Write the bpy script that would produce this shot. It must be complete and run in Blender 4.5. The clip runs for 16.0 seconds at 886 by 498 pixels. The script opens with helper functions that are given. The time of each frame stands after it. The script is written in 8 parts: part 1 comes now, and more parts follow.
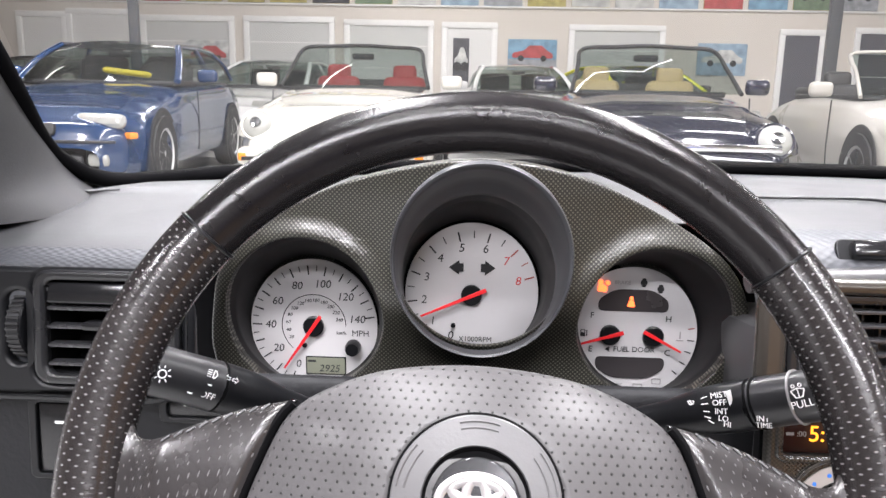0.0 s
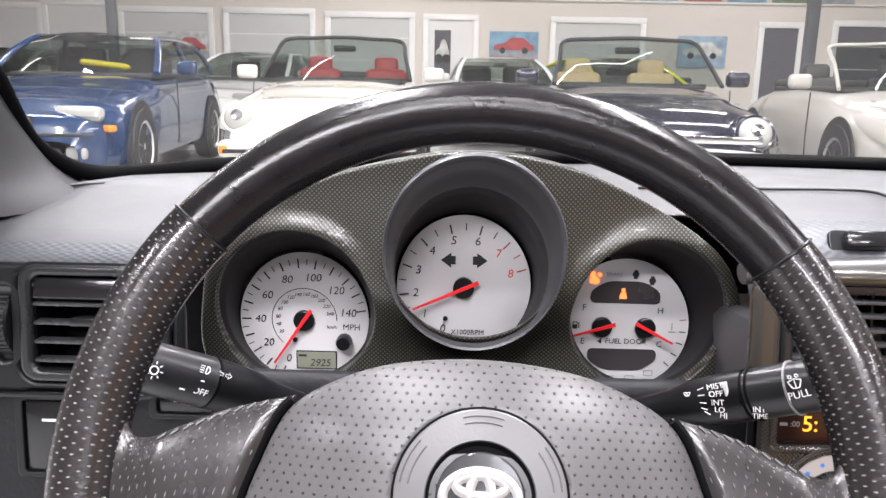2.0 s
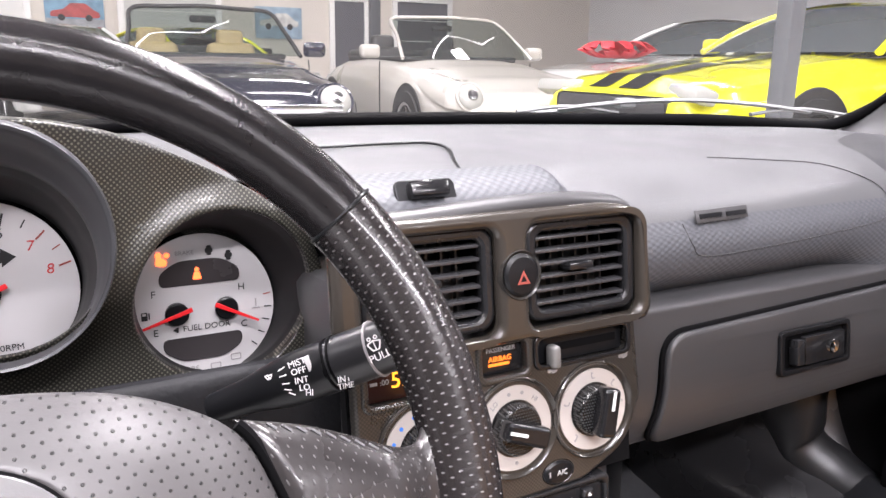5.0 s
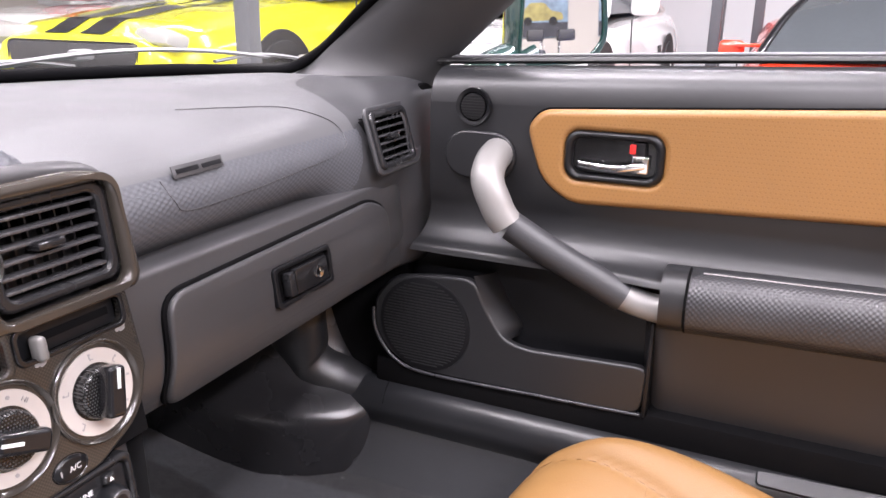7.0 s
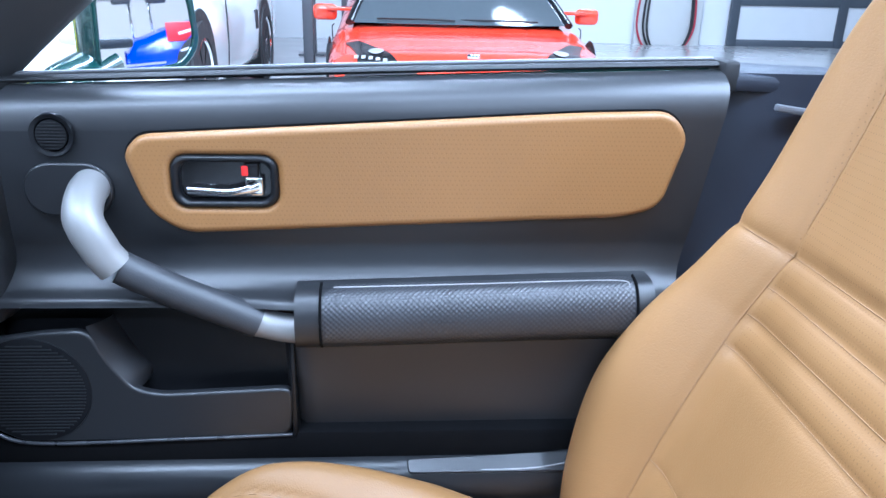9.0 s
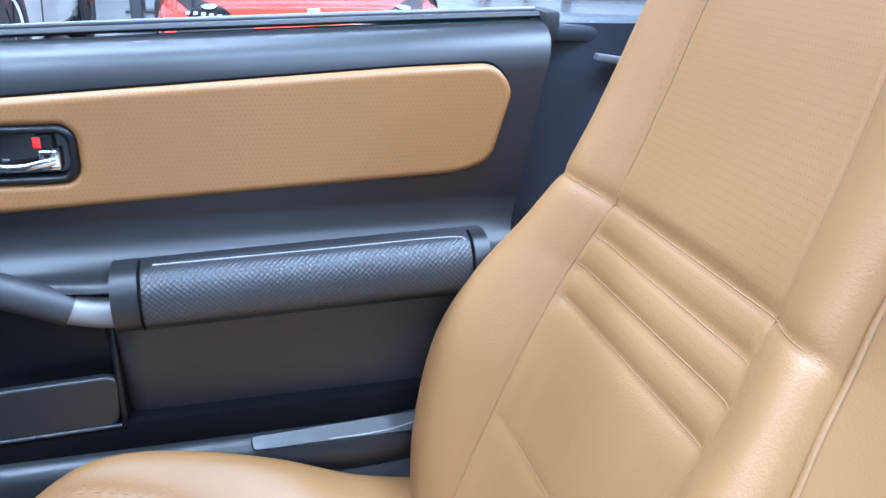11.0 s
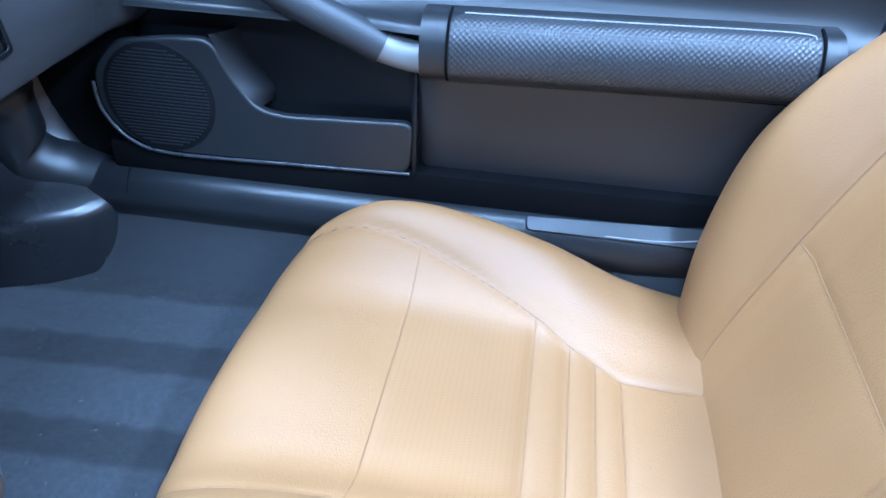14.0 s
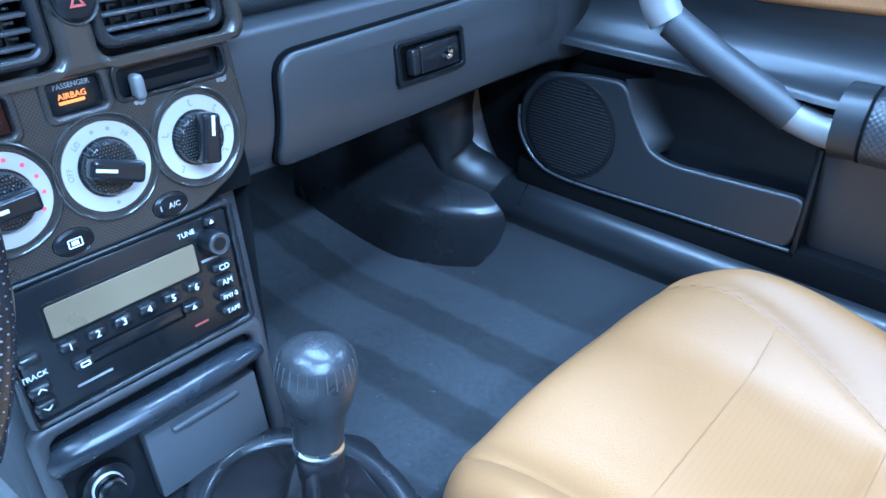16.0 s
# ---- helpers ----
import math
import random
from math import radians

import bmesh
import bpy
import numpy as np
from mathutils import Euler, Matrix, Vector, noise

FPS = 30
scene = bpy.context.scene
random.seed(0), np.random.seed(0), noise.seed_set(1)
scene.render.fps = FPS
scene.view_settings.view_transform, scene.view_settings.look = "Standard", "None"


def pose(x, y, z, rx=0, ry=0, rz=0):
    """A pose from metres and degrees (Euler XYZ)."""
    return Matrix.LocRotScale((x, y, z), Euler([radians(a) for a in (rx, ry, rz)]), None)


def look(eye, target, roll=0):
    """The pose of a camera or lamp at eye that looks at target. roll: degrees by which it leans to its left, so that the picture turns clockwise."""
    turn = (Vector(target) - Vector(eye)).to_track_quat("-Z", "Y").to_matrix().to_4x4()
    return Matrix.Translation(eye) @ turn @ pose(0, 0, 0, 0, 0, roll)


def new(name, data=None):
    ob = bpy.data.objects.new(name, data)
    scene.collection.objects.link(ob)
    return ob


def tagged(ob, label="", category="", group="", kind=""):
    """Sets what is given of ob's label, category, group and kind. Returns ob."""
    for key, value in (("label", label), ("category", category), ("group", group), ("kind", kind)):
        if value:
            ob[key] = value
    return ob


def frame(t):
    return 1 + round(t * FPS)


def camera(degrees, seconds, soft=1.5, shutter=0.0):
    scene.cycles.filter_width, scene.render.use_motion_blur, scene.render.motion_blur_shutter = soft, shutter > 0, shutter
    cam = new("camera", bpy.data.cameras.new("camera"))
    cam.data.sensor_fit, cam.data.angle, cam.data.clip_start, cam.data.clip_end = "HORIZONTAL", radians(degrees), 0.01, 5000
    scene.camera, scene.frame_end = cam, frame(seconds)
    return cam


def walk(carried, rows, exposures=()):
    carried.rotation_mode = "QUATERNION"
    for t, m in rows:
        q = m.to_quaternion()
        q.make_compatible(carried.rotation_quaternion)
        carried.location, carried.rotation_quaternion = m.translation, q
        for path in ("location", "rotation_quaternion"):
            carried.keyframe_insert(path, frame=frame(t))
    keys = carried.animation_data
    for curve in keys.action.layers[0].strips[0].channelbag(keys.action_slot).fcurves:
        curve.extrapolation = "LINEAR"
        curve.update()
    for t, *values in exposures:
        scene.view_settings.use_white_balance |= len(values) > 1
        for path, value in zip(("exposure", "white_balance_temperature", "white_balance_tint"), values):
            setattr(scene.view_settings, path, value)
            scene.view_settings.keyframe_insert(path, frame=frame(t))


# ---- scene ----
cam = camera(60.0, 16.0)
PATH = [
    (0, (0.006, -0.01, 1.007), (-0.081, 1.945, 0.597), 1.1),
    (0.5, (-0.004, -0.008, 1.005), (-0.086, 1.947, 0.592), 1.1),
    (1, (-0.001, -0.01, 1.005), (-0.074, 1.944, 0.587), 1.1),
    (1.5, (0.001, -0.01, 1.003), (-0.059, 1.944, 0.58), 1.1),
    (2, (-0.002, -0.006, 1.006), (-0.042, 1.947, 0.578), 1.1),
    (2.5, (0.004, -0.008, 1.004), (-0.018, 1.945, 0.571), 1.0),
    (3, (0.005, -0.006, 1.003), (0.018, 1.946, 0.567), 1.0),
    (3.2, (0.007, -0.006, 1.003), (0.044, 1.945, 0.567), 0.9),
    (5.5, (0.049, 0.056, 0.99), (1.273, 1.555, 0.487), 0.9),
    (6, (0.059, 0.049, 0.99), (1.525, 1.3, 0.456), 0.8),
    (6.5, (0.058, 0.058, 1.0), (1.684, 1.074, 0.433), 0.8),
    (7, (0.049, 0.039, 0.999), (1.785, 0.833, 0.403), 0.8),
    (7.5, (0.042, 0.039, 1.0), (1.857, 0.611, 0.385), 0.9),
    (8, (0.047, 0.056, 1.012), (1.914, 0.39, 0.375), 1.0),
    (8.5, (0.071, 0.058, 1.041), (1.956, 0.144, 0.378), 1.2),
    (9, (0.106, 0.045, 1.055), (1.983, -0.086, 0.379), 1.4),
    (9.5, (0.118, 0.026, 1.07), (1.973, -0.297, 0.394), 1.5),
    (12, (0.133, 0.011, 1.031), (1.891, -0.512, 0.234), 2.7),
    (12.5, (0.136, 0.03, 1.019), (1.863, -0.373, 0.094), 3.2),
    (13, (0.129, 0.045, 0.997), (1.837, -0.192, -0.016), 3.3),
    (13.5, (0.134, 0.03, 0.98), (1.803, 0.018, -0.122), 3.0),
    (14, (0.146, 0.023, 0.966), (1.773, 0.237, -0.177), 2.6),
    (14.5, (0.141, 0.003, 0.957), (1.705, 0.442, -0.21), 2.1),
    (15, (0.13, -0.018, 0.956), (1.609, 0.678, -0.196), 1.0),
    (15.5, (0.112, -0.027, 0.949), (1.509, 0.903, -0.138), 0.6),
    (16, (0.108, -0.018, 0.96), (1.413, 1.099, -0.065), 0.8),
]
LOOKS = [(0.0, 0.53, 6280, 15), (3.2, 0.54, 6280, 16), (6.0, 0.68, 6350, 22), (7.8, 0.64, 6200, 24), (8.7, 0.57, 4690, 8), (12.0, 0.58, 4270, 5), (12.5, 0.60, 4080, 4), (13.5, 0.66, 3930, 4), (15.0, 0.78, 3790, 3), (16.0, 0.84, 3720, 0)]
walk(cam, [(t, look(eye, target, roll)) for t, eye, target, roll in PATH], LOOKS)

# ---- light: the showroom's ceiling lamps ----
GROUND, CEIL = 0.10, 4.9
world = bpy.data.worlds.new("showroom_air")
world.use_nodes = True
world.node_tree.nodes["Background"].inputs[0].default_value = (0.9, 0.95, 1.0, 1)
world.node_tree.nodes["Background"].inputs[1].default_value = 0.25
scene.world = world
STRIPS = [(-5.2, 6.5, 190, 70), (-1.6, 5.0, 165, 100), (2.0, 5.0, 120, 70), (6.0, 6.0, 110, 120), (-0.9, 1.4, 200, 90), (1.9, 1.6, 225, 90), (-0.2, -1.9, 235, 0), (-1.2, -4.2, 390, 0), (5.6, 0.0, 215, 90), (8.6, -3.0, 170, 60), (-4.6, -0.5, 240, 90), (2.5, -6.5, 300, 20), (-1.0, 12.0, 150, 0), (5.0, 12.0, 130, 0)]
for lx, ly, watts, turn in STRIPS:
    lamp = bpy.data.lights.new("ceiling_lamp", "AREA")
    lamp.shape, lamp.size, lamp.size_y, lamp.energy, lamp.color = "RECTANGLE", 3.2, 0.35, watts, (1.0, 0.985, 0.97)
    new("ceiling_lamp", lamp).matrix_world = pose(lx, ly, CEIL - 0.30, 0, 0, turn)


# ---- building blocks ----
def obj(name, me, m=None, parent=None, label=""):
    ob = new(name, me)
    if m:
        me.materials.clear()
        me.materials.append(m)
    if parent:
        ob.parent = parent
        ob.matrix_parent_inverse = Matrix.Translation(-parent.location)
    if label:
        ob["label"] = label
    return ob


def thing(name, label, category, at=(0, 0, 0), group="", kind=""):
    ob = new(name)
    ob.location = at
    ob.empty_display_size = 0.05
    return tagged(ob, label, category, group, kind)


def sharp(me, deg=40):
    for p in me.polygons:
        p.use_smooth = True
    me.set_sharp_from_angle(angle=radians(deg))
    return me


def grid(fn, nu, nv, wrap_u=False, wrap_v=False, lu=1.0, lv=1.0):
    """A mesh from fn(u, v), u and v from 0 to 1, with a UV map lu by lv metres."""
    verts = [fn(i / nu, j / nv) for j in range(nv + (0 if wrap_v else 1)) for i in range(nu + (0 if wrap_u else 1))]
    cu, cv = (nu if wrap_u else nu + 1), (nv if wrap_v else nv + 1)
    faces, uvs = [], []
    for j in range(nv):
        for i in range(nu):
            i2, j2 = (i + 1) % cu, (j + 1) % cv
            faces.append((j * cu + i, j * cu + i2, j2 * cu + i2, j2 * cu + i))
            for a, b in ((i, j), (i + 1, j), (i + 1, j + 1), (i, j + 1)):
                uvs += (a / nu * lu, b / nv * lv)
    me = bpy.data.meshes.new("sheet")
    me.from_pydata(verts, [], faces)
    layer = me.uv_layers.new(name="UVMap")
    layer.data.foreach_set("uv", uvs)
    return sharp(me, 60)


def smooth_line(pts, n, closed=False):
    """n points along a Catmull-Rom curve through pts."""
    p = [Vector(q) for q in pts]
    k, out = len(p), []
    spans = k if closed else k - 1
    for i in range(n if closed else n + 1):
        s = i / n * spans
        a = min(int(s), spans - 1)
        t = s - a
        if closed:
            q = [p[(a + d) % k] for d in (-1, 0, 1, 2)]
        else:
            q = [p[max(a - 1, 0)], p[a], p[a + 1], p[min(a + 2, k - 1)]]
        out.append(0.5 * (2 * q[1] + (q[2] - q[0]) * t + (2 * q[0] - 5 * q[1] + 4 * q[2] - q[3]) * t * t + (3 * q[1] - q[0] - 3 * q[2] + q[3]) * t**3))
    return out


def sweep(pts, r, ry=None, n=12, up=(0, 0, 1), closed=False, steps=None, caps=True):
    """A tube of radii r (along up) and ry through pts. r may be a function of 0..1."""
    steps = steps or 8 * len(pts)
    line = smooth_line(pts, steps, closed) if len(pts) > 2 else [Vector(pts[0]), Vector(pts[1])]
    k, verts = len(line), []
    for i, c in enumerate(line):
        d = (line[(i + 1) % k] if closed or i < k - 1 else c) - (line[i - 1] if closed or i else c)
        d.normalize()
        side = d.cross(Vector(up)).normalized()
        top = side.cross(d)
        ra = r(i / (k - 1)) if callable(r) else r
        rb = (ry(i / (k - 1)) if callable(ry) else ry) if ry else ra
        for j in range(n):
            a = 2 * math.pi * j / n
            verts.append(c + top * (ra * math.cos(a)) + side * (rb * math.sin(a)))
    faces, uvs, length = [], [], sum((line[i + 1] - line[i]).length for i in range(k - 1))
    rings = k if closed else k - 1
    rr = 0.01 if callable(r) else r
    for i in range(rings):
        for j in range(n):
            i2, j2 = (i + 1) % k, (j + 1) % n
            faces.append((i * n + j, i * n + j2, i2 * n + j2, i2 * n + j))
            for a, b in ((i, j), (i, j + 1), (i + 1, j + 1), (i + 1, j)):
                uvs += (a / rings * length, b / n * 6.283 * rr)
    if caps and not closed:
        faces += [tuple(range(n - 1, -1, -1)), tuple(range((k - 1) * n, k * n))]
        uvs += [0.0, 0.0] * (2 * n)
    me = bpy.data.meshes.new("tube")
    me.from_pydata(verts, [], faces)
    me.uv_layers.new(name="UVMap").data.foreach_set("uv", uvs)
    return sharp(me, 50)


def revolve(profile, m=Matrix(), n=40):
    """A turned shape: profile of (radius, height) round the local z axis."""
    verts, faces = [], []
    for r, h in profile:
        for j in range(n):
            a = 2 * math.pi * j / n
            verts.append(m @ Vector((r * math.cos(a), r * math.sin(a), h)))
    for i in range(len(profile) - 1):
        for j in range(n):
            faces.append((i * n + j, i * n + (j + 1) % n, (i + 1) * n + (j + 1) % n, (i + 1) * n + j))
    if profile[-1][0] > 1e-6:
        faces.append(tuple((len(profile) - 1) * n + j for j in range(n)))
    me = bpy.data.meshes.new("turned")
    me.from_pydata(verts, [], faces)
    return sharp(me, 35)


def ring(profile, m=Matrix(), n=40):
    """A turned ring whose profile closes on itself."""
    me = revolve(list(profile) + [profile[0]], m, n)
    return me


def box(size, m=Matrix(), bevel=0.0, seg=2):
    bm = bmesh.new()
    bmesh.ops.create_cube(bm, size=1)
    bmesh.ops.scale(bm, vec=size, verts=bm.verts)
    if bevel:
        bmesh.ops.bevel(bm, geom=bm.edges[:], offset=bevel, segments=seg, affect="EDGES", profile=0.5)
    bmesh.ops.transform(bm, matrix=m, verts=bm.verts)
    me = bpy.data.meshes.new("block")
    bm.to_mesh(me)
    bm.free()
    return sharp(me, 40)


def panel(outline, holes=(), depth=0.004, bevel=0.001, m=Matrix(), res=2):
    """A plate of the outline, with holes through it, its face at local z = depth."""
    cu = bpy.data.curves.new("plate", "CURVE")
    cu.dimensions, cu.fill_mode, cu.extrude, cu.bevel_depth, cu.bevel_resolution = "2D", "BOTH", max(depth / 2 - bevel, 1e-5), bevel, res
    cu.offset = -bevel
    for pts in (outline, *holes):
        s = cu.splines.new("POLY")
        s.points.add(len(pts) - 1)
        s.points.foreach_set("co", [c for p in pts for c in (p[0], p[1], 0, 1)])
        s.use_cyclic_u = True
    ob = bpy.data.objects.new("plate", cu)
    me = bpy.data.meshes.new_from_object(ob)
    bpy.data.objects.remove(ob)
    bpy.data.curves.remove(cu)
    me.transform(m @ Matrix.Translation((0, 0, depth / 2)))
    return sharp(me, 35)


def lettering(words, size, m, align="CENTER", shear=0.0, depth=0.0002):
    cu = bpy.data.curves.new("words", "FONT")
    cu.body, cu.size, cu.align_x, cu.align_y, cu.shear, cu.extrude = words, size, align, "CENTER", shear, depth
    cu.resolution_u = 3
    ob = bpy.data.objects.new("words", cu)
    me = bpy.data.meshes.new_from_object(ob)
    bpy.data.objects.remove(ob)
    bpy.data.curves.remove(cu)
    me.transform(m)
    return me


def join(*meshes):
    bm = bmesh.new()
    for me in meshes:
        bm.from_mesh(me)
    out = bpy.data.meshes.new("joined")
    bm.to_mesh(out)
    bm.free()
    return out


def circle(r, cx=0, cy=0, n=48, ry=None):
    return [(cx + r * math.cos(2 * math.pi * i / n), cy + (ry or r) * math.sin(2 * math.pi * i / n)) for i in range(n)]


def rrect(w, h, r, cx=0, cy=0, n=6):
    out = []
    for k, (sx, sy) in enumerate(((1, 1), (-1, 1), (-1, -1), (1, -1))):
        for i in range(n + 1):
            a = math.pi / 2 * (k + i / n)
            out.append((cx + sx * (w / 2 - r) + r * math.cos(a), cy + sy * (h / 2 - r) + r * math.sin(a)))
    return out


def rounded(pts, r, n=5):
    """A polygon with its corners rounded by r."""
    out, k = [], len(pts)
    for i in range(k):
        p, a, b = Vector(pts[i]), Vector(pts[i - 1]), Vector(pts[(i + 1) % k])
        ra = min(r, (a - p).length * 0.45, (b - p).length * 0.45)
        p0, p1 = p + (a - p).normalized() * ra, p + (b - p).normalized() * ra
        for j in range(n + 1):
            t = j / n
            out.append(tuple((1 - t) ** 2 * p0 + 2 * t * (1 - t) * p + t * t * p1))
    return out


def lerp_table(table, x):
    if x <= table[0][0]:
        return table[0][1]
    for (a, p), (b, q) in zip(table, table[1:]):
        if x <= b:
            t = (x - a) / (b - a)
            return p + (q - p) * t
    return table[-1][1]


def bump_at(x, c, w):
    return math.exp(-(((x - c) / w) ** 2))


def ease(t):
    t = min(max(t, 0.0), 1.0)
    return t * t * (3 - 2 * t)


# ---- materials ----
def mat(name, col, rough=0.5, metal=0.0, var=0.12, scale=25.0, bump=0.1, fine=900.0, coat=0.0, spec=0.5, emit=0.0, rvar=0.12, depth=0.0004, sheen=0.0):
    m = bpy.data.materials.new(name)
    m.use_nodes = True
    nt = m.node_tree
    b = nt.nodes["Principled BSDF"]
    b.inputs["Roughness"].default_value, b.inputs["Metallic"].default_value = rough, metal
    b.inputs["Coat Weight"].default_value, b.inputs["Specular IOR Level"].default_value = coat, spec
    b.inputs["Coat Roughness"].default_value = 0.06
    b.inputs["Sheen Weight"].default_value = sheen
    b.inputs["Base Color"].default_value = (*col, 1)
    if emit:
        b.inputs["Emission Color"].default_value = (*col, 1)
        b.inputs["Emission Strength"].default_value = emit
    co = nt.nodes.new("ShaderNodeTexCoord")
    if var or rvar:
        n1 = nt.nodes.new("ShaderNodeTexNoise")
        n1.inputs["Scale"].default_value, n1.inputs["Detail"].default_value = scale, 5
        nt.links.new(co.outputs["Object"], n1.inputs["Vector"])
        mix = nt.nodes.new("ShaderNodeMix")
        mix.data_type = "RGBA"
        mix.inputs[6].default_value = (*[c * (1 - var) for c in col], 1)
        mix.inputs[7].default_value = (*[min(c * (1 + var), 1) for c in col], 1)
        nt.links.new(n1.outputs["Fac"], mix.inputs[0])
        nt.links.new(mix.outputs[2], b.inputs["Base Color"])
        rr = nt.nodes.new("ShaderNodeMapRange")
        rr.inputs[1].default_value, rr.inputs[2].default_value = 0.3, 0.7
        rr.inputs[3].default_value, rr.inputs[4].default_value = max(rough * (1 - rvar), 0.02), min(rough * (1 + rvar), 1)
        nt.links.new(n1.outputs["Fac"], rr.inputs[0])
        nt.links.new(rr.outputs[0], b.inputs["Roughness"])
    if bump:
        n2 = nt.nodes.new("ShaderNodeTexNoise")
        n2.inputs["Scale"].default_value, n2.inputs["Detail"].default_value = fine, 3
        nt.links.new(co.outputs["Object"], n2.inputs["Vector"])
        bp = nt.nodes.new("ShaderNodeBump")
        bp.inputs["Strength"].default_value, bp.inputs["Distance"].default_value = bump, depth
        nt.links.new(n2.outputs["Fac"], bp.inputs["Height"])
        nt.links.new(bp.outputs[0], b.inputs["Normal"])
    return m


def calc(nt, op, a, b=None):
    n = nt.nodes.new("ShaderNodeMath")
    n.operation = op
    for k, v in enumerate((a, b)):
        if v is None:
            continue
        if isinstance(v, (int, float)):
            n.inputs[k].default_value = v
        else:
            nt.links.new(v, n.inputs[k])
    return n.outputs[0]


def pattern(m, kind, pitch, size, tint, strength=0.5, depth=0.0005, coords="UV", axes=(0, 1), stretch=1.0, turn=0.0, oval=1.0):
    """Adds rows of dots (perforation) or a weave of raised cells to a material, at a pitch in metres."""
    nt = m.node_tree
    b = nt.nodes["Principled BSDF"]
    co = nt.nodes.new("ShaderNodeTexCoord")
    sep = nt.nodes.new("ShaderNodeSeparateXYZ")
    nt.links.new(co.outputs[coords], sep.inputs[0])
    u, v = sep.outputs[axes[0]], sep.outputs[axes[1]]
    if turn:
        u, v = calc(nt, "ADD", u, v), calc(nt, "SUBTRACT", u, v)
    u, v = calc(nt, "DIVIDE", u, pitch * stretch), calc(nt, "DIVIDE", v, pitch)
    if kind == "dots":
        row = calc(nt, "MODULO", calc(nt, "ABSOLUTE", calc(nt, "FLOOR", v)), 2)
        u = calc(nt, "ADD", u, calc(nt, "MULTIPLY", row, 0.5))
        du = calc(nt, "MULTIPLY", calc(nt, "SUBTRACT", calc(nt, "FRACT", u), 0.5), stretch)
        dv = calc(nt, "MULTIPLY", calc(nt, "SUBTRACT", calc(nt, "FRACT", v), 0.5), oval)
        d = calc(nt, "SQRT", calc(nt, "ADD", calc(nt, "MULTIPLY", du, du), calc(nt, "MULTIPLY", dv, dv)))
        mr = nt.nodes.new("ShaderNodeMapRange")
        mr.inputs[1].default_value, mr.inputs[2].default_value, mr.inputs[3].default_value, mr.inputs[4].default_value = size * 0.7, size * 1.15, 1, 0
        nt.links.new(d, mr.inputs[0])
        mask = mr.outputs[0]
        height = calc(nt, "MULTIPLY", mask, -1)
    else:
        s1, s2 = calc(nt, "SINE", calc(nt, "MULTIPLY", u, 6.2832)), calc(nt, "SINE", calc(nt, "MULTIPLY", v, 6.2832))
        height = calc(nt, "MULTIPLY", s1, s2)
        mr = nt.nodes.new("ShaderNodeMapRange")
        mr.inputs[1].default_value, mr.inputs[2].default_value = -0.3 + size, 0.3 + size
        nt.links.new(height, mr.inputs[0])
        mask = mr.outputs[0]
    mix = nt.nodes.new("ShaderNodeMix")
    mix.data_type = "RGBA"
    nt.links.new(mask, mix.inputs[0])
    if b.inputs["Base Color"].links:
        nt.links.new(b.inputs["Base Color"].links[0].from_socket, mix.inputs[6])
    else:
        mix.inputs[6].default_value = b.inputs["Base Color"].default_value
    mix.inputs[7].default_value = (*tint, 1)
    nt.links.new(mix.outputs[2], b.inputs["Base Color"])
    bp = nt.nodes.new("ShaderNodeBump")
    bp.inputs["Strength"].default_value, bp.inputs["Distance"].default_value = strength, depth
    nt.links.new(height, bp.inputs["Height"])
    if b.inputs["Normal"].links:
        nt.links.new(b.inputs["Normal"].links[0].from_socket, bp.inputs["Normal"])
    nt.links.new(bp.outputs[0], b.inputs["Normal"])
    return m


LEATHER = mat("black_leather", (0.0125, 0.0112, 0.0118), 0.21, var=0.25, scale=90, bump=0.22, fine=650, depth=0.0006, spec=0.4)
# Perforations in a pale tint: the glint on each hole's edge is painted in.
PERF_RIM = pattern(mat("perforated_leather_glints", (0.017, 0.0145, 0.0145), 0.25, var=0.3, scale=40, bump=0.45, fine=380, coat=0.3), "dots", 0.0040, 0.108, (0.185, 0.18, 0.18), 1.0, 0.0010, stretch=1.15, oval=0.42)
PERF_PAD = pattern(mat("perforated_grey_leather", (0.068, 0.065, 0.066), 0.40, var=0.15, bump=0.4, fine=380), "dots", 0.0034, 0.15, (0.012, 0.012, 0.012), 1.0, 0.0006, stretch=1.4)
DASH = mat("dark_grey_dash_plastic", (0.073, 0.074, 0.077), 0.46, var=0.08, scale=14, bump=0.35, fine=700, depth=0.0005)
DASH_LOW = mat("dark_lower_dash_plastic", (0.046, 0.0455, 0.0475), 0.36, var=0.08, scale=14, bump=0.3, fine=800)
DOORP = mat("black_door_plastic", (0.0130, 0.0135, 0.0150), 0.41, var=0.10, scale=10, bump=0.12, fine=900, spec=0.62, rvar=0.04)
BLACKP = mat("black_plastic", (0.007, 0.0073, 0.0085), 0.33, var=0.15, bump=0.15, fine=900, spec=0.32)
GLOSSB = mat("gloss_black_plastic", (0.012, 0.012, 0.013), 0.18, var=0.1, bump=0.03, fine=300)
VENTF = mat("satin_charcoal_vent_frame", (0.014, 0.0142, 0.0155), 0.26, var=0.08, bump=0.05)
# Near-black for gaps, ducts and closing sheets: shade put into the colour.
VOID = mat("cavity_shade_black", (0.003, 0.003, 0.0035), 0.9, var=0.1, bump=0.0, spec=0.1)
DIMPLE = pattern(mat("dimpled_dash_pad", (0.058, 0.061, 0.068), 0.44, var=0.06, bump=0.1), "weave", 0.0084, 0.2, (0.068, 0.071, 0.079), 0.28, 0.0007)
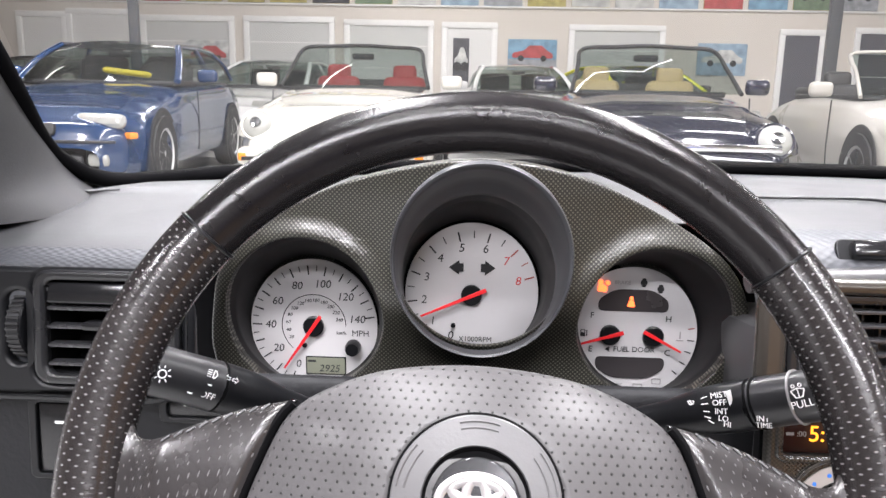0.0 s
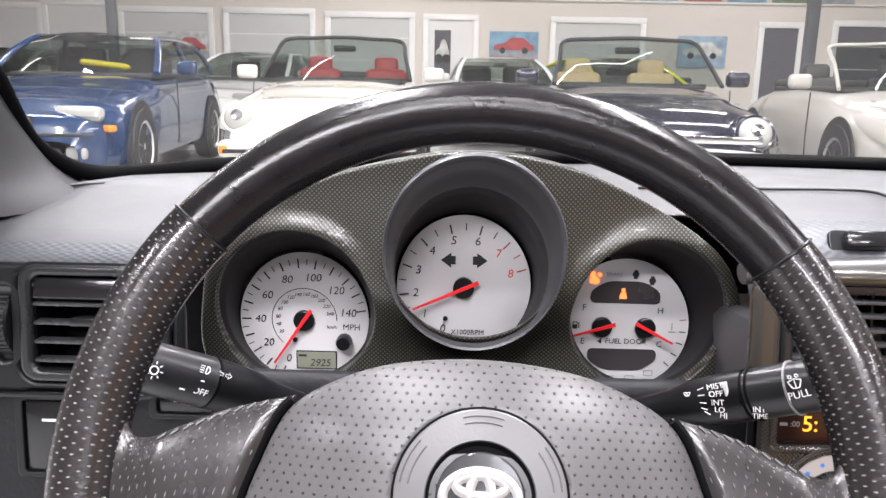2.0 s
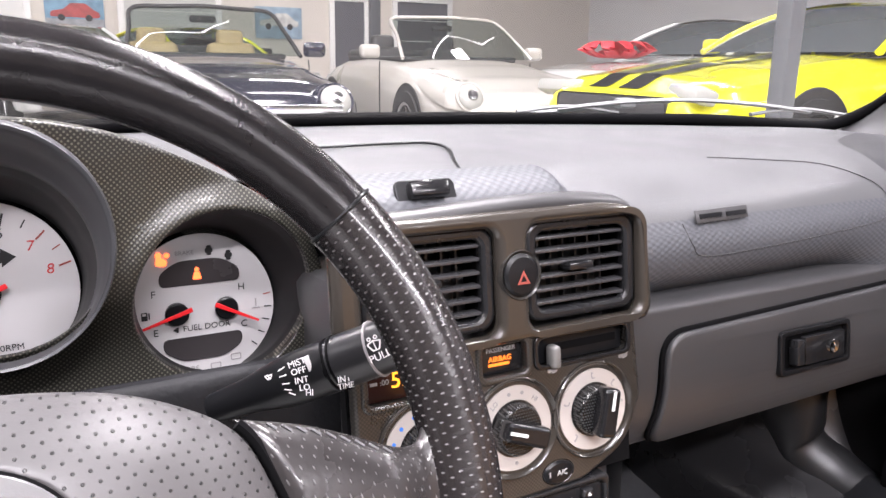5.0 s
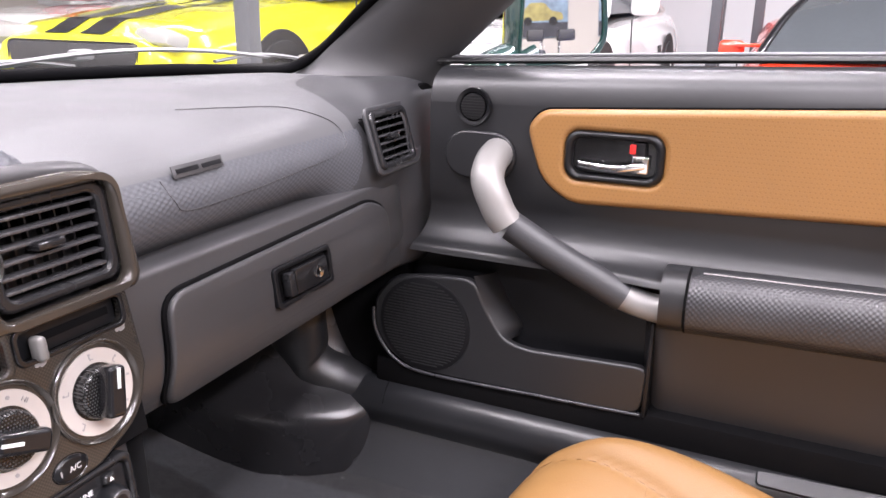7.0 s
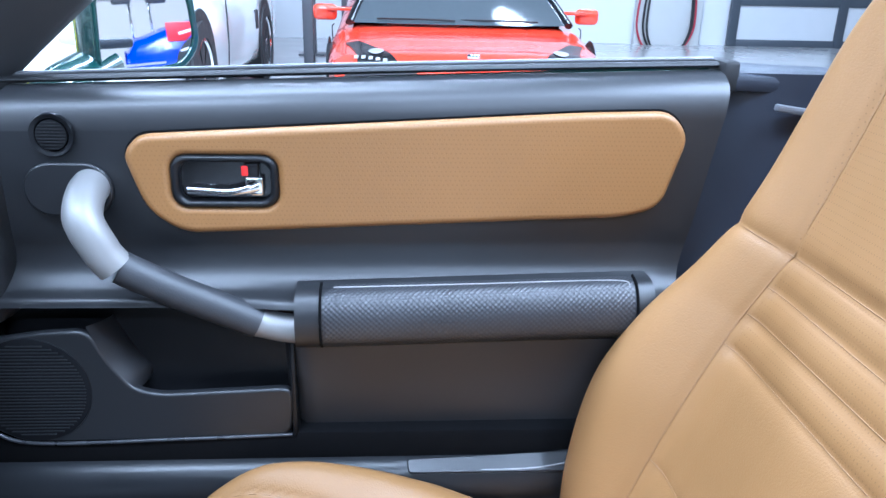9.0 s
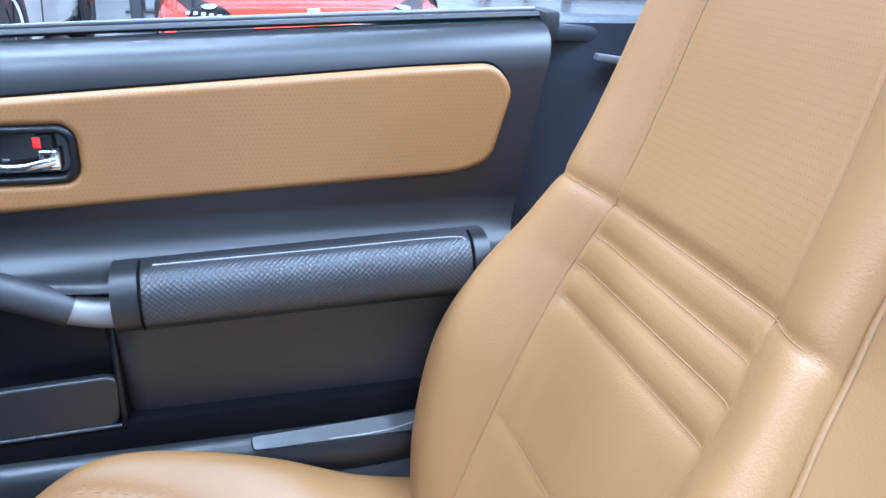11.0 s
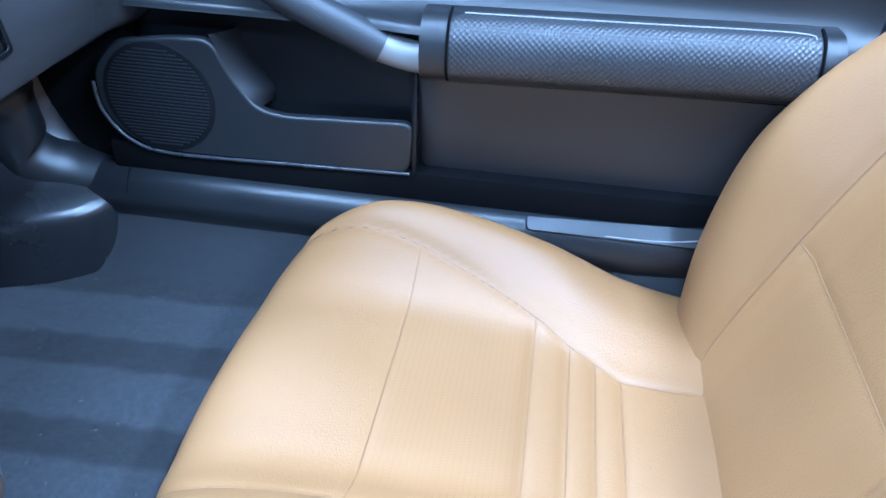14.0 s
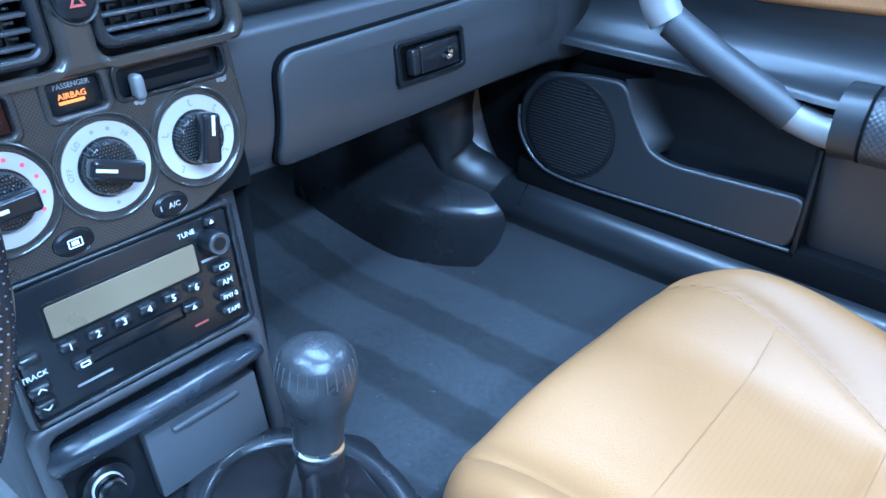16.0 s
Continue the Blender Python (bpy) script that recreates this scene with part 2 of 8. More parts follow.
CARBON = pattern(mat("carbon_weave_trim", (0.0165, 0.016, 0.0135), 0.32, var=0.15, scale=8, bump=0.05, coat=0.12), "weave", 0.0036, 0.42, (0.125, 0.122, 0.100), 0.30, 0.0003, coords="Object", axes=(0, 2))
BROWNC = pattern(mat("brown_carbon_trim", (0.020, 0.0185, 0.0165), 0.30, var=0.15, scale=8, bump=0.03, coat=0.4), "weave", 0.0028, 0.1, (0.046, 0.042, 0.037), 0.2, 0.0003, coords="Object", axes=(0, 2))
TAN = mat("tan_leather", (0.280, 0.149, 0.051), 0.46, var=0.08, scale=9, bump=0.55, fine=520, depth=0.0006)
TANPERF = pattern(mat("perforated_tan_leather", (0.276, 0.146, 0.049), 0.48, var=0.07, scale=9, bump=0.3, fine=650), "dots", 0.0046, 0.13, (0.205, 0.105, 0.033), 0.10, 0.00012)
TANSTITCH = mat("tan_seam", (0.255, 0.138, 0.050), 0.6, var=0.2, scale=200, bump=0.2)
CARPET = mat("charcoal_carpet", (0.015, 0.0165, 0.0195), 0.95, var=0.35, scale=120, bump=1.0, fine=1500, depth=0.002, sheen=0.15)
SILVER = mat("satin_silver_paint", (0.62, 0.61, 0.59), 0.34, metal=0.35, var=0.05, bump=0.04)
CHROME = mat("chrome", (0.85, 0.85, 0.86), 0.08, metal=1.0, var=0.03, bump=0.0)
DIAL = mat("silver_white_dial", (0.53, 0.515, 0.52), 0.5, var=0.03, scale=60, bump=0.05)
INK = mat("black_print", (0.012, 0.012, 0.013), 0.6, var=0.1, bump=0.0)
WHITEINK = mat("white_print", (0.78, 0.78, 0.78), 0.5, var=0.04, bump=0.0)
PALEINK = mat("pale_grey_print", (0.50, 0.49, 0.48), 0.5, var=0.04, bump=0.0)
GREYINK = mat("grey_print", (0.30, 0.29, 0.29), 0.5, var=0.04, bump=0.0)
NEEDLE = mat("red_needle", (0.72, 0.02, 0.025), 0.4, var=0.05, bump=0.0)
ORANGE = mat("orange_lamp", (1.0, 0.22, 0.02), 0.4, var=0.0, bump=0.0, emit=0.8)
REDLAMP = mat("red_warning_lamp", (1.0, 0.13, 0.03), 0.4, var=0.0, bump=0.0, emit=2.5)
AMBER = mat("amber_clock_digits", (1.0, 0.38, 0.02), 0.4, var=0.0, bump=0.0, emit=1.3)
RED = mat("red_plastic", (0.70, 0.025, 0.02), 0.35, var=0.05, bump=0.0)
REDMARK = mat("dull_red_print", (0.30, 0.065, 0.05), 0.5, var=0.05, bump=0.0)
PINKMARK = mat("red_dots_print", (0.78, 0.10, 0.14), 0.5, var=0.05, bump=0.0)
BLUEMARK = mat("blue_dots_print", (0.05, 0.25, 0.85), 0.5, var=0.05, bump=0.0)
LCD = mat("grey_green_display", (0.20, 0.21, 0.16), 0.25, var=0.06, bump=0.0)
RADIOLCD = mat("beige_display", (0.185, 0.148, 0.088), 0.3, var=0.04, bump=0.0)
SMOKED = mat("smoked_brown_window", (0.035, 0.012, 0.008), 0.15, var=0.05, bump=0.0)
RINGGREY = mat("pale_dial_ring", (0.50, 0.46, 0.43), 0.45, var=0.04, bump=0.05)
RUBBER = mat("black_rubber", (0.013, 0.013, 0.014), 0.6, var=0.2, bump=0.1)
SCREENFRIT = mat("black_windscreen_edge", (0.003, 0.003, 0.0035), 0.8, var=0.1, bump=0.0, spec=0.05)
PILLAR = mat("grained_pillar_plastic", (0.050, 0.050, 0.052), 0.55, var=0.08, bump=0.4, fine=600)
GREEN = mat("dark_green_paint", (0.004, 0.035, 0.030), 0.22, var=0.1, bump=0.0, coat=1.0)
TRIMNAVY = mat("navy_black_trim", (0.018, 0.022, 0.033), 0.45, var=0.12, bump=0.3, fine=700)


def glass_mat(name, tint, alpha_look):
    m = bpy.data.materials.new(name)
    m.use_nodes = True
    nt = m.node_tree
    clear, gloss, mix = (nt.nodes.new("ShaderNode" + k) for k in ("BsdfTransparent", "BsdfGlossy", "MixShader"))
    clear.inputs[0].default_value, gloss.inputs["Roughness"].default_value, mix.inputs[0].default_value = (*tint, 1), 0.03, alpha_look
    nt.links.new(clear.outputs[0], mix.inputs[1])
    nt.links.new(gloss.outputs[0], mix.inputs[2])
    nt.links.new(mix.outputs[0], nt.nodes["Material Output"].inputs[0])
    return m


SCREEN = glass_mat("clear_windscreen_glass", (0.93, 0.93, 0.90), 0.06)
# a pale diffuse share mixed into the windscreen glass paints haze over the view
nt_ = SCREEN.node_tree
haze, haze_mix = nt_.nodes.new("ShaderNodeBsdfDiffuse"), nt_.nodes.new("ShaderNodeMixShader")
haze.inputs[0].default_value = (0.80, 0.77, 0.72, 1)
haze_mix.inputs[0].default_value = 0.085
nt_.links.new(nt_.nodes["Material Output"].inputs[0].links[0].from_socket, haze_mix.inputs[1])
nt_.links.new(haze.outputs[0], haze_mix.inputs[2])
nt_.links.new(haze_mix.outputs[0], nt_.nodes["Material Output"].inputs[0])
REDNUM = mat("red_print", (0.55, 0.05, 0.05), 0.5, var=0.05, bump=0.0)
SMOKEDK = mat("dark_lamp_window", (0.045, 0.04, 0.042), 0.25, var=0.05, bump=0.0)
EMBLEMS = mat("satin_emblem_silver", (0.42, 0.40, 0.40), 0.30, metal=0.5, var=0.05, bump=0.0)
EMBLEMBACK = mat("dark_chrome", (0.22, 0.22, 0.23), 0.15, metal=0.9, var=0.05, bump=0.0)
BELTGREY = mat("grey_belt_trim", (0.16, 0.16, 0.17), 0.35, metal=0.3, var=0.05, bump=0.0)
TANINSERT = pattern(mat("tan_door_leather", (0.250, 0.125, 0.0385), 0.42, var=0.06, scale=9, bump=0.3, fine=650), "dots", 0.0050, 0.2, (0.215, 0.103, 0.031), 0.20, 0.0003, coords="Object", axes=(1, 2))
GRIPTEX = mat("dark_grip_rubber", (0.028, 0.029, 0.032), 0.5, var=0.1, bump=0.5, fine=600)
LOWERDOOR = mat("smooth_brown_black_panel", (0.031, 0.0298, 0.0305), 0.42, var=0.1, scale=8, bump=0.15, fine=900, spec=0.50)
SHEENBLACK = mat("satin_edge_highlight", (0.035, 0.036, 0.040), 0.28, var=0.1, bump=0.0)
KNOBL = mat("worn_black_leather", (0.028, 0.028, 0.030), 0.30, var=0.3, scale=70, bump=0.5, fine=300, depth=0.0008)


def stripe_carpet():
    """Carpet brushed in soft lengthwise bands, lighter and darker by the lie of the pile."""
    m = mat("brushed_charcoal_carpet", (0.032, 0.034, 0.039), 0.95, var=0.9, scale=170, bump=1.0, fine=1100, depth=0.003, sheen=0.04)
    nt = m.node_tree
    b = nt.nodes["Principled BSDF"]
    co = nt.nodes.new("ShaderNodeTexCoord")
    sep = nt.nodes.new("ShaderNodeSeparateXYZ")
    nt.links.new(co.outputs["Object"], sep.inputs[0])
    d = calc(nt, "ADD", calc(nt, "MULTIPLY", sep.outputs[1], 0.05), calc(nt, "SUBTRACT", sep.outputs[0], 0.5335))
    nz = nt.nodes.new("ShaderNodeTexNoise")
    nz.inputs["Scale"].default_value = 30
    nt.links.new(co.outputs["Object"], nz.inputs["Vector"])
    d = calc(nt, "ADD", d, calc(nt, "MULTIPLY", nz.outputs["Fac"], 0.016))
    w = calc(nt, "SINE", calc(nt, "MULTIPLY", d, 6.2832 / 0.122))
    mr = nt.nodes.new("ShaderNodeMapRange")
    mr.inputs[1].default_value, mr.inputs[2].default_value, mr.inputs[3].default_value, mr.inputs[4].default_value = -0.55, -0.15, 0.0, 1.0
    nt.links.new(w, mr.inputs[0])
    mix = nt.nodes.new("ShaderNodeMix")
    mix.data_type = "RGBA"
    nt.links.new(mr.outputs[0], mix.inputs[0])
    nt.links.new(b.inputs["Base Color"].links[0].from_socket, mix.inputs[7])
    mix.inputs[6].default_value = (0.0105, 0.0112, 0.0130, 1)
    nt.links.new(mix.outputs[2], b.inputs["Base Color"])
    return m


CARPETSTRIPE = stripe_carpet()
HANDLESILVER = mat("satin_grey_silver_paint", (0.215, 0.209, 0.202), 0.42, metal=0.2, var=0.05, bump=0.06)
SILLM = mat("black_sill_plastic", (0.0115, 0.0122, 0.0138), 0.31, var=0.12, scale=12, bump=0.3, fine=700, spec=0.5)
CAPGREY = mat("satin_grey_hub_cap", (0.112, 0.110, 0.112), 0.34, var=0.05, bump=0.15, fine=700)
# Spoke perforations are also tinted pale, with their glints in the colour.
PERF_SPOKE = pattern(mat("perforated_spoke_glints", (0.026, 0.0235, 0.0235), 0.27, var=0.25, scale=40, bump=0.45, fine=380, coat=0.3), "dots", 0.0038, 0.12, (0.17, 0.165, 0.165), 1.0, 0.0010, stretch=1.5, oval=0.6)
SATINBROWN = mat("satin_brown_black_trim", (0.036, 0.031, 0.026), 0.24, var=0.03, scale=10, bump=0.05, coat=0.4, rvar=0.03)
ARMPAD = pattern(mat("dimpled_armrest_pad", (0.027, 0.0275, 0.030), 0.38, var=0.06, bump=0.05, spec=0.6), "weave", 0.0062, 0.2, (0.042, 0.043, 0.047), 0.5, 0.0005)
KNEEP = mat("grained_black_knee_panel", (0.0085, 0.0088, 0.0105), 0.5, var=0.12, scale=12, bump=0.6, fine=260, depth=0.0008, spec=0.3)
STITCHG = mat("grey_leather_stitch", (0.050, 0.050, 0.052), 0.4, var=0.1, bump=0.0)


def two_mats(me, m1, m2, test):
    me.materials.clear()
    me.materials.append(m1)
    me.materials.append(m2)
    for p in me.polygons:
        p.material_index = 1 if test(p.center) else 0
    return me


def thick(ob, t, offset=0.0):
    s = ob.modifiers.new("thickness", "SOLIDIFY")
    s.thickness, s.offset = t, offset
    return ob


XC = 0.30


def cut(me, holes):
    """Takes out the faces whose middle lies in one of the holes (x0, x1, z0, z1)."""
    bm = bmesh.new()
    bm.from_mesh(me)
    gone = [f for f in bm.faces if any(a < f.calc_center_median().x < b and c < f.calc_center_median().z < d for a, b, c, d in holes)]
    bmesh.ops.delete(bm, geom=gone, context="FACES")
    bm.to_mesh(me)
    bm.free()
    return me


VENT_HOLES = [(0.217, 0.434, 0.806, 0.882), (-0.308, -0.206, 0.804, 0.872), (0.840, 0.911, 0.823, 0.873)]


def lerp_smoothly(table, x):
    """A smooth curve through a table of (x, value)."""
    if x <= table[0][0]:
        return table[0][1]
    for i in range(len(table) - 1):
        (a, p), (b, q) = table[i], table[i + 1]
        if x <= b:
            t = (x - a) / (b - a)
            ma = (q - table[i - 1][1]) / (b - table[i - 1][0]) * (b - a) if i else q - p
            mb = (table[i + 2][1] - p) / (table[i + 2][0] - a) * (b - a) if i + 2 < len(table) else q - p
            return p * (1 + 2 * t) * (1 - t) ** 2 + ma * t * (1 - t) ** 2 + q * t * t * (3 - 2 * t) + mb * t * t * (t - 1)
    return table[-1][1]


# ---- windscreen surround ----
def screen_base(x):
    return 0.90 - 0.25 * ((x - XC) / 0.65) ** 2


def pillar(mirror):
    """A raked pillar trim that flares into the dashboard's corner."""
    front = [(0.905, 0.978, 0.690), (0.94, 0.969, 0.652), (1.0, 0.947, 0.563), (1.1, 0.902, 0.411), (1.25, 0.835, 0.182)]
    back = [(0.905, 1.006, 0.490), (0.94, 0.999, 0.455), (1.0, 0.974, 0.380), (1.1, 0.930, 0.248), (1.25, 0.864, 0.055)]

    def at(table, z):
        return Vector((lerp_smoothly([(a, b) for a, b, c in table], z), lerp_smoothly([(a, c) for a, b, c in table], z), z))

    def fn(u, v):
        z = 0.900 + 0.352 * v
        a, c = at(front, z), at(back, z)
        d = c - a
        flare = math.exp(-max(0, z - 0.905) / 0.022)
        if u < 0.6:
            t = u / 0.6
            swell = (0.020 + 0.034 * flare) * math.sin(math.pi * t) ** 0.7
            p = a + d * t + Vector((-swell - 0.022 * flare * (1 - t), 0.006 * flare, 0))
        else:
            t = (u - 0.6) / 0.4
            p = c - d * t + Vector((0.030 * math.sin(math.pi * t), 0, 0))
        return (2 * XC - p.x if mirror else p.x, p.y, p.z)

    return grid(fn, 48, 40, wrap_u=True)


surround = thing("windscreen", "clear curved windscreen between dark grey plastic pillars", "windscreen", (XC, 0.6, 0.9))
for mir in (False, True):
    obj("pillar_trim", pillar(mir), PILLAR, surround)
obj("header", sweep([(-0.27, 0.17, 1.25), (0.0, 0.155, 1.268), (XC, 0.15, 1.275), (0.6, 0.155, 1.268), (0.87, 0.17, 1.25)], 0.02, 0.03, up=(0, 0, 1)), PILLAR, surround)
base_line = [(x, screen_base(x) + 0.010, 0.922 - 0.02 * max(0, abs(x - XC) - 0.55)) for x in (-0.21, -0.1, 0.1, XC, 0.5, 0.7, 0.81)]
corner_line = [(0.895, 0.722, 0.917), (0.934, 0.690, 0.917), (0.956, 0.664, 0.930), (0.963, 0.628, 0.955), (0.947, 0.567, 1.0), (0.924, 0.489, 1.05), (0.901, 0.413, 1.1), (0.834, 0.185, 1.25)]
base_line = [(2 * XC - a, b, c) for a, b, c in corner_line[::-1]] + base_line + corner_line
obj("black_edge", sweep(base_line, 0.0075, 0.0085, steps=200), SCREENFRIT, surround, "black ceramic edge band of the windscreen")


def screen_fn(u, v):
    x = XC + (u * 2 - 1) * (0.672 - 0.130 * v)
    q = (u * 2 - 1) ** 2
    y0, y1 = 0.912 - 0.238 * q, 0.16 + 0.03 * q
    return (x, y0 + (y1 - y0) * v + 0.02 * math.sin(math.pi * v), 0.918 - 0.004 * q + (0.345 - 0.015 * q) * v + 0.02 * math.sin(math.pi * v))


pane = obj("pane", grid(screen_fn, 24, 12), SCREEN, surround, "clear curved glass")
pane.visible_shadow = False

# cowl and front body outside the glass
obj_hood = obj("front_bonnet", grid(lambda u, v: (XC + (u * 2 - 1) * (0.66 + 0.1 * v), screen_base(XC + (u * 2 - 1) * 0.6) + 0.05 + 1.1 * v, 0.872 - 0.10 * v - 0.18 * v**3 - 0.03 * (u * 2 - 1) ** 2), 24, 16), GREEN)
tagged(thick(obj_hood, 0.01, -1), "dark green painted roadster bonnet beyond the windscreen", "car bonnet")


def wiper(base, mid, tip, blade_a, blade_b):
    w = thing("windscreen_wiper", "grey metal windscreen wiper with black rubber blade", "wiper", base, "windscreen wipers")
    obj("arm", sweep([base, mid, tip], 0.003, 0.008, steps=20), WIPERM, w)
    a, b = Vector(blade_a), Vector(blade_b)
    c = [a.lerp(b, t) + Vector((0, 0, 0.022 * math.sin(math.pi * t))) for t in (0, 0.12, 0.3, 0.5, 0.7, 0.88, 1)]
    obj("bridge", sweep(c[1:6], 0.003, 0.007, steps=24), WIPERM, w)
    for t0, t1 in ((0.0, 0.30), (0.70, 1.0)):
        obj("yoke", sweep([a.lerp(b, t0) + Vector((0, 0, 0.004)), a.lerp(b, (t0 + t1) / 2) + Vector((0, 0, 0.012)), a.lerp(b, t1) + Vector((0, 0, 0.004))], 0.0025, 0.006, steps=12), WIPERM, w)
    obj("blade", sweep([a - Vector((0, 0, 0.006)), a.lerp(b, 0.5) - Vector((0, 0.004, 0.004)), b - Vector((0, 0, 0.006))], 0.005, 0.003, steps=16), RUBBER, w)
    obj("pivot_cap", box((0.03, 0.02, 0.014), pose(*mid), 0.004), WIPERM, w)


WIPERM = mat("grey_wiper_metal", (0.24, 0.245, 0.255), 0.45, metal=0.2, var=0.08, bump=0.05)
wiper((0.60, 0.955, 0.915), (0.80, 0.915, 0.935), (0.86, 0.888, 0.938), (0.62, 0.925, 0.921), (1.045, 0.735, 0.921))
wiper((0.02, 1.0, 0.905), (0.22, 0.99, 0.928), (0.32, 0.965, 0.925), (0.06, 0.97, 0.905), (0.50, 0.955, 0.905))

# ---- dashboard ----
DASH_END = mat("dark_grey_dash_end", (0.036, 0.0365, 0.039), 0.38, var=0.08, scale=14, bump=0.3, fine=750)
dash = thing("dashboard", "dark grey moulded dashboard with dimpled roll, vents and glovebox", "dashboard", (XC, 0.6, 0.6))


def dash_profile(x):
    b = screen_base(x)
    drop = 0.16 * max(0.0, -0.32 - x) + 0.10 * max(0.0, x - 0.90)
    r = ease((0.80 - x) / 0.10)
    pts = [(b + 0.03, 0.914), (b * 0.6 + 0.4 * 0.62, 0.916), (0.625, 0.908), (0.565, 0.897), (0.525, 0.879), (0.506, 0.857), (0.499, 0.836), (0.497 + 0.009 * r, 0.814), (0.497 + 0.030 * r, 0.796)]
    k = ease((-0.15 - x) / 0.05)
    wheelside = [pts[0], pts[1], (0.640, 0.911), (0.575, 0.903), (0.530, 0.897), (0.507, 0.888), (0.499, 0.874), (0.499, 0.84), (0.505, 0.80)]
    return [(0, y + (yw - y) * k, z + (zw - z) * k - drop) for (y, z), (yw, zw) in zip(pts, wheelside)]


def dash_fn(v0, v1, lift=0.0, x0=-0.52, x1=1.012):
    def fn(u, v):
        x = x0 + (x1 - x0) * u
        line = smooth_line(dash_profile(x), 70)
        p = line[min(int((v0 + (v1 - v0) * v) * 70 + 0.5), 70)]
        return (x, p.y - lift, p.z)

    return fn


obj("upper_pad", grid(dash_fn(0, 0.29, 0.0, -0.52, 1.06), 60, 24), DASH, dash)
obj("pad_behind_gauges", grid(lambda u, v: (-0.195 + 0.40 * u, 0.665 - 0.045 * v, 0.910 - 0.010 * v), 24, 4), DASH, dash)
for x0, x1 in ((-0.52, -0.19), (0.20, 0.93)):
    obj("front_pad", cut(grid(dash_fn(0.28, 0.60, 0.0, x0, x1), 90, 24), VENT_HOLES), DASH, dash)
    obj("dimpled_roll", cut(grid(dash_fn(0.58, 1.0, 0.0015, x0, x1), 90, 30, lu=x1 - x0, lv=0.12), VENT_HOLES), DIMPLE, dash, "dimpled grey padded roll")


def low_fn(u, v):
    x = 0.425 + 0.515 * u
    line = [(0.525, 0.800), (0.494, 0.797), (0.489, 0.785), (0.484, 0.742), (0.4825, 0.722), (0.4855, 0.700), (0.494, 0.682), (0.510, 0.668), (0.60, 0.645), (0.80, 0.60)]
    p = smooth_line([(0, *q) for q in line], 48)[int(v * 48 + 0.5)]
    return (x, p.y + 0.02 * ease((u - 0.9) * 10) , p.z + 0.03 * ease((u - 0.82) * 5.5) * (1 if p.z < 0.70 else 0))


obj("lower_panel", grid(low_fn, 24, 48), DASH_LOW, dash)


def knee_fn(u, v):
    x = -0.52 + 0.735 * u
    line = [(0.515, 0.80), (0.505, 0.79), (0.50, 0.72), (0.49, 0.62), (0.50, 0.56), (0.60, 0.52), (0.8, 0.5)]
    p = smooth_line([(0, *q) for q in line], 30)[int(v * 30 + 0.5)]
    return (x, p.y, p.z)


obj("knee_panel", grid(knee_fn, 20, 30), KNEEP, dash)


def end_fn(u, v):
    """The dashboard's end, where the roll flattens into one face that meets the door."""
    x = 0.795 + 0.237 * u
    line = [(0.70, 0.909), (0.64, 0.9075), (0.570, 0.897), (0.527, 0.878), (0.506, 0.852), (0.498, 0.825), (0.493, 0.796), (0.487, 0.74), (0.482, 0.70), (0.486, 0.680), (0.51, 0.668)]
    high = [(0.70, 0.912), (0.64, 0.914), (0.575, 0.916), (0.533, 0.913), (0.511, 0.900), (0.501, 0.868)] + line[6:]
    f = ease((x - 0.85) / 0.12)
    p = smooth_line([(0, a[0] + (b[0] - a[0]) * f, a[1] + (b[1] - a[1]) * f) for a, b in zip(line, high)], 60)[int(v * 60 + 0.5)]
    kz = ease((p.z - 0.775) / 0.04)
    k = kz * ease((x - 0.795) / 0.07) + (1 - kz) * ease((x - 0.885) / 0.05)
    turn = 0.030 * ease((x - 1.014) / 0.016) ** 2
    return (x, p.y - 0.013 * k + 0.0015 * (1 - k) + turn, p.z - 0.0015 * (1 - k))


obj("dash_end", cut(grid(end_fn, 60, 60), VENT_HOLES), DASH_END, dash, "plain dark grey dashboard end panel")
FACE = pose(0, 0.4825, 0.73, 82, 0, 0)


def tucked(me):
    """Bends a flat glovebox plate back along its lower edge."""
    bm = bmesh.new()
    bm.from_mesh(me)
    bmesh.ops.remove_doubles(bm, verts=bm.verts[:], dist=0.00005)
    bmesh.ops.triangulate(bm, faces=bm.faces[:])
    for k in range(9):
        z = 0.675 + 0.0085 * k
        bmesh.ops.bisect_plane(bm, geom=bm.verts[:] + bm.edges[:] + bm.faces[:], plane_co=(0, 0, z), plane_no=(0, 0, 1))
    for v in bm.verts:
        v.co.y += 0.024 * max(0, (0.742 - v.co.z) / 0.072) ** 2
    bm.to_mesh(me)
    bm.free()
    return sharp(me, 30)



lid_shape = rounded([(0.474, -0.058), (0.848, -0.052), (0.848, 0.036), (0.815, 0.052), (0.4825, 0.0435)], 0.022)
obj("glovebox_shadow_gap", tucked(panel(rounded([(0.4705, -0.0585), (0.8515, -0.0525), (0.8515, 0.038), (0.816, 0.0555), (0.479, 0.047)], 0.024), (), 0.0035, 0.0005, FACE)), VOID, dash)
lid = obj("glovebox_lid", tucked(panel(lid_shape, (rrect(0.093, 0.036, 0.004, 0.661, 0.007),), 0.0085, 0.004, FACE, 4)), DASH_LOW, dash)
LT = FACE @ pose(0.661, 0.007, 0.004)
obj("latch_recess", panel(rrect(0.094, 0.037, 0.004), (), 0.002, 0.0005, LT), VOID, lid)
obj("latch_frame", panel(rrect(0.098, 0.041, 0.005), (rrect(0.088, 0.032, 0.004),), 0.008, 0.001, LT), BLACKP, lid)
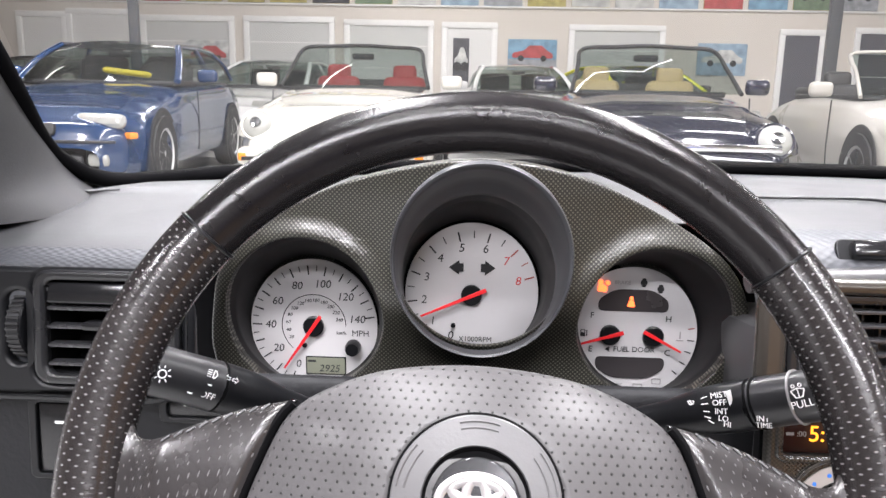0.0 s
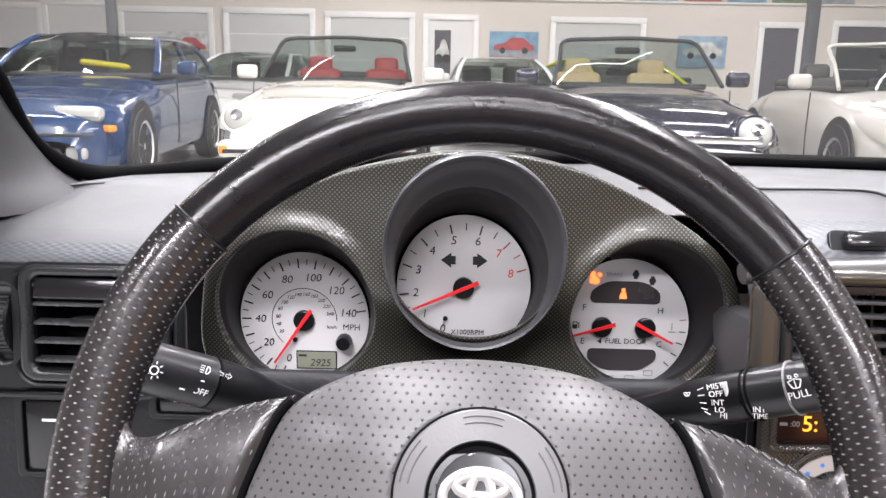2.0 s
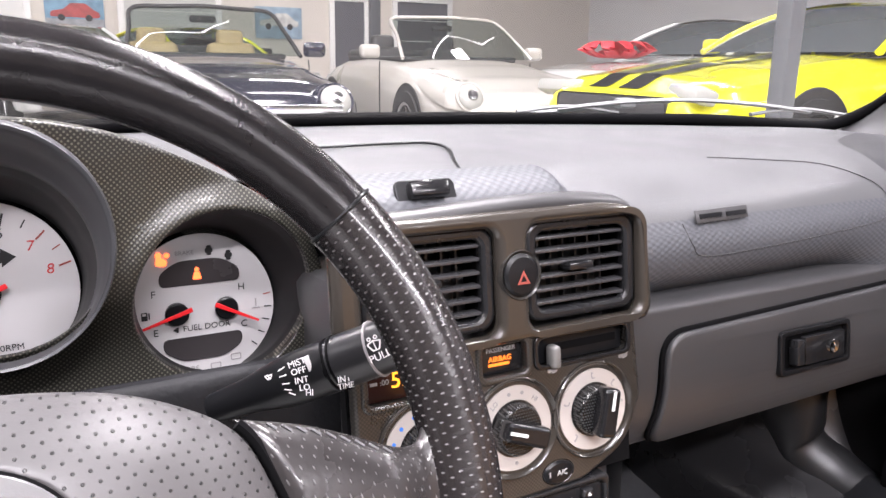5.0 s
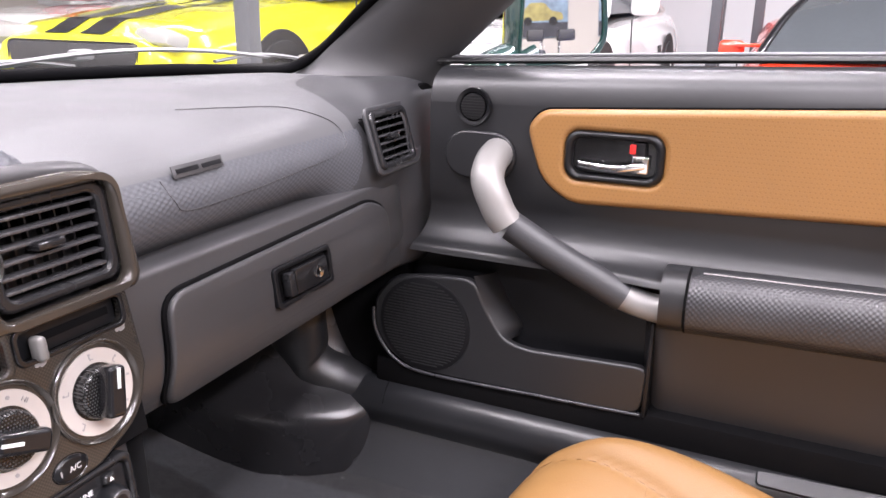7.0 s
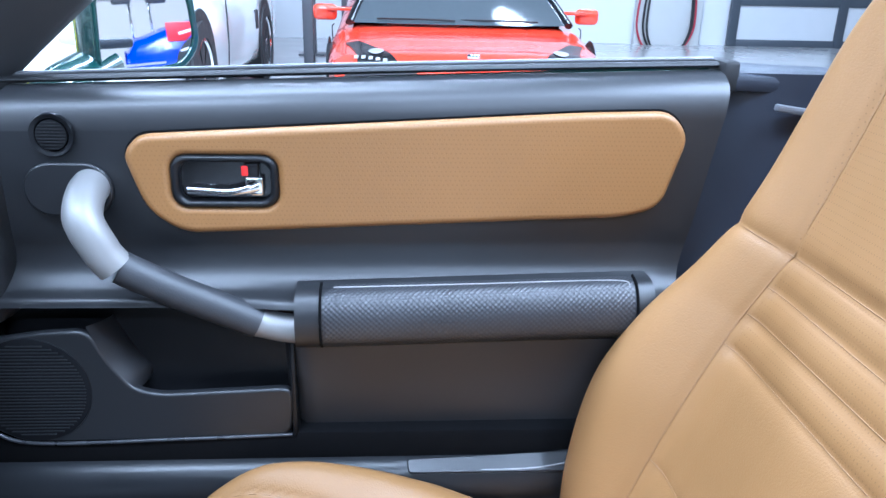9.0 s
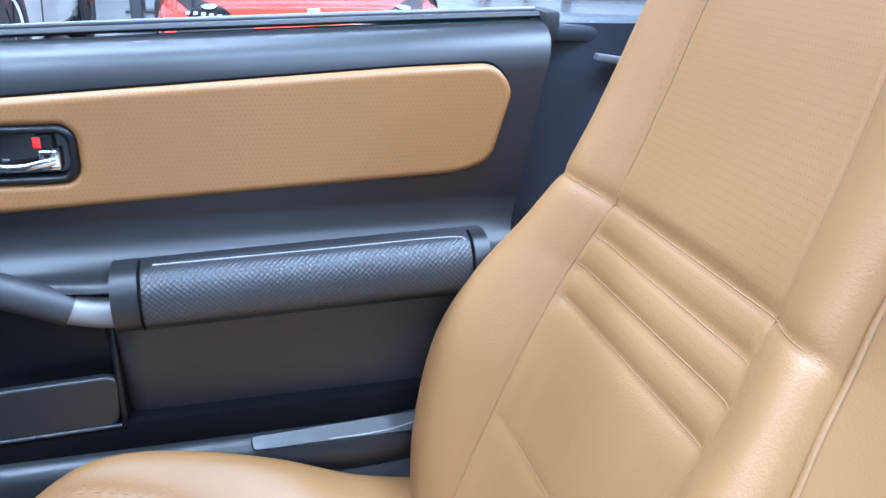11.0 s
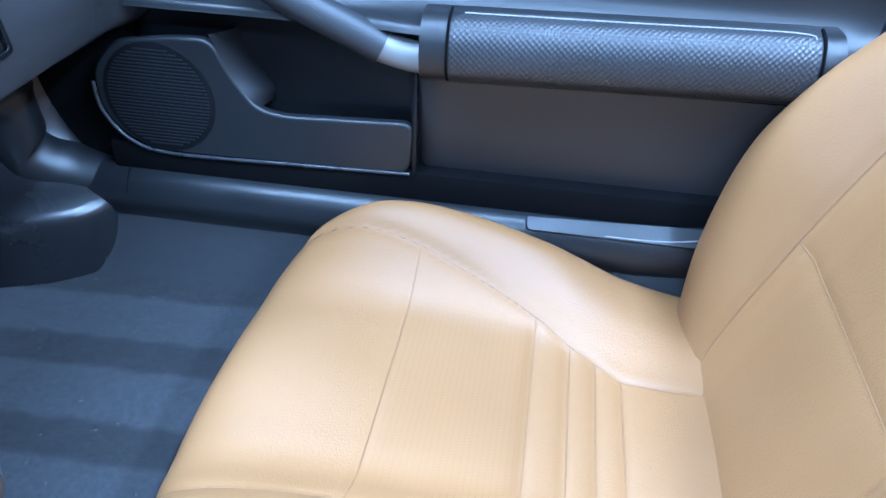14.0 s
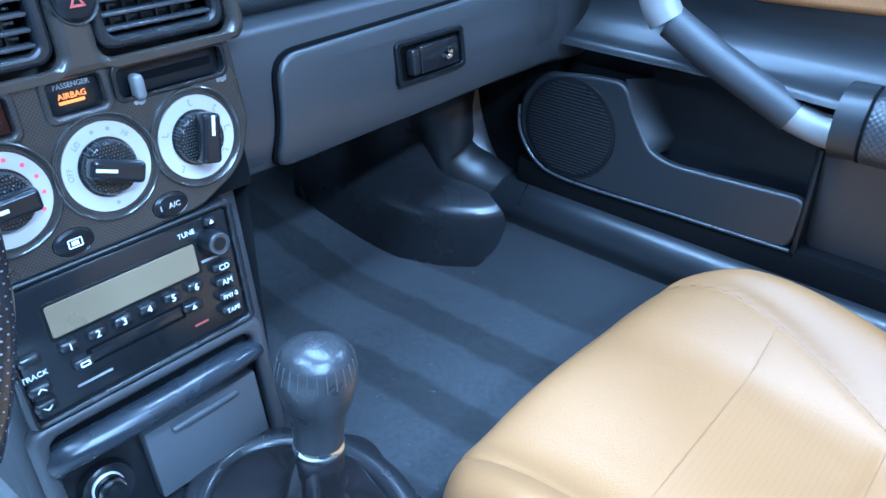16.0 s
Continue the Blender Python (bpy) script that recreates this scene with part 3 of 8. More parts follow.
obj("latch_handle", box((0.056, 0.026, 0.009), LT @ pose(0.006, 0, 0.008), 0.0018), GLOSSB, lid, "glossy black glovebox latch")
obj("latch_grip", box((0.010, 0.024, 0.011), LT @ pose(-0.029, 0, 0.0085), 0.002), VENTF, lid)
obj("latch_sill", sweep([LT @ Vector((-0.045, -0.0185, 0.006)), LT @ Vector((0.0, -0.0190, 0.0065)), LT @ Vector((0.042, -0.0185, 0.006)), LT @ Vector((0.0455, -0.008, 0.006)), LT @ Vector((0.0455, 0.010, 0.006))], 0.0016, n=8, steps=30), DASH, lid)
obj("lock_cylinder", ring([(0.003, 0), (0.0062, 0), (0.0062, 0.002), (0.003, 0.001)], LT @ pose(0.016, 0, 0.0125), 20), CHROME, lid)
obj("lock_slot", box((0.0018, 0.007, 0.001), LT @ pose(0.016, 0, 0.0128)), VOID, lid)

# airbag lid seam, label and grooves
def on_roll(x, z):
    line = smooth_line(dash_profile(x), 140)
    p = min((q for q in line if q.y < 0.66), key=lambda q: abs(q.z - z))
    return Vector((x, p.y - 0.0018, p.z))


seam = [on_roll(x, z) for x, z in ((0.512, 0.862), (0.518, 0.845), (0.532, 0.833), (0.60, 0.834), (0.70, 0.838), (0.775, 0.845), (0.795, 0.858), (0.788, 0.878), (0.75, 0.894), (0.68, 0.9), (0.62, 0.903))]
obj("airbag_lid_seam", sweep(seam, 0.0005, n=6, steps=90), DASH_LOW, dash)
obj("airbag_label", box((0.062, 0.0015, 0.011), pose(0.556, 0.5055, 0.8665, -20, -1, 0), 0.0005), DASH_LOW, dash)
for k, w in ((-0.014, 0.026), (0.016, 0.024)):
    obj("label_bar", box((w, 0.0008, 0.004), pose(0.556 + k, 0.5044, 0.8665, -20, -1, 0)), BLACKP, dash)
groove = [(0.16, 0.690, 0.9145), (0.271, 0.698, 0.9150), (0.345, 0.703, 0.9152), (0.372, 0.692, 0.9148), (0.372, 0.66, 0.9125), (0.352, 0.612, 0.9070), (0.336, 0.555, 0.8965)]
obj("lid_groove", sweep(groove, 0.0014, n=6, steps=60), BLACKP, dash)
# raised ledge with button behind the centre vents
obj("centre_ledge", grid(lambda u, v: (0.195 + 0.215 * u, 0.545 - 0.045 * math.sin(v * 1.5708) + 0.03 * ease((u - 0.86) * 7) * v, 0.913 - 0.020 * (1 - math.cos(v * 1.5708)) - 0.016 * ease((u - 0.88) * 9) - 0.006 * v), 30, 12, lu=0.215, lv=0.06), DIMPLE, dash)
LB = pose(0.272, 0.512, 0.903, 60, 0, 0)
obj("button_recess", panel(rrect(0.046, 0.018, 0.005), (), 0.003, 0.001, LB), BLACKP, dash)
obj("ledge_button", box((0.030, 0.012, 0.012), LB @ pose(0, 0, 0.006), 0.003), GLOSSB, dash, "glossy black ledge push button")


# ---- air vents ----
def vent(cx, cy, cz, w, h, tilt=82, slats=6, bars=5, yaw=0, label="", trim=None, r=0.012):
    v = thing("air_vent", label or "black slatted dashboard air vent with adjusting tab", "air vent", (cx, cy, cz), "dashboard vents")
    m = pose(cx, cy, cz, tilt, 0, yaw)
    obj("frame", panel(rrect(w + 0.018, h + 0.016, r), (rrect(w, h, r * 0.6),), 0.009, 0.003, m), trim or VENTF, v)
    obj("duct", box((w, h, 0.002), m @ pose(0, 0, -0.038)), VOID, v)
    for sx, sy, bw, bh in ((w / 2, 0, 0.001, h), (-w / 2, 0, 0.001, h), (0, h / 2, w, 0.001), (0, -h / 2, w, 0.001)):
        obj("duct_wall", box((bw, bh, 0.04), m @ pose(sx, sy, -0.018)), VOID, v)
    bar = box((0.0014, h, 0.006), Matrix())
    for k in range(bars):
        ob = obj("vane", bar, VANE, v)
        ob.matrix_parent_inverse = Matrix.Translation(-Vector((cx, cy, cz))) @ m @ pose((k + 1) / (bars + 1) * w - w / 2, 0, -0.010, 0, 0, 0)
    slat = box((w, 0.0026, 0.010), Matrix(), 0.001)
    for k in range(slats):
        ob = obj("slat", slat, VANE, v)
        ob.matrix_parent_inverse = Matrix.Translation(-Vector((cx, cy, cz))) @ m @ pose(0, (k + 0.5) / slats * h - h / 2, 0.001, 5, 0, 0)
    obj("tab", box((0.022, 0.006, 0.014), m @ pose(-0.004, h / slats * 0.15, 0.006), 0.002), GLOSSB, v)
    return v


VANE = mat("satin_black_slat", (0.040, 0.040, 0.043), 0.28, var=0.1, bump=0.05)
vent(0.3835, 0.484, 0.846, 0.080, 0.056, 82, 6, 6)
vent(0.2585, 0.484, 0.846, 0.080, 0.056, 82, 6, 6)
lv = vent(-0.250, 0.497, 0.838, 0.086, 0.066, 84, 5, 0)
obj("blank_slat", box((0.084, 0.0150, 0.006), pose(-0.250, 0.4955, 0.862, 72, 0, 0), 0.002), GLOSSB, lv, "glossy black blank slat")
obj("thumbwheel", revolve([(0.0, -0.0052), (0.0225, -0.0052), (0.024, -0.004), (0.024, 0.004), (0.0225, 0.0052), (0, 0.0052)], pose(-0.3135, 0.507, 0.836, 0, 90, 0), 40), BLACKP, dash)
for k in range(14):
    a = radians(-65 + 10 * k)
    obj("thumbwheel_rib", box((0.0095, 0.0016, 0.0016), pose(-0.3135, 0.507 - 0.0243 * math.cos(a), 0.836 + 0.0243 * math.sin(a), 0, 0, 0), 0.0004), RUBBER, dash)
obj("vent_surround", panel(rrect(0.190, 0.096, 0.034, -0.0115, -0.007), (rrect(0.106, 0.080, 0.012, 0.022, -0.002), rrect(0.017, 0.052, 0.008, -0.0415, -0.002)), 0.010, 0.004, pose(-0.272, 0.5005, 0.838, 84, 0, 0), 4), BLACKP, dash, "rounded satin black vent surround")
# side vent near the door, turned towards the cabin
SV = pose(0.875, 0.4920, 0.848, 74, 0, 2)
vent(0.875, 0.4920, 0.848, 0.078, 0.054, 74, 6, 3, 2, "black slatted side air vent at the dashboard end", r=0.010)
obj("vent_thumbwheel", revolve([(0.0, -0.0042), (0.0235, -0.0042), (0.0250, -0.002), (0.0250, 0.002), (0.0235, 0.0042), (0, 0.0042)], SV @ pose(0.0600, 0, -0.0175, 0, 90, 0), 36), RUBBER, dash)
pod = [(-0.0535, 0.041), (0.058, 0.041), (0.076, 0.026), (0.079, 0.0), (0.074, -0.026), (0.056, -0.041), (-0.0535, -0.041)]
obj("side_vent_pod", panel(rounded(pod, 0.012, 6)[::-1], (rrect(0.094, 0.068, 0.010, 0.0, 0.0), rrect(0.0105, 0.046, 0.005, 0.0600, 0.0)), 0.0055, 0.0026, SV, 4), DASH_END, dash, "rounded grey side vent surround")

# driver side small panels
for cx, cz, w, h in ((-0.288, 0.752, 0.055, 0.062), (-0.192, 0.778, 0.052, 0.020)):
    sw = thing("switch_panel", "small black switch panel below the driver's vent", "switch panel", (cx, 0.497, cz), "driver switch panels")
    obj("frame", panel(rrect(w, h, 0.005), (rrect(w - 0.012, h - 0.008, 0.003),), 0.005, 0.001, pose(cx, 0.499, cz, 86, 0, 0)), BLACKP, sw)
    obj("switch", box((w - 0.014, h - 0.010, 0.004), pose(cx, 0.498, cz, 86, 0, 0), 0.001), GLOSSB, sw)
    obj("mark", box((0.012, 0.002, 0.0004), pose(cx - 0.002, 0.4955, cz + h * 0.2, 86, 0, 0)), WHITEINK, sw)

# ---- instrument cluster ----
cluster = thing("instrument_cluster", "three-gauge instrument binnacle with carbon weave cowl", "instrument cluster", (0, 0.6, 0.75))
GAUGES = {"speed": (-0.130, 0.565, 0.8275, 0.0665, -0.131, 0.615, 0.806), "tach": (0.010, 0.535, 0.8905, 0.0650, 0.003, 0.600, 0.842), "fuel": (0.148, 0.565, 0.8285, 0.0645, 0.138, 0.615, 0.807)}
outline = [(-0.207, 0.79), (-0.206, 0.83), (-0.195, 0.868), (-0.155, 0.905), (-0.10, 0.934), (-0.03, 0.953), (0.01, 0.957), (0.05, 0.953), (0.10, 0.938), (0.158, 0.909), (0.20, 0.878), (0.221, 0.84), (0.223, 0.80), (0.207, 0.772), (0.15, 0.752), (0.06, 0.765), (0.0, 0.775), (-0.06, 0.765), (-0.13, 0.752), (-0.19, 0.765)]
outline = [tuple(p[:2]) for p in smooth_line([(a, b, 0) for a, b in outline], 120, True)]


def cowl_y(x, z):
    """The cowl bulges towards the driver round the middle gauge."""
    y = 0.580 - 0.040 * bump_at(x, 0.010, 0.080) * ease((z - 0.78) / 0.08) + 0.10 * max(0, z - 0.93) + 0.25 * max(0, abs(x - 0.008) - 0.17) ** 1.2
    for key in ("speed", "fuel"):
        cx, _, cz, r = GAUGES[key][:4]
        d = math.hypot(x - cx, z - cz)
        up = max(0.0, 0.25 + 0.75 * (z - cz) / max(d, 1e-4))
        y -= 0.008 * up * (math.exp(-(((d - r) / 0.010) ** 2)) if d > r else 1.0)
    return y


def shape_cowl(me):
    bm = bmesh.new()
    bm.from_mesh(me)
    bmesh.ops.remove_doubles(bm, verts=bm.verts[:], dist=0.00005)
    bmesh.ops.triangulate(bm, faces=bm.faces[:])
    for _ in range(4):
        long_edges = [e for e in bm.edges if e.calc_length() > 0.009]
        if long_edges:
            bmesh.ops.subdivide_edges(bm, edges=long_edges, cuts=1)
            bmesh.ops.triangulate(bm, faces=bm.faces[:])
    for v in bm.verts:
        v.co.y += cowl_y(v.co.x, v.co.z) - 0.578
    bm.to_mesh(me)
    bm.free()
    return sharp(me, 30)


TACHRING = mat("satin_dark_gauge_ring", (0.050, 0.051, 0.056), 0.42, var=0.06, bump=0.08)
TUBEB = mat("matt_black_gauge_tube", (0.0065, 0.0065, 0.0075), 0.55, var=0.08, bump=0.05)
holes = [circle(g[3] - 0.002, g[0], g[2], 56) if k != "tach" else circle(0.0655, g[0], 0.8835, 56, 0.0722) for k, g in GAUGES.items()]
face_plate = shape_cowl(panel(outline, holes, 0.006, 0.002, pose(0, 0.578, 0, 90, 0, 0)))
obj("cowl_face", face_plate, CARBON, cluster, "carbon weave gauge surround")


def cowl_top(u, v):
    k = len(outline)
    a = outline[int(u * k) % k]
    x, z = a
    s = 1 - 0.18 * v * v
    return (0.008 + (x - 0.008) * s, cowl_y(x, z) + 0.21 * v, z - (0.060 * v * v if z > 0.85 else 0.0))


obj("cowl_hood", grid(cowl_top, 120, 10, wrap_u=True), CARBON, cluster)
for key, (bx, by, bz, br, dx, dy, dz) in GAUGES.items():
    g = thing("gauge_" + key, {"speed": "white-faced speedometer with red needle in a black tube", "tach": "white-faced rev counter with red needle in a grey tube", "fuel": "white-faced fuel and temperature gauge with warning lamps"}[key], "gauge", (dx, dy, dz), "instrument gauges")

    def ring_fn(path):
        """A lofted ring through circles (radius, depth, centre x, centre z) whose depth may follow the cowl."""

        def fn(u, v, path=path):
            a = 2 * math.pi * u
            k = v * (len(path) - 1)
            i = min(int(k), len(path) - 2)
            f = k - i
            pts = []
            for r, y, cx, cz, *rz in path[i : i + 2]:
                y = y(a) if callable(y) else y
                pts.append(Vector((cx + r * math.cos(a), y, cz + (rz[0] if rz else r) * math.sin(a))))
            return pts[0].lerp(pts[1], f)

        return fn

    def rim_y(a, off, bx=bx, bz=bz, br=br):
        return cowl_y(bx + br * math.cos(a), bz + br * math.sin(a)) + off

    if key == "tach":
        hood = lambda a, off=0.0: 0.536 - 0.016 * max(0, math.sin(a)) + off
        face = [(0.0675, lambda a: hood(a, 0.020), bx, 0.8835, 0.0742), (0.0675, lambda a: hood(a, 0.003), bx, 0.8835, 0.0742), (0.0664, lambda a: hood(a, 0.0), bx, 0.8835, 0.0731), (0.0645, lambda a: hood(a, 0.001), bx, 0.8832, 0.0712), (0.0615, lambda a: 0.546 - 0.004 * math.sin(a), bx - 0.001, 0.8755, 0.0680), (0.0592, 0.556, bx - 0.002, 0.8670, 0.0642), (0.0584, 0.560, bx - 0.002, 0.8660, 0.0634)]
        obj("hood_ring", grid(ring_fn(face), 72, 24, wrap_u=True), TACHRING, g, "smooth dark grey flared hood")
        tube = [(0.0585, 0.559, bx - 0.002, 0.8660, 0.0635), (0.0572, 0.580, 0.005, 0.858, 0.0640), (0.0560, dy + 0.002, dx, dz + 0.003, 0.0585)]
    else:
        face = [(br + 0.0022, lambda a: rim_y(a, 0.004), bx, bz), (br + 0.0018, lambda a: rim_y(a, -0.003), bx, bz), (br, lambda a: rim_y(a, -0.0045), bx, bz), (br - 0.0022, lambda a: rim_y(a, -0.003), bx, bz), (br - 0.0030, lambda a: rim_y(a, 0.003), bx, bz)]
        obj("lip", grid(ring_fn(face), 72, 16, wrap_u=True), CARBON, g, "carbon weave lip")
        tube = [(br - 0.0028, lambda a: rim_y(a, 0.002), bx, bz), (br - 0.006, lambda a: 0.590 + 0.0 * a, bx, bz - 0.003), (0.0555, dy + 0.002, dx, dz + 0.003, 0.0585)]
    obj("shroud_tube", grid(ring_fn(tube), 64, 14, wrap_u=True), TUBEB, g)
    tall = 0.005 if key == "tach" else 0.004
    plate = [(0.0545 * math.cos(2 * math.pi * k / 64), 0.0545 * math.sin(2 * math.pi * k / 64) + tall * max(0, math.sin(2 * math.pi * k / 64))) for k in range(64)]
    obj("dial_face", panel(plate, (), 0.001, 0.0, pose(dx, dy, dz, 90, 0, 0)), DIAL, g, "silver-white dial face")
    DM = pose(dx, dy - 0.0014, dz, 90, 0, 0)
    DF = pose(dx, dy - 0.0018, dz, 90, 0, 0)

    def tick(angle, r0, r1, w, col=INK, name="tick"):
        a = radians(angle)
        c = Vector((math.cos(a), math.sin(a), 0)) * (r0 + r1) / 2
        obj(name, box((r1 - r0, w, 0.0003), DM @ Matrix.Translation(c) @ pose(0, 0, 0, 0, 0, angle)), col, g)

    def needle(angle, cx, cy, length, tail, hub):
        nm = DF @ pose(cx, cy, 0.0042, 0, 0, angle)
        obj("needle", panel([(-tail, -0.0017), (length, -0.0008), (length, 0.0008), (-tail, 0.0017)], (), 0.0014, 0.0003, nm), NEEDLE, g, "red needle")
        obj("needle_hub", revolve([(hub, 0), (hub, 0.0030), (hub - 0.001, 0.0038), (0, 0.0040)], DF @ pose(cx, cy, 0), 28), BLACKP, g)

    if key == "speed":
        for k in range(0, 15):
            a = 248 - k * 17
            tick(a, 0.045, 0.0530, 0.0012)
            if k < 14:
                tick(a - 8.5, 0.048, 0.0530, 0.0007)
            if k % 2 == 0:
                c = Vector((math.cos(radians(a)), math.sin(radians(a)), 0)) * 0.0375
                obj("numeral", lettering(str(k * 10), 0.0095, DM @ Matrix.Translation(c), shear=0.15), INK, g)
        for k in range(1, 13):
            a = 226 - k * 17.6
            c = Vector((math.cos(radians(a)), math.sin(radians(a)), 0)) * 0.0225
            obj("numeral", lettering(str(k * 20), 0.0042, DM @ Matrix.Translation(c), shear=0.15), INK, g)
        arc = [DM @ Vector((0.0275 * math.cos(radians(a)), 0.0275 * math.sin(radians(a)), 0)) for a in range(0, 230, 6)]
        obj("scale_arc", sweep(arc, 0.0003, n=4, up=(0, 1, 0), steps=60), INK, g)
        obj("lettering", lettering("MPH", 0.0075, DM @ pose(0.0400, -0.006, 0)), INK, g)
        obj("lettering", lettering("km/h", 0.0042, DM @ pose(0.0235, -0.006, 0)), INK, g)
        needle(236, 0, 0, 0.045, 0.012, 0.0088)
        obj("trip_knob", revolve([(0.0066, 0), (0.0066, 0.006), (0.0055, 0.010), (0, 0.010)], DF @ pose(0.034, -0.0175, 0), 24), BLACKP, g)
        obj("peg", revolve([(0.002, 0), (0.002, 0.002), (0, 0.002)], DF @ pose(-0.008, -0.0175, 0), 12), BLACKP, g)
        obj("odometer_frame", panel(rrect(0.0350, 0.0165, 0.001), (), 0.0006, 0.0002, DM @ pose(0.010, -0.0355, 0)), BLACKP, g)
        obj("odometer_display", panel(rrect(0.0330, 0.0145, 0.001), (), 0.0009, 0.0002, DM @ pose(0.010, -0.0355, 0)), LCD, g, "grey-green odometer display")
        obj("digits", lettering("2925", 0.0090, DM @ pose(0.013, -0.0380, 0.0010), shear=0.2), INK, g)
        obj("digit_bar", box((0.007, 0.0018, 0.0003), DM @ pose(-0.002, -0.0315, 0.0010)), INK, g)
    elif key == "tach":
        for k in range(0, 17):
            a = 245 - k * 14.2
            tick(a, 0.0450 if k % 2 == 0 else 0.047, 0.0530, 0.0012 if k % 2 == 0 else 0.0008, REDMARK if k > 13 else INK)
            if k % 2 == 0:
                c = Vector((math.cos(radians(a)), math.sin(radians(a)), 0)) * 0.0395
                obj("numeral", lettering(str(k // 2), 0.0098, DM @ Matrix.Translation(c), shear=0.12), REDNUM if k > 13 else INK, g)
        obj("lettering", lettering("X1000RPM", 0.0060, DM @ pose(0.004, -0.0385, 0)), INK, g)
        for s in (-1, 1):
            obj("turn_arrow", panel([(s * x, y) for x, y in ((0.0105, 0.0035), (0.0105, 0.0062), (0.0190, 0.0), (0.0105, -0.0062), (0.0105, -0.0035), (0.007, -0.0035), (0.007, 0.0035))] [:: s], (), 0.0004, 0.0001, DM @ pose(0, 0.0225, 0)), INK, g)
        needle(204, 0, 0, 0.045, 0.013, 0.0085)
        obj("peg", revolve([(0.002, 0), (0.002, 0.002), (0, 0.002)], DF @ pose(-0.0145, -0.0265, 0), 12), BLACKP, g)
    else:
        for cy in (0.0285, -0.0275):
            flat = [(x, y) for x, y in rounded([(-0.029, -0.008), (0.029, -0.008), (0.029, 0.002), (0.016, 0.011), (-0.016, 0.011), (-0.029, 0.002)], 0.008)]
            if cy < 0:
                flat = [(x, -y) for x, y in flat][::-1]
            obj("lamp_window", panel(flat, (), 0.0005, 0.0001, DM @ pose(0, cy, 0)), SMOKEDK, g, "dark warning lamp window")
        needle(197, -0.018, 0, 0.026, 0.011, 0.0085)
        needle(-28, 0.018, 0, 0.026, 0.010, 0.0085)
        for words, x, y, s in (("F", -0.0335, 0.016, 0.0075), ("E", -0.0335, -0.0135, 0.0075), ("H", 0.030, 0.0145, 0.0075), ("C", 0.031, -0.015, 0.0075), ("ABS", -0.0095, -0.0455, 0.0062)):
            obj("lettering", lettering(words, s, DM @ pose(x, y, 0)), GREYINK if words == "ABS" else INK, g)
        obj("lettering", lettering("FUEL DOOR", 0.0064, DM @ pose(0.003, -0.0130, 0)), INK, g)
        obj("pointer_mark", panel([(-0.0215, -0.0130), (-0.0175, -0.0155), (-0.0175, -0.0105)], (), 0.0003, 0.0, DM), INK, g)
        for k in range(5):
            tick(195 + (k - 2) * 13, 0.049, 0.0535, 0.0009)
        for k in range(5):
            tick(-16 + (k - 2) * 12, 0.047, 0.0525, 0.0009, REDMARK if k > 3 else INK)
        lamp = DM @ pose(-0.0265, 0.0415, 0)
        obj("warning_lamp", join(panel(circle(0.0022, -0.0015, 0.0035, 16), (), 0.0006, 0.0001, lamp), panel(rounded([(-0.004, -0.004), (0.003, -0.005), (0.0045, -0.001), (0.001, 0.0015), (-0.003, 0.002)], 0.0015), (), 0.0006, 0.0001, lamp), panel(circle(0.0018, 0.0042, 0.003, 14), (), 0.0006, 0.0001, lamp)), REDLAMP, g, "lit red warning lamp")
        bl = DM @ pose(-0.002, 0.0285, 0.0006)
        obj("belt_lamp", join(panel(circle(0.0016, 0.0, 0.0036, 14), (), 0.0006, 0.0001, bl), panel(rounded([(-0.0032, -0.0038), (0.0032, -0.0038), (0.0018, 0.0018), (-0.0018, 0.0018)], 0.001), (), 0.0006, 0.0001, bl)), REDLAMP, g, "lit red seat belt lamp")
        obj("lettering", lettering("BRAKE", 0.0045, DM @ pose(-0.010, 0.045, 0)), GREYINK, g)
        for ix, iy in ((0.0075, 0.0455), (0.0215, 0.0405)):
            obj("warning_symbol", join(panel(rrect(0.0055, 0.0035, 0.001), (), 0.0003, 0.0, DM @ pose(ix, iy, 0)), panel(rrect(0.0035, 0.0075, 0.001), (), 0.00035, 0.0, DM @ pose(ix, iy, 0))), INK, g)
        for ix, iy in ((0.008, -0.0455), (0.0235, -0.0405)):
            obj("warning_symbol", panel(rrect(0.0080, 0.0052, 0.001, ix, iy), (rrect(0.0064, 0.0036, 0.0006, ix, iy),), 0.0003, 0.0, DM), GREYINK, g)
        obj("fuel_symbol", join(panel(rrect(0.0042, 0.0062, 0.0006, -0.0405, 0.0005), (rrect(0.0026, 0.002, 0.0003, -0.0405, 0.002),), 0.0003, 0.0, DM), panel(rrect(0.0009, 0.0052, 0.0003, -0.0372, 0.0005), (), 0.0003, 0.0, DM)), INK, g)
        obj("temperature_symbol", join(panel(rrect(0.0012, 0.0062, 0.0004, 0.0405, 0.001), (), 0.0003, 0.0, DM), panel(rrect(0.0062, 0.0009, 0.0003, 0.0405, -0.0035), (), 0.0003, 0.0, DM)), GREYINK, g)

# ---- steering wheel ----
wheel = thing("steering_wheel", "black leather steering wheel with perforated grips and silver emblem", "steering wheel", (0.0085, 0.298, 0.84))
WM = pose(0.0085, 0.298, 0.8355, 65, 0, 0) @ pose(0, 0, 0, 0, 0, -1.8)
R, RR = 0.1718, 0.0150


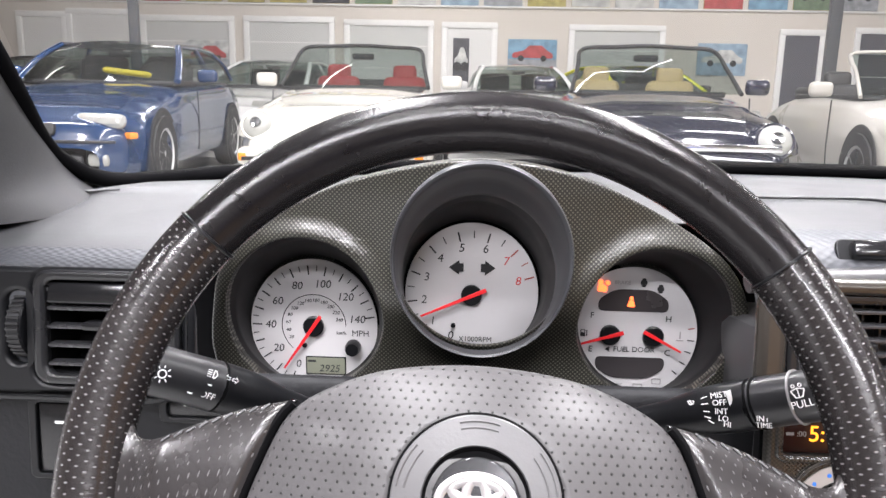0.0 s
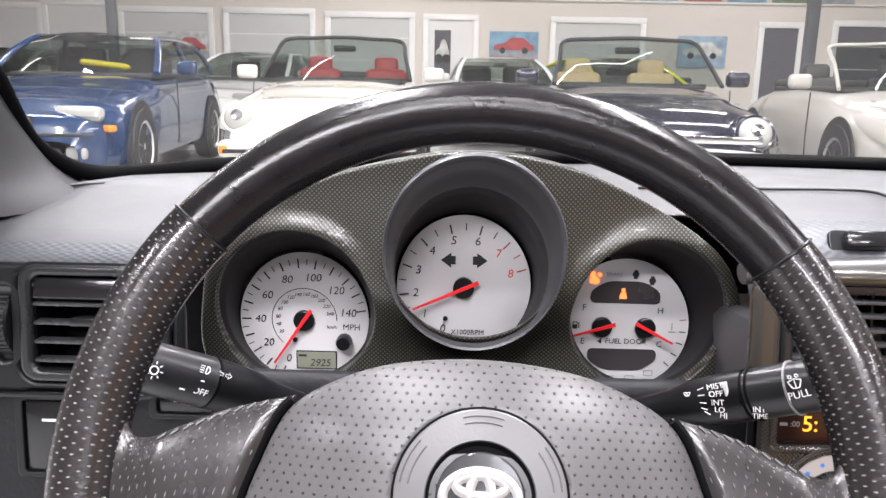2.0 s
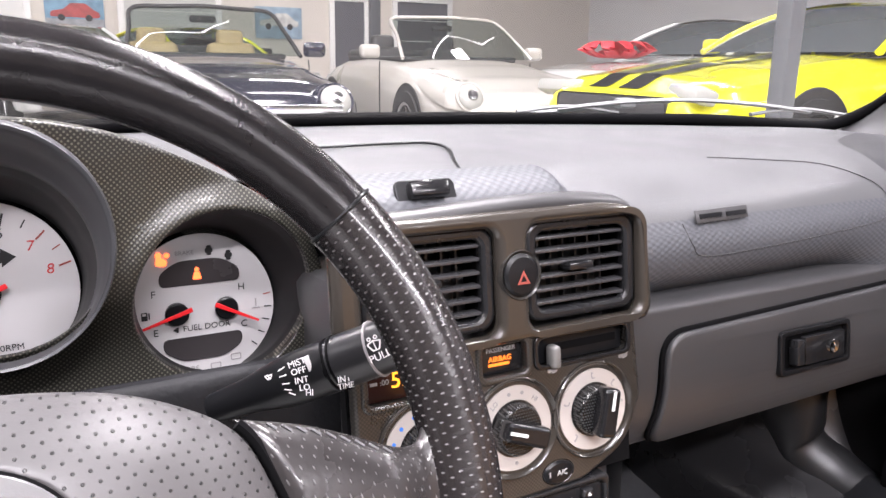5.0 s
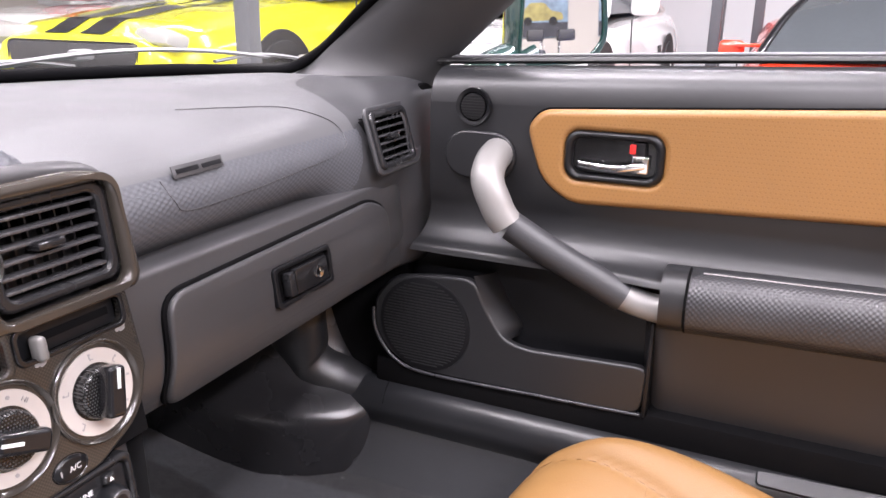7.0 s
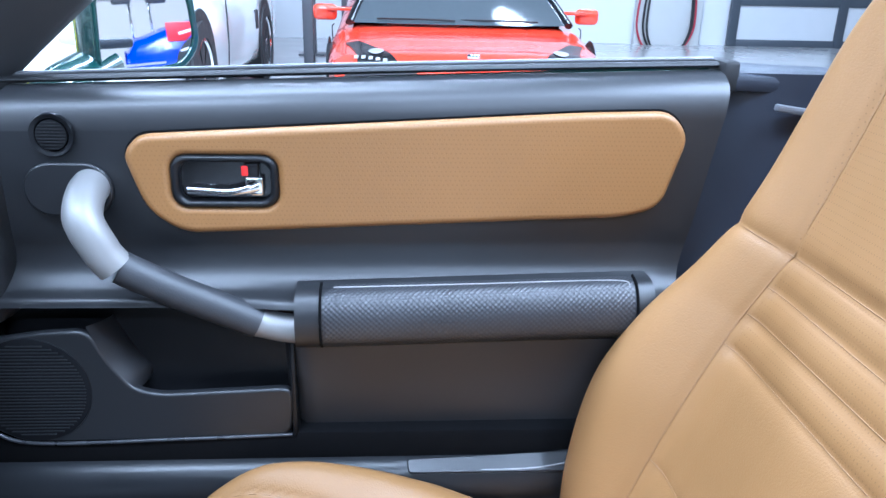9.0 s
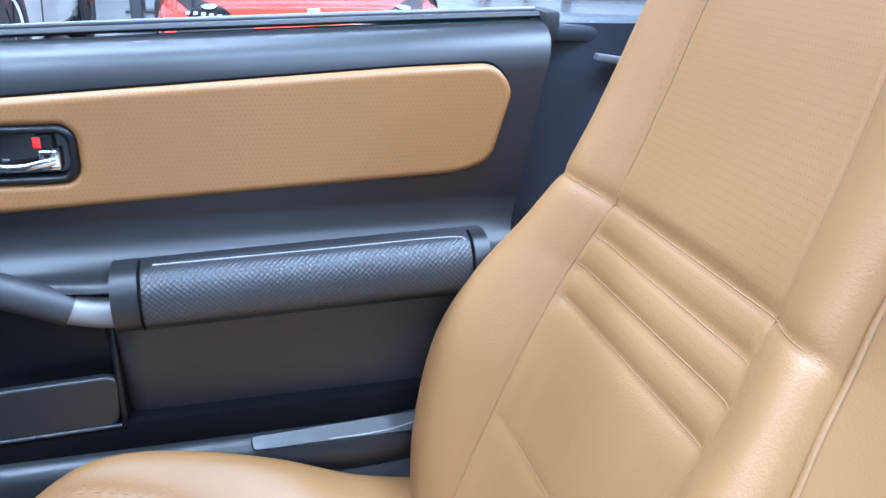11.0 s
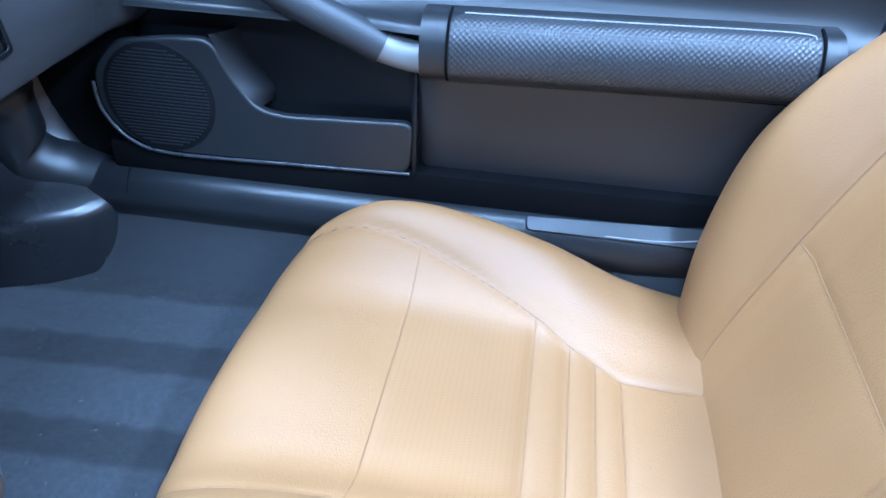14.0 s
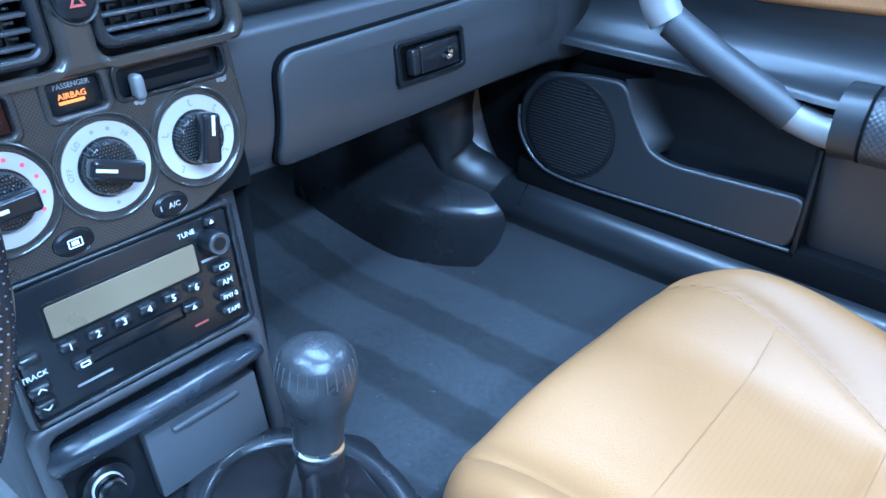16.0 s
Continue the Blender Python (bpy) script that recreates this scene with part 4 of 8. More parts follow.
def rim(a0, a1, n, grow=0.0):
    def fn(u, v):
        a = radians(a0 + (a1 - a0) * u)
        b = 2 * math.pi * v
        r = R + (RR + grow) * math.cos(b)
        return WM @ Vector((r * math.cos(a), r * math.sin(a), (RR * 0.98 + grow) * math.sin(b)))

    return grid(fn, n, 20, wrap_v=True, lu=radians(abs(a1 - a0)) * R, lv=0.1036)


SEAM0, SEAM1 = 38.5, 141.5
obj("rim_top", rim(SEAM0, SEAM1, 70), LEATHER, wheel, "smooth glossy black leather upper rim")
obj("grip", rim(SEAM1, 215, 50, 0.0006), PERF_RIM, wheel, "perforated black leather grip")
obj("grip", rim(-35, SEAM0, 50, 0.0006), PERF_RIM, wheel, "perforated black leather grip")
obj("rim_bottom", rim(215, 325, 60), LEATHER, wheel)
for a in (SEAM0, SEAM1):
    ring_pts = [WM @ Vector(((R + (RR + 0.0004) * math.cos(b)) * math.cos(radians(a)), (R + (RR + 0.0004) * math.cos(b)) * math.sin(radians(a)), (RR + 0.0004) * math.sin(b))) for b in [2 * math.pi * k / 14 for k in range(14)]]
    obj("rim_seam", sweep(ring_pts, 0.0009, n=6, up=(0.3, 0.5, 0.8), closed=True, steps=40), BLACKP, wheel)


def spoke(sgn):
    """A broad leather spoke that widens into the rim."""

    def fn(u, v):
        x = 0.082 + 0.088 * u
        b = 2 * math.pi * v
        te = lerp_smoothly([(0.07, 0.036), (0.086, 0.0318), (0.107, 0.0255), (0.127, 0.0168), (0.139, 0.0118), (0.147, 0.0110), (0.152, 0.0135), (0.1565, 0.022), (0.161, 0.034), (0.17, 0.046)], x)
        be = lerp_smoothly([(0.07, -0.050), (0.12, -0.042), (0.148, -0.046), (0.16, -0.060), (0.171, -0.085)], x)
        z = 0.008 - 0.008 * u
        e = 0.75
        c, q = math.cos(b), math.sin(b)
        y = (te + be) / 2 + (te - be) / 2 * math.copysign(abs(c) ** e, c)
        inner = lerp_smoothly([(-0.06, 0.1055), (-0.02, 0.1015), (0.005, 0.0945), (0.0265, 0.0850), (0.034, 0.0800)], y)
        x = inner + (0.170 - inner) * u
        edge = 1 - 0.35 * (1 - ease(u / 0.05))
        return WM @ Vector((sgn * x, y, z + edge * (0.0115 - 0.0070 * ease((x - 0.136) / 0.018)) * math.copysign(abs(q) ** e, q)))

    return grid(fn, 36, 32, wrap_v=True, lu=0.10, lv=0.16)


obj("spoke", spoke(1), PERF_SPOKE, wheel, "perforated leather spoke")
obj("spoke", spoke(-1), PERF_SPOKE, wheel, "perforated leather spoke")
for s in (-1, 1):
    for k in range(9):
        x = 0.092 + 0.0052 * k
        y = lerp_smoothly([(0.086, 0.0318), (0.107, 0.0255), (0.127, 0.0168), (0.139, 0.0118)], x) - 0.0015
        obj("stitch", sweep([WM @ Vector((s * (x - 0.0016), y + 0.0012, 0.0175)), WM @ Vector((s * (x + 0.0014), y - 0.0014, 0.0185))], 0.0007, n=5), STITCHG, wheel)
obj("lower_spoke", sweep([WM @ Vector((0, -0.05, 0.0)), WM @ Vector((0, -0.11, -0.01)), WM @ Vector((0, -0.168, -0.004))], 0.012, 0.028, up=(0, 0.4, 0.9)), LEATHER, wheel)


PADLINE = [(0, 0.0535), (0.04, 0.0495), (0.068, 0.0390), (0.084, 0.0265), (0.0935, 0.005), (0.1005, -0.02), (0.104, -0.05), (0.09, -0.078), (0.05, -0.088), (0, -0.09)]
PADLINE = smooth_line([(a, b, 0) for a, b in PADLINE + [(-a, b) for a, b in PADLINE[-2:0:-1]]], 192, True)


def pad_edge(a):
    """Outline of the airbag cover in the wheel's plane."""
    return PADLINE[int(a / (2 * math.pi) * 192 + 0.5) % 192]


def pad_fn(u, v):
    p = pad_edge(2 * math.pi * u)
    t = 1 - 0.25 * v if v < 0.1 else 0.975 * (1 - (v - 0.1) / 0.9)
    h = 0.017 + 0.029 * (1 - min(t / 0.975, 1) ** 2.2) ** 0.75
    if v < 0.1:
        h = lerp_table([(0, -0.012), (0.08, 0.0135), (0.1, 0.017)], v)
    dish = 0.0
    q = (Vector((p.x * t, p.y * t + 0.002, 0))).length
    if q < 0.0345:
        dish = 0.0022 * ease((0.0343 - q) / 0.0012)
    return WM @ Vector((p.x * t, p.y * t - 0.001 * v, h - dish))


me = grid(pad_fn, 96, 60, wrap_u=True)
uvl = me.uv_layers[0]
inv = WM.inverted()
for lp in me.loops:
    q = inv @ me.vertices[lp.vertex_index].co
    uvl.data[lp.index].uv = (q.x, q.y)
obj("airbag_cover", me, PERF_PAD, wheel, "perforated grey-black leather airbag cover")
obj("hub_back", revolve([(0.040, -0.06), (0.044, -0.02), (0.042, 0.004), (0, 0.004)], WM, 40), BLACKP, wheel)
EM = WM @ pose(0.0, -0.002, 0.0440) @ Matrix.Scale(0.815, 4)
obj("cap_gap", ring([(0.0402, -0.004), (0.0416, -0.002), (0.0416, 0.0004), (0.0402, 0.0006)], EM, 72), VOID, wheel)
obj("hub_cap", revolve([(0.0408, -0.004), (0.0408, 0.0002), (0.0398, 0.0012), (0.0262, 0.0022), (0.0255, 0.0012), (0.0252, -0.003)], EM, 72), CAPGREY, wheel, "satin grey hub cap")
obj("emblem_well", revolve([(0.0256, 0.0014), (0.0235, -0.002), (0.0, -0.002)], EM, 60), VOID, wheel)
obj("emblem_disc", revolve([(0.0210, -0.002), (0.0208, 0.0012), (0.0200, 0.0020), (0, 0.0026)], EM, 56), EMBLEMBACK, wheel, "dark chrome emblem disc")
for s in (-1, 1):
    gap_line = [WM @ Vector((p.x * 1.012, p.y * 1.012, 0.0130)) for p in PADLINE if p.x * s > 0.078 and -0.07 < p.y < 0.031]
    obj("cover_gap", sweep(gap_line[::3], 0.0030, 0.0022, n=8, up=(0, -0.9, 0.42), steps=80), VOID, wheel)


def oval(rx, ry, cx, cy, r):
    return sweep([EM @ Vector((cx + rx * math.cos(2 * math.pi * k / 24), cy + ry * math.sin(2 * math.pi * k / 24), 0.0026)) for k in range(24)], 0.0006, r, n=8, up=(0, -0.9, 0.42), closed=True, steps=60)


for rx, ry, cx, cy in ((0.0175, 0.0120, 0, 0), (0.0052, 0.0112, 0, 0), (0.0115, 0.0046, 0, 0.0055)):
    obj("emblem_oval", oval(rx, ry, cx, cy, 0.0019), EMBLEMS, wheel, "bright silver oval")
for s in (-1, 1):
    for a0, a1 in ((8, 40), (-50, -15)):
        for rr in (0.0345, 0.0385):
            pts = [EM @ Vector((s * rr * math.cos(radians(a)), rr * math.sin(radians(a)), 0.0016)) for a in range(a0, a1 + 1, 4)]
            obj("cover_rib", sweep(pts, 0.0005, 0.0006, n=6, up=(0, -0.9, 0.42), steps=16), CAPGREY, wheel)
for rr in (0.0345, 0.0375):
    pts = [EM @ Vector((rr * math.cos(radians(a)), rr * math.sin(radians(a)), 0.0016)) for a in range(75, 106, 3)]
    obj("cover_rib", sweep(pts, 0.0005, 0.0006, n=6, up=(0, -0.9, 0.42), steps=16), CAPGREY, wheel)

# column and stalks
obj_col = obj("steering_column", box((0.13, 0.25, 0.11), pose(0.0085, 0.44, 0.742, -22, 0, 0), 0.03, 3), BLACKP)
tagged(obj_col, "black plastic steering column shroud behind the wheel", "column shroud")


def stalk(name, label, root, tip, thick_at):
    """A lever that swells from a slim root to a fat turning end."""
    st = thing(name, label, "control stalk", root)
    root, tip = Vector(root), Vector(tip)
    r = lambda s: lerp_smoothly([(0, 0.0085), (0.3, 0.0105), (0.6, 0.0145), (1, thick_at)], s)
    obj("lever", sweep([root, root.lerp(tip, 0.2), root.lerp(tip, 0.4), root.lerp(tip, 0.56)], r, lambda s: r(s) * 0.92, n=24, steps=30), BLACKP, st)
    obj("joint_groove", sweep([root.lerp(tip, 0.555), root.lerp(tip, 0.58)], thick_at - 0.0012, n=24), VOID, st)
    obj("lever_end", sweep([root.lerp(tip, 0.575), root.lerp(tip, 0.60), root.lerp(tip, 0.80), root.lerp(tip, 0.97), tip], lambda s: thick_at - 0.0012 * s - 0.005 * ease((s - 0.9) * 10), lambda s: (thick_at - 0.0012 * s - 0.005 * ease((s - 0.9) * 10)) * 0.94, n=24, steps=36), STALKM, st)
    return st


STALKM = mat("satin_black_stalk", (0.020, 0.020, 0.022), 0.30, var=0.1, bump=0.1)
LR, LTIP, WR, WTIP = (-0.104, 0.464, 0.795), (-0.187, 0.395, 0.850), (0.115, 0.468, 0.7945), (0.215, 0.382, 0.857)
sl = stalk("light_stalk", "black light and indicator stalk with white symbols", LR, LTIP, 0.0158)
sr = stalk("wiper_stalk", "black wiper stalk with white lettering and ring", WR, WTIP, 0.0152)


def facing(root, tip, at, roll=0.0):
    """A matrix at a point, its x along the lever and its z towards the driver."""
    d = (Vector(tip) - Vector(root)).normalized()
    if d.x < 0:
        d = -d
    n = Vector((0, -0.90, 0.44))
    d = Vector((1, 0, d.z / d.x * roll)).normalized()
    n = (n - d * n.dot(d)).normalized()
    m = Matrix((d, n.cross(d), n)).transposed().to_4x4()
    m.translation = Vector(at) + n * (0.0042 if at[0] < 0 else 0.0066)
    return m


LM = lambda at: facing(LR, LTIP, at, 0.45)
RMX = lambda at, roll=0.45: facing(WR, WTIP, at, roll)
obj("lettering", lettering("OFF", 0.0052, LM((-0.1500, 0.4100, 0.8260)), shear=0.1), WHITEINK, sl)
sun_m = LM((-0.1690, 0.3940, 0.8450))
sun = [panel(circle(0.0026, n=18), (circle(0.0019, n=18)[::-1],), 0.0003, 0.0, sun_m)] + [box((0.0016, 0.0006, 0.0003), sun_m @ pose(0.0042 * math.cos(k * 0.785), 0.0042 * math.sin(k * 0.785), 0, 0, 0, k * 45)) for k in range(8)]
obj("light_symbol", join(*sun), WHITEINK, sl)
beam_m = LM((-0.1470, 0.4140, 0.8380))
obj("beam_symbol", join(panel(rounded([(0.0, -0.0024), (0.0016, -0.0024), (0.0030, 0), (0.0016, 0.0024), (0.0, 0.0024)], 0.0008), (rounded([(0.0006, -0.0017), (0.0014, -0.0017), (0.0023, 0), (0.0014, 0.0017), (0.0006, 0.0017)], 0.0005)[::-1],), 0.0003, 0, beam_m), *[box((0.0026, 0.0005, 0.0003), beam_m @ pose(-0.0022, q, 0)) for q in (-0.0019, -0.0006, 0.0006, 0.0019)]), WHITEINK, sl)
for s in (-1, 1):
    obj("arrow_symbol", panel([(s * 0.0006, -0.0009), (s * 0.0026, -0.0009), (s * 0.0026, -0.0021), (s * 0.0046, 0), (s * 0.0026, 0.0021), (s * 0.0026, 0.0009), (s * 0.0006, 0.0009)][::s], ([(s * 0.0010, -0.0005), (s * 0.0029, -0.0005), (s * 0.0029, -0.0012), (s * 0.0039, 0), (s * 0.0029, 0.0012), (s * 0.0029, 0.0005), (s * 0.0010, 0.0005)][::-s],), 0.0003, 0, LM((-0.1390, 0.4220, 0.8320))), WHITEINK, sl)
for at in ((-0.1490, 0.4120, 0.8320), (-0.1580, 0.4040, 0.8300)):
    obj("mark", box((0.0030, 0.0009, 0.0003), LM(at)), WHITEINK, sl)
obj("lettering", lettering("PULL", 0.0056, RMX((0.1840, 0.3910, 0.8420))), WHITEINK, sr)
wip = RMX((0.1810, 0.3910, 0.8480))
obj("wiper_symbol", join(panel(rounded([(-0.0040, 0.0020), (-0.0020, -0.0024), (0.0020, -0.0024), (0.0040, 0.0020), (0, 0.0032)], 0.0006), (rounded([(-0.0032, 0.0016), (-0.0015, -0.0018), (0.0015, -0.0018), (0.0032, 0.0016), (0, 0.0026)], 0.0005)[::-1],), 0.0003, 0, wip), box((0.0005, 0.005, 0.0003), wip), panel(circle(0.0011, -0.0018, 0.0042, 12), (circle(0.0006, -0.0018, 0.0042, 12)[::-1],), 0.0003, 0, wip), panel(circle(0.0011, 0.0018, 0.0042, 12), (circle(0.0006, 0.0018, 0.0042, 12)[::-1],), 0.0003, 0, wip)), WHITEINK, sr)
for k, (words, at) in enumerate((("MIST", (0.1500, 0.4240, 0.8320)), ("OFF", (0.1500, 0.4220, 0.8280)), ("INT", (0.1510, 0.4210, 0.8230)), ("LO", (0.1520, 0.4200, 0.8190)), ("HI", (0.1540, 0.4190, 0.8160)))):
    lm_ = RMX(at, 0.30 - 0.14 * k)
    obj("lettering", lettering(words, 0.0047, lm_), WHITEINK, sr)
    obj("mark", box((0.0038, 0.0005, 0.0003), lm_ @ pose(-0.0088 - 0.0006 * (k > 2) * (k - 2), -0.0002, 0.0012, 0, 0, 12 - 8 * k)), WHITEINK, sr)
sm_ = RMX((0.1370, 0.4330, 0.8230), 0.2)
obj("wiper_symbol", join(panel(rounded([(-0.0022, 0.0010), (-0.0010, -0.0014), (0.0010, -0.0014), (0.0022, 0.0010)], 0.0004), (rounded([(-0.0016, 0.0006), (-0.0007, -0.0009), (0.0007, -0.0009), (0.0016, 0.0006)], 0.0003)[::-1],), 0.0003, 0, sm_), box((0.0005, 0.003, 0.0003), sm_ @ pose(0, 0, 0, 0, 0, 25))), WHITEINK, sr)
obj("lettering", lettering("INT", 0.0046, RMX((0.1700, 0.4080, 0.8250), 0.0)), WHITEINK, sr)
obj("lettering", lettering("TIME", 0.0043, RMX((0.1710, 0.4080, 0.8210), 0.0)), WHITEINK, sr)
obj("white_band", sweep([(0.1540, 0.4170, 0.8380), (0.1560, 0.4160, 0.8320), (0.1580, 0.4160, 0.8250), (0.1620, 0.4170, 0.8170)], 0.0008, lambda s: 0.0018 - 0.0014 * s, n=8, up=(0, -0.9, 0.4), steps=20), WHITEINK, sr, "white tapering band")
for t in (0.585, 0.74):
    obj("ring_groove", sweep([Vector(WR).lerp(Vector(WTIP), t), Vector(WR).lerp(Vector(WTIP), t + 0.008)], 0.0157, 0.0148, n=24), GREYINK if t > 0.7 else VOID, sr)

# ---- centre stack ----
SC = (0.3165, 0.4665, 0.7405)
SM = pose(*SC, 82, 0, 0)
stack = thing("centre_stack", "brown-black carbon effect centre stack with vents, dials and radio", "centre console", (0.322, 0.5, 0.47))
VP = SM @ pose(0, -0.0055, 0)
obj("vent_panel", panel(rounded([(-0.128, 0.066), (0.122, 0.066), (0.128, 0.075), (0.124, 0.150), (0.090, 0.158), (-0.10, 0.158), (-0.128, 0.150)], 0.02), (rrect(0.100, 0.074, 0.010, 0.066, 0.110), rrect(0.100, 0.074, 0.010, -0.059, 0.110)), 0.014, 0.006, VP, 4), SATINBROWN, stack)
obj("vent_panel_brow", sweep([VP @ Vector((-0.13, 0.152, -0.006)), VP @ Vector((0.0, 0.160, -0.004)), VP @ Vector((0.085, 0.158, -0.006)), VP @ Vector((0.125, 0.142, -0.012)), VP @ Vector((0.129, 0.09, -0.012))], 0.007, 0.010, steps=40), DASH_LOW, stack)
lobes = [(-0.118, 0.064), (0.112, 0.064), (0.116, 0.0)]
lobes += [(0.069 + 0.044 * math.cos(radians(a)), 0.002 + 0.046 * math.sin(radians(a))) for a in range(-10, -80, -10)]
lobes += [(0.060, -0.052), (0.0, -0.054), (-0.10, -0.054), (-0.118, -0.03)]
obj("climate_panel", panel(rounded(lobes, 0.006), (rrect(0.036, 0.022, 0.004, -0.006, 0.050), rrect(0.084, 0.022, 0.006, 0.062, 0.050), rrect(0.060, 0.024, 0.004, -0.078, 0.048)), 0.010, 0.003, SM), BROWNC, stack)
obj("panel_backing", box((0.232, 0.115, 0.01), SM @ pose(-0.003, 0.005, -0.006)), VOID, stack)
obj("stack_body", box((0.222, 0.16, 0.36), pose(0.316, 0.556, 0.66, -8, 0, 0), 0.01), DASH_LOW, stack)
obj("side_cheek", grid(lambda u, v: (0.434 - 0.012 * v + 0.006 * math.sin(3.14 * u), 0.475 + 0.13 * u - 0.02 * v, 0.815 - 0.36 * v), 8, 12), DASH_LOW, stack)

hz = thing("hazard_switch", "oval brown-black hazard switch with red triangle", "switch", tuple(SM @ Vector((0.004, 0.113, 0.01))))
HM = VP @ pose(0.0075, 0.1135, 0.012)
obj("button", revolve([(0.0125, 0), (0.0125, 0.003), (0.0105, 0.005), (0, 0.0058)], HM @ Matrix.Diagonal((1.12, 1.2, 1, 1)), 36), BLACKP, hz)
obj("bezel", ring([(0.0128, 0.0), (0.0150, 0.0), (0.0142, 0.0035), (0.0128, 0.002)], HM @ Matrix.Diagonal((1.12, 1.19, 1, 1)), 36), BROWNC, hz)
obj("triangle", panel([(-0.0052, -0.006), (0.0052, -0.006), (0, 0.0035)], ([(-0.0028, -0.0044), (0, 0.0006), (0.0028, -0.0044)],), 0.0005, 0.0, HM @ pose(0, 0, 0.0055)), REDMARK, hz)


def climate_dial(a, knob_turn, dots, label):
    d = thing("climate_dial", label, "climate dial", tuple(SM @ Vector((a, 0, 0.01))), "climate dials")
    m = SM @ pose(a, 0, 0.008)
    obj("dial_recess", ring([(0.0300, 0.0), (0.0368, 0.0), (0.0366, 0.0042), (0.0356, 0.0050), (0.0342, 0.0042), (0.0322, 0.0012), (0.0300, 0.0008)], m, 56), SATINBROWN, d, "dished brown-black surround")
    obj("scale_ring", ring([(0.0198, 0.0), (0.0308, 0.0), (0.0305, 0.0030), (0.0203, 0.0030)], m, 56), RINGGREY, d, "pale grey scale ring")
    obj("well", revolve([(0.0205, 0.0032), (0.0198, 0.0005), (0, 0.0005)], m, 40), BLACKP, d)
    k = m @ pose(0, 0, 0.001, 0, 0, knob_turn)
    obj("knob", revolve([(0.0190, 0), (0.0183, 0.008), (0.0165, 0.0105), (0, 0.0105)], k, 40), KNOBTEX, d)
    bar = obj("knob_grip", panel(rounded([(-0.0075, -0.0165), (0.0075, -0.0165), (0.0070, 0.0195), (-0.0070, 0.0195)], 0.004), (), 0.013, 0.003, k @ pose(0, 0, 0.010)), GLOSSB, d)
    obj("pointer", box((0.0022, 0.014, 0.0012), k @ pose(0, 0.011, 0.0232)), WHITEINK, bar, "white pointer line")
    for ang, col in dots:
        at = m @ pose(0, 0, 0.0031, 0, 0, ang - 90) @ pose(0, 0.0254, 0)
        if col == "figure":
            obj("airflow_mark", join(panel(circle(0.0009, -0.0006, 0.0018, 10), (), 0.0003, 0, at), box((0.0009, 0.0030, 0.0003), at @ pose(-0.0006, -0.0006, 0, 0, 0, 12)), box((0.0026, 0.0008, 0.0003), at @ pose(0.0008, -0.0020, 0))), GREYINK, d)
        else:
            obj("mark", panel(circle(0.0014, 0, 0, 12), (), 0.0003, 0, at), col, d)
    return d


KNOBTEX = pattern(mat("knurled_black_knob", (0.012, 0.012, 0.012), 0.25, var=0.1, bump=0.0), "dots", 0.0022, 0.3, (0.045, 0.045, 0.045), 0.5, 0.0003, coords="Object", axes=(0, 2))
climate_dial(0.069, -12, [(a, "figure") for a in (90, 42, 2, -38, 162, -132)], "airflow dial with pale scale ring and black knob")
fan = climate_dial(0.0, 70, [(100, GREYINK), (75, GREYINK), (-90, GREYINK)], "fan speed dial with pale scale ring and black knob")
FD = SM @ pose(0, 0, 0.0112)
obj("lettering", lettering("LO", 0.0052, FD @ pose(-0.0165, 0.0190, 0, 0, 0, 40)), GREYINK, fan)
obj("lettering", lettering("HI", 0.0052, FD @ pose(0.0170, 0.0185, 0, 0, 0, -40)), GREYINK, fan)
obj("lettering", lettering("OFF", 0.0055, FD @ pose(-0.0252, 0.002, 0, 0, 0, 85)), GREYINK, fan)
climate_dial(-0.069, 92, [(a, PINKMARK) for a in (70, 45, 20, -5, -30)] + [(a, BLUEMARK) for a in (110, 135, 160, 185)], "temperature dial with red and blue dots")
for a, words in ((0.036, "A/C"), (-0.036, "")):
    bt = thing("oval_button", "oval brown-black climate push button", "push button", tuple(SM @ Vector((a, -0.041, 0.01))), "climate buttons")
    bm_ = SM @ pose(a, -0.041, 0.0085)
    obj("cap", revolve([(0.0085, 0), (0.0085, 0.002), (0.0070, 0.0035), (0, 0.004)], bm_ @ Matrix.Diagonal((1.55, 1, 1, 1)), 32), BLACKP, bt)
    obj("bezel", ring([(0.0086, 0), (0.0100, 0), (0.0094, 0.002), (0.0086, 0.0012)], bm_ @ Matrix.Diagonal((1.5, 1, 1, 1)), 32), GLOSSB, bt)
    if words:
        obj("lettering", lettering(words, 0.0056, bm_ @ pose(0.002, 0, 0.0042)), PALEINK, bt)
        obj("indicator", box((0.0012, 0.004, 0.0004), bm_ @ pose(-0.0085, 0, 0.0035)), GREYINK, bt)
    else:
        obj("defrost_symbol", panel(rrect(0.010, 0.0064, 0.001), (rrect(0.0082, 0.0046, 0.0006),), 0.0003, 0, bm_ @ pose(0, 0, 0.0041)), WHITEINK, bt)
        obj("defrost_symbol", box((0.005, 0.003, 0.0003), bm_ @ pose(0, 0, 0.0041)), WHITEINK, bt)
for a, b in ((0.034, 0.0365), (0.099, 0.0365)):
    obj("airflow_symbol", join(panel(rrect(0.009, 0.003, 0.0012), (), 0.0004, 0, SM @ pose(a, b, 0.0102, 0, 0, 20)), panel(rrect(0.005, 0.006, 0.0012), (), 0.0004, 0, SM @ pose(a + 0.001, b, 0.0102, 0, 0, 20))), GREYINK, stack)
sld = thing("air_slider", "black slider slot with silver-tipped lever", "slider", tuple(SM @ Vector((0.062, 0.05, 0))))
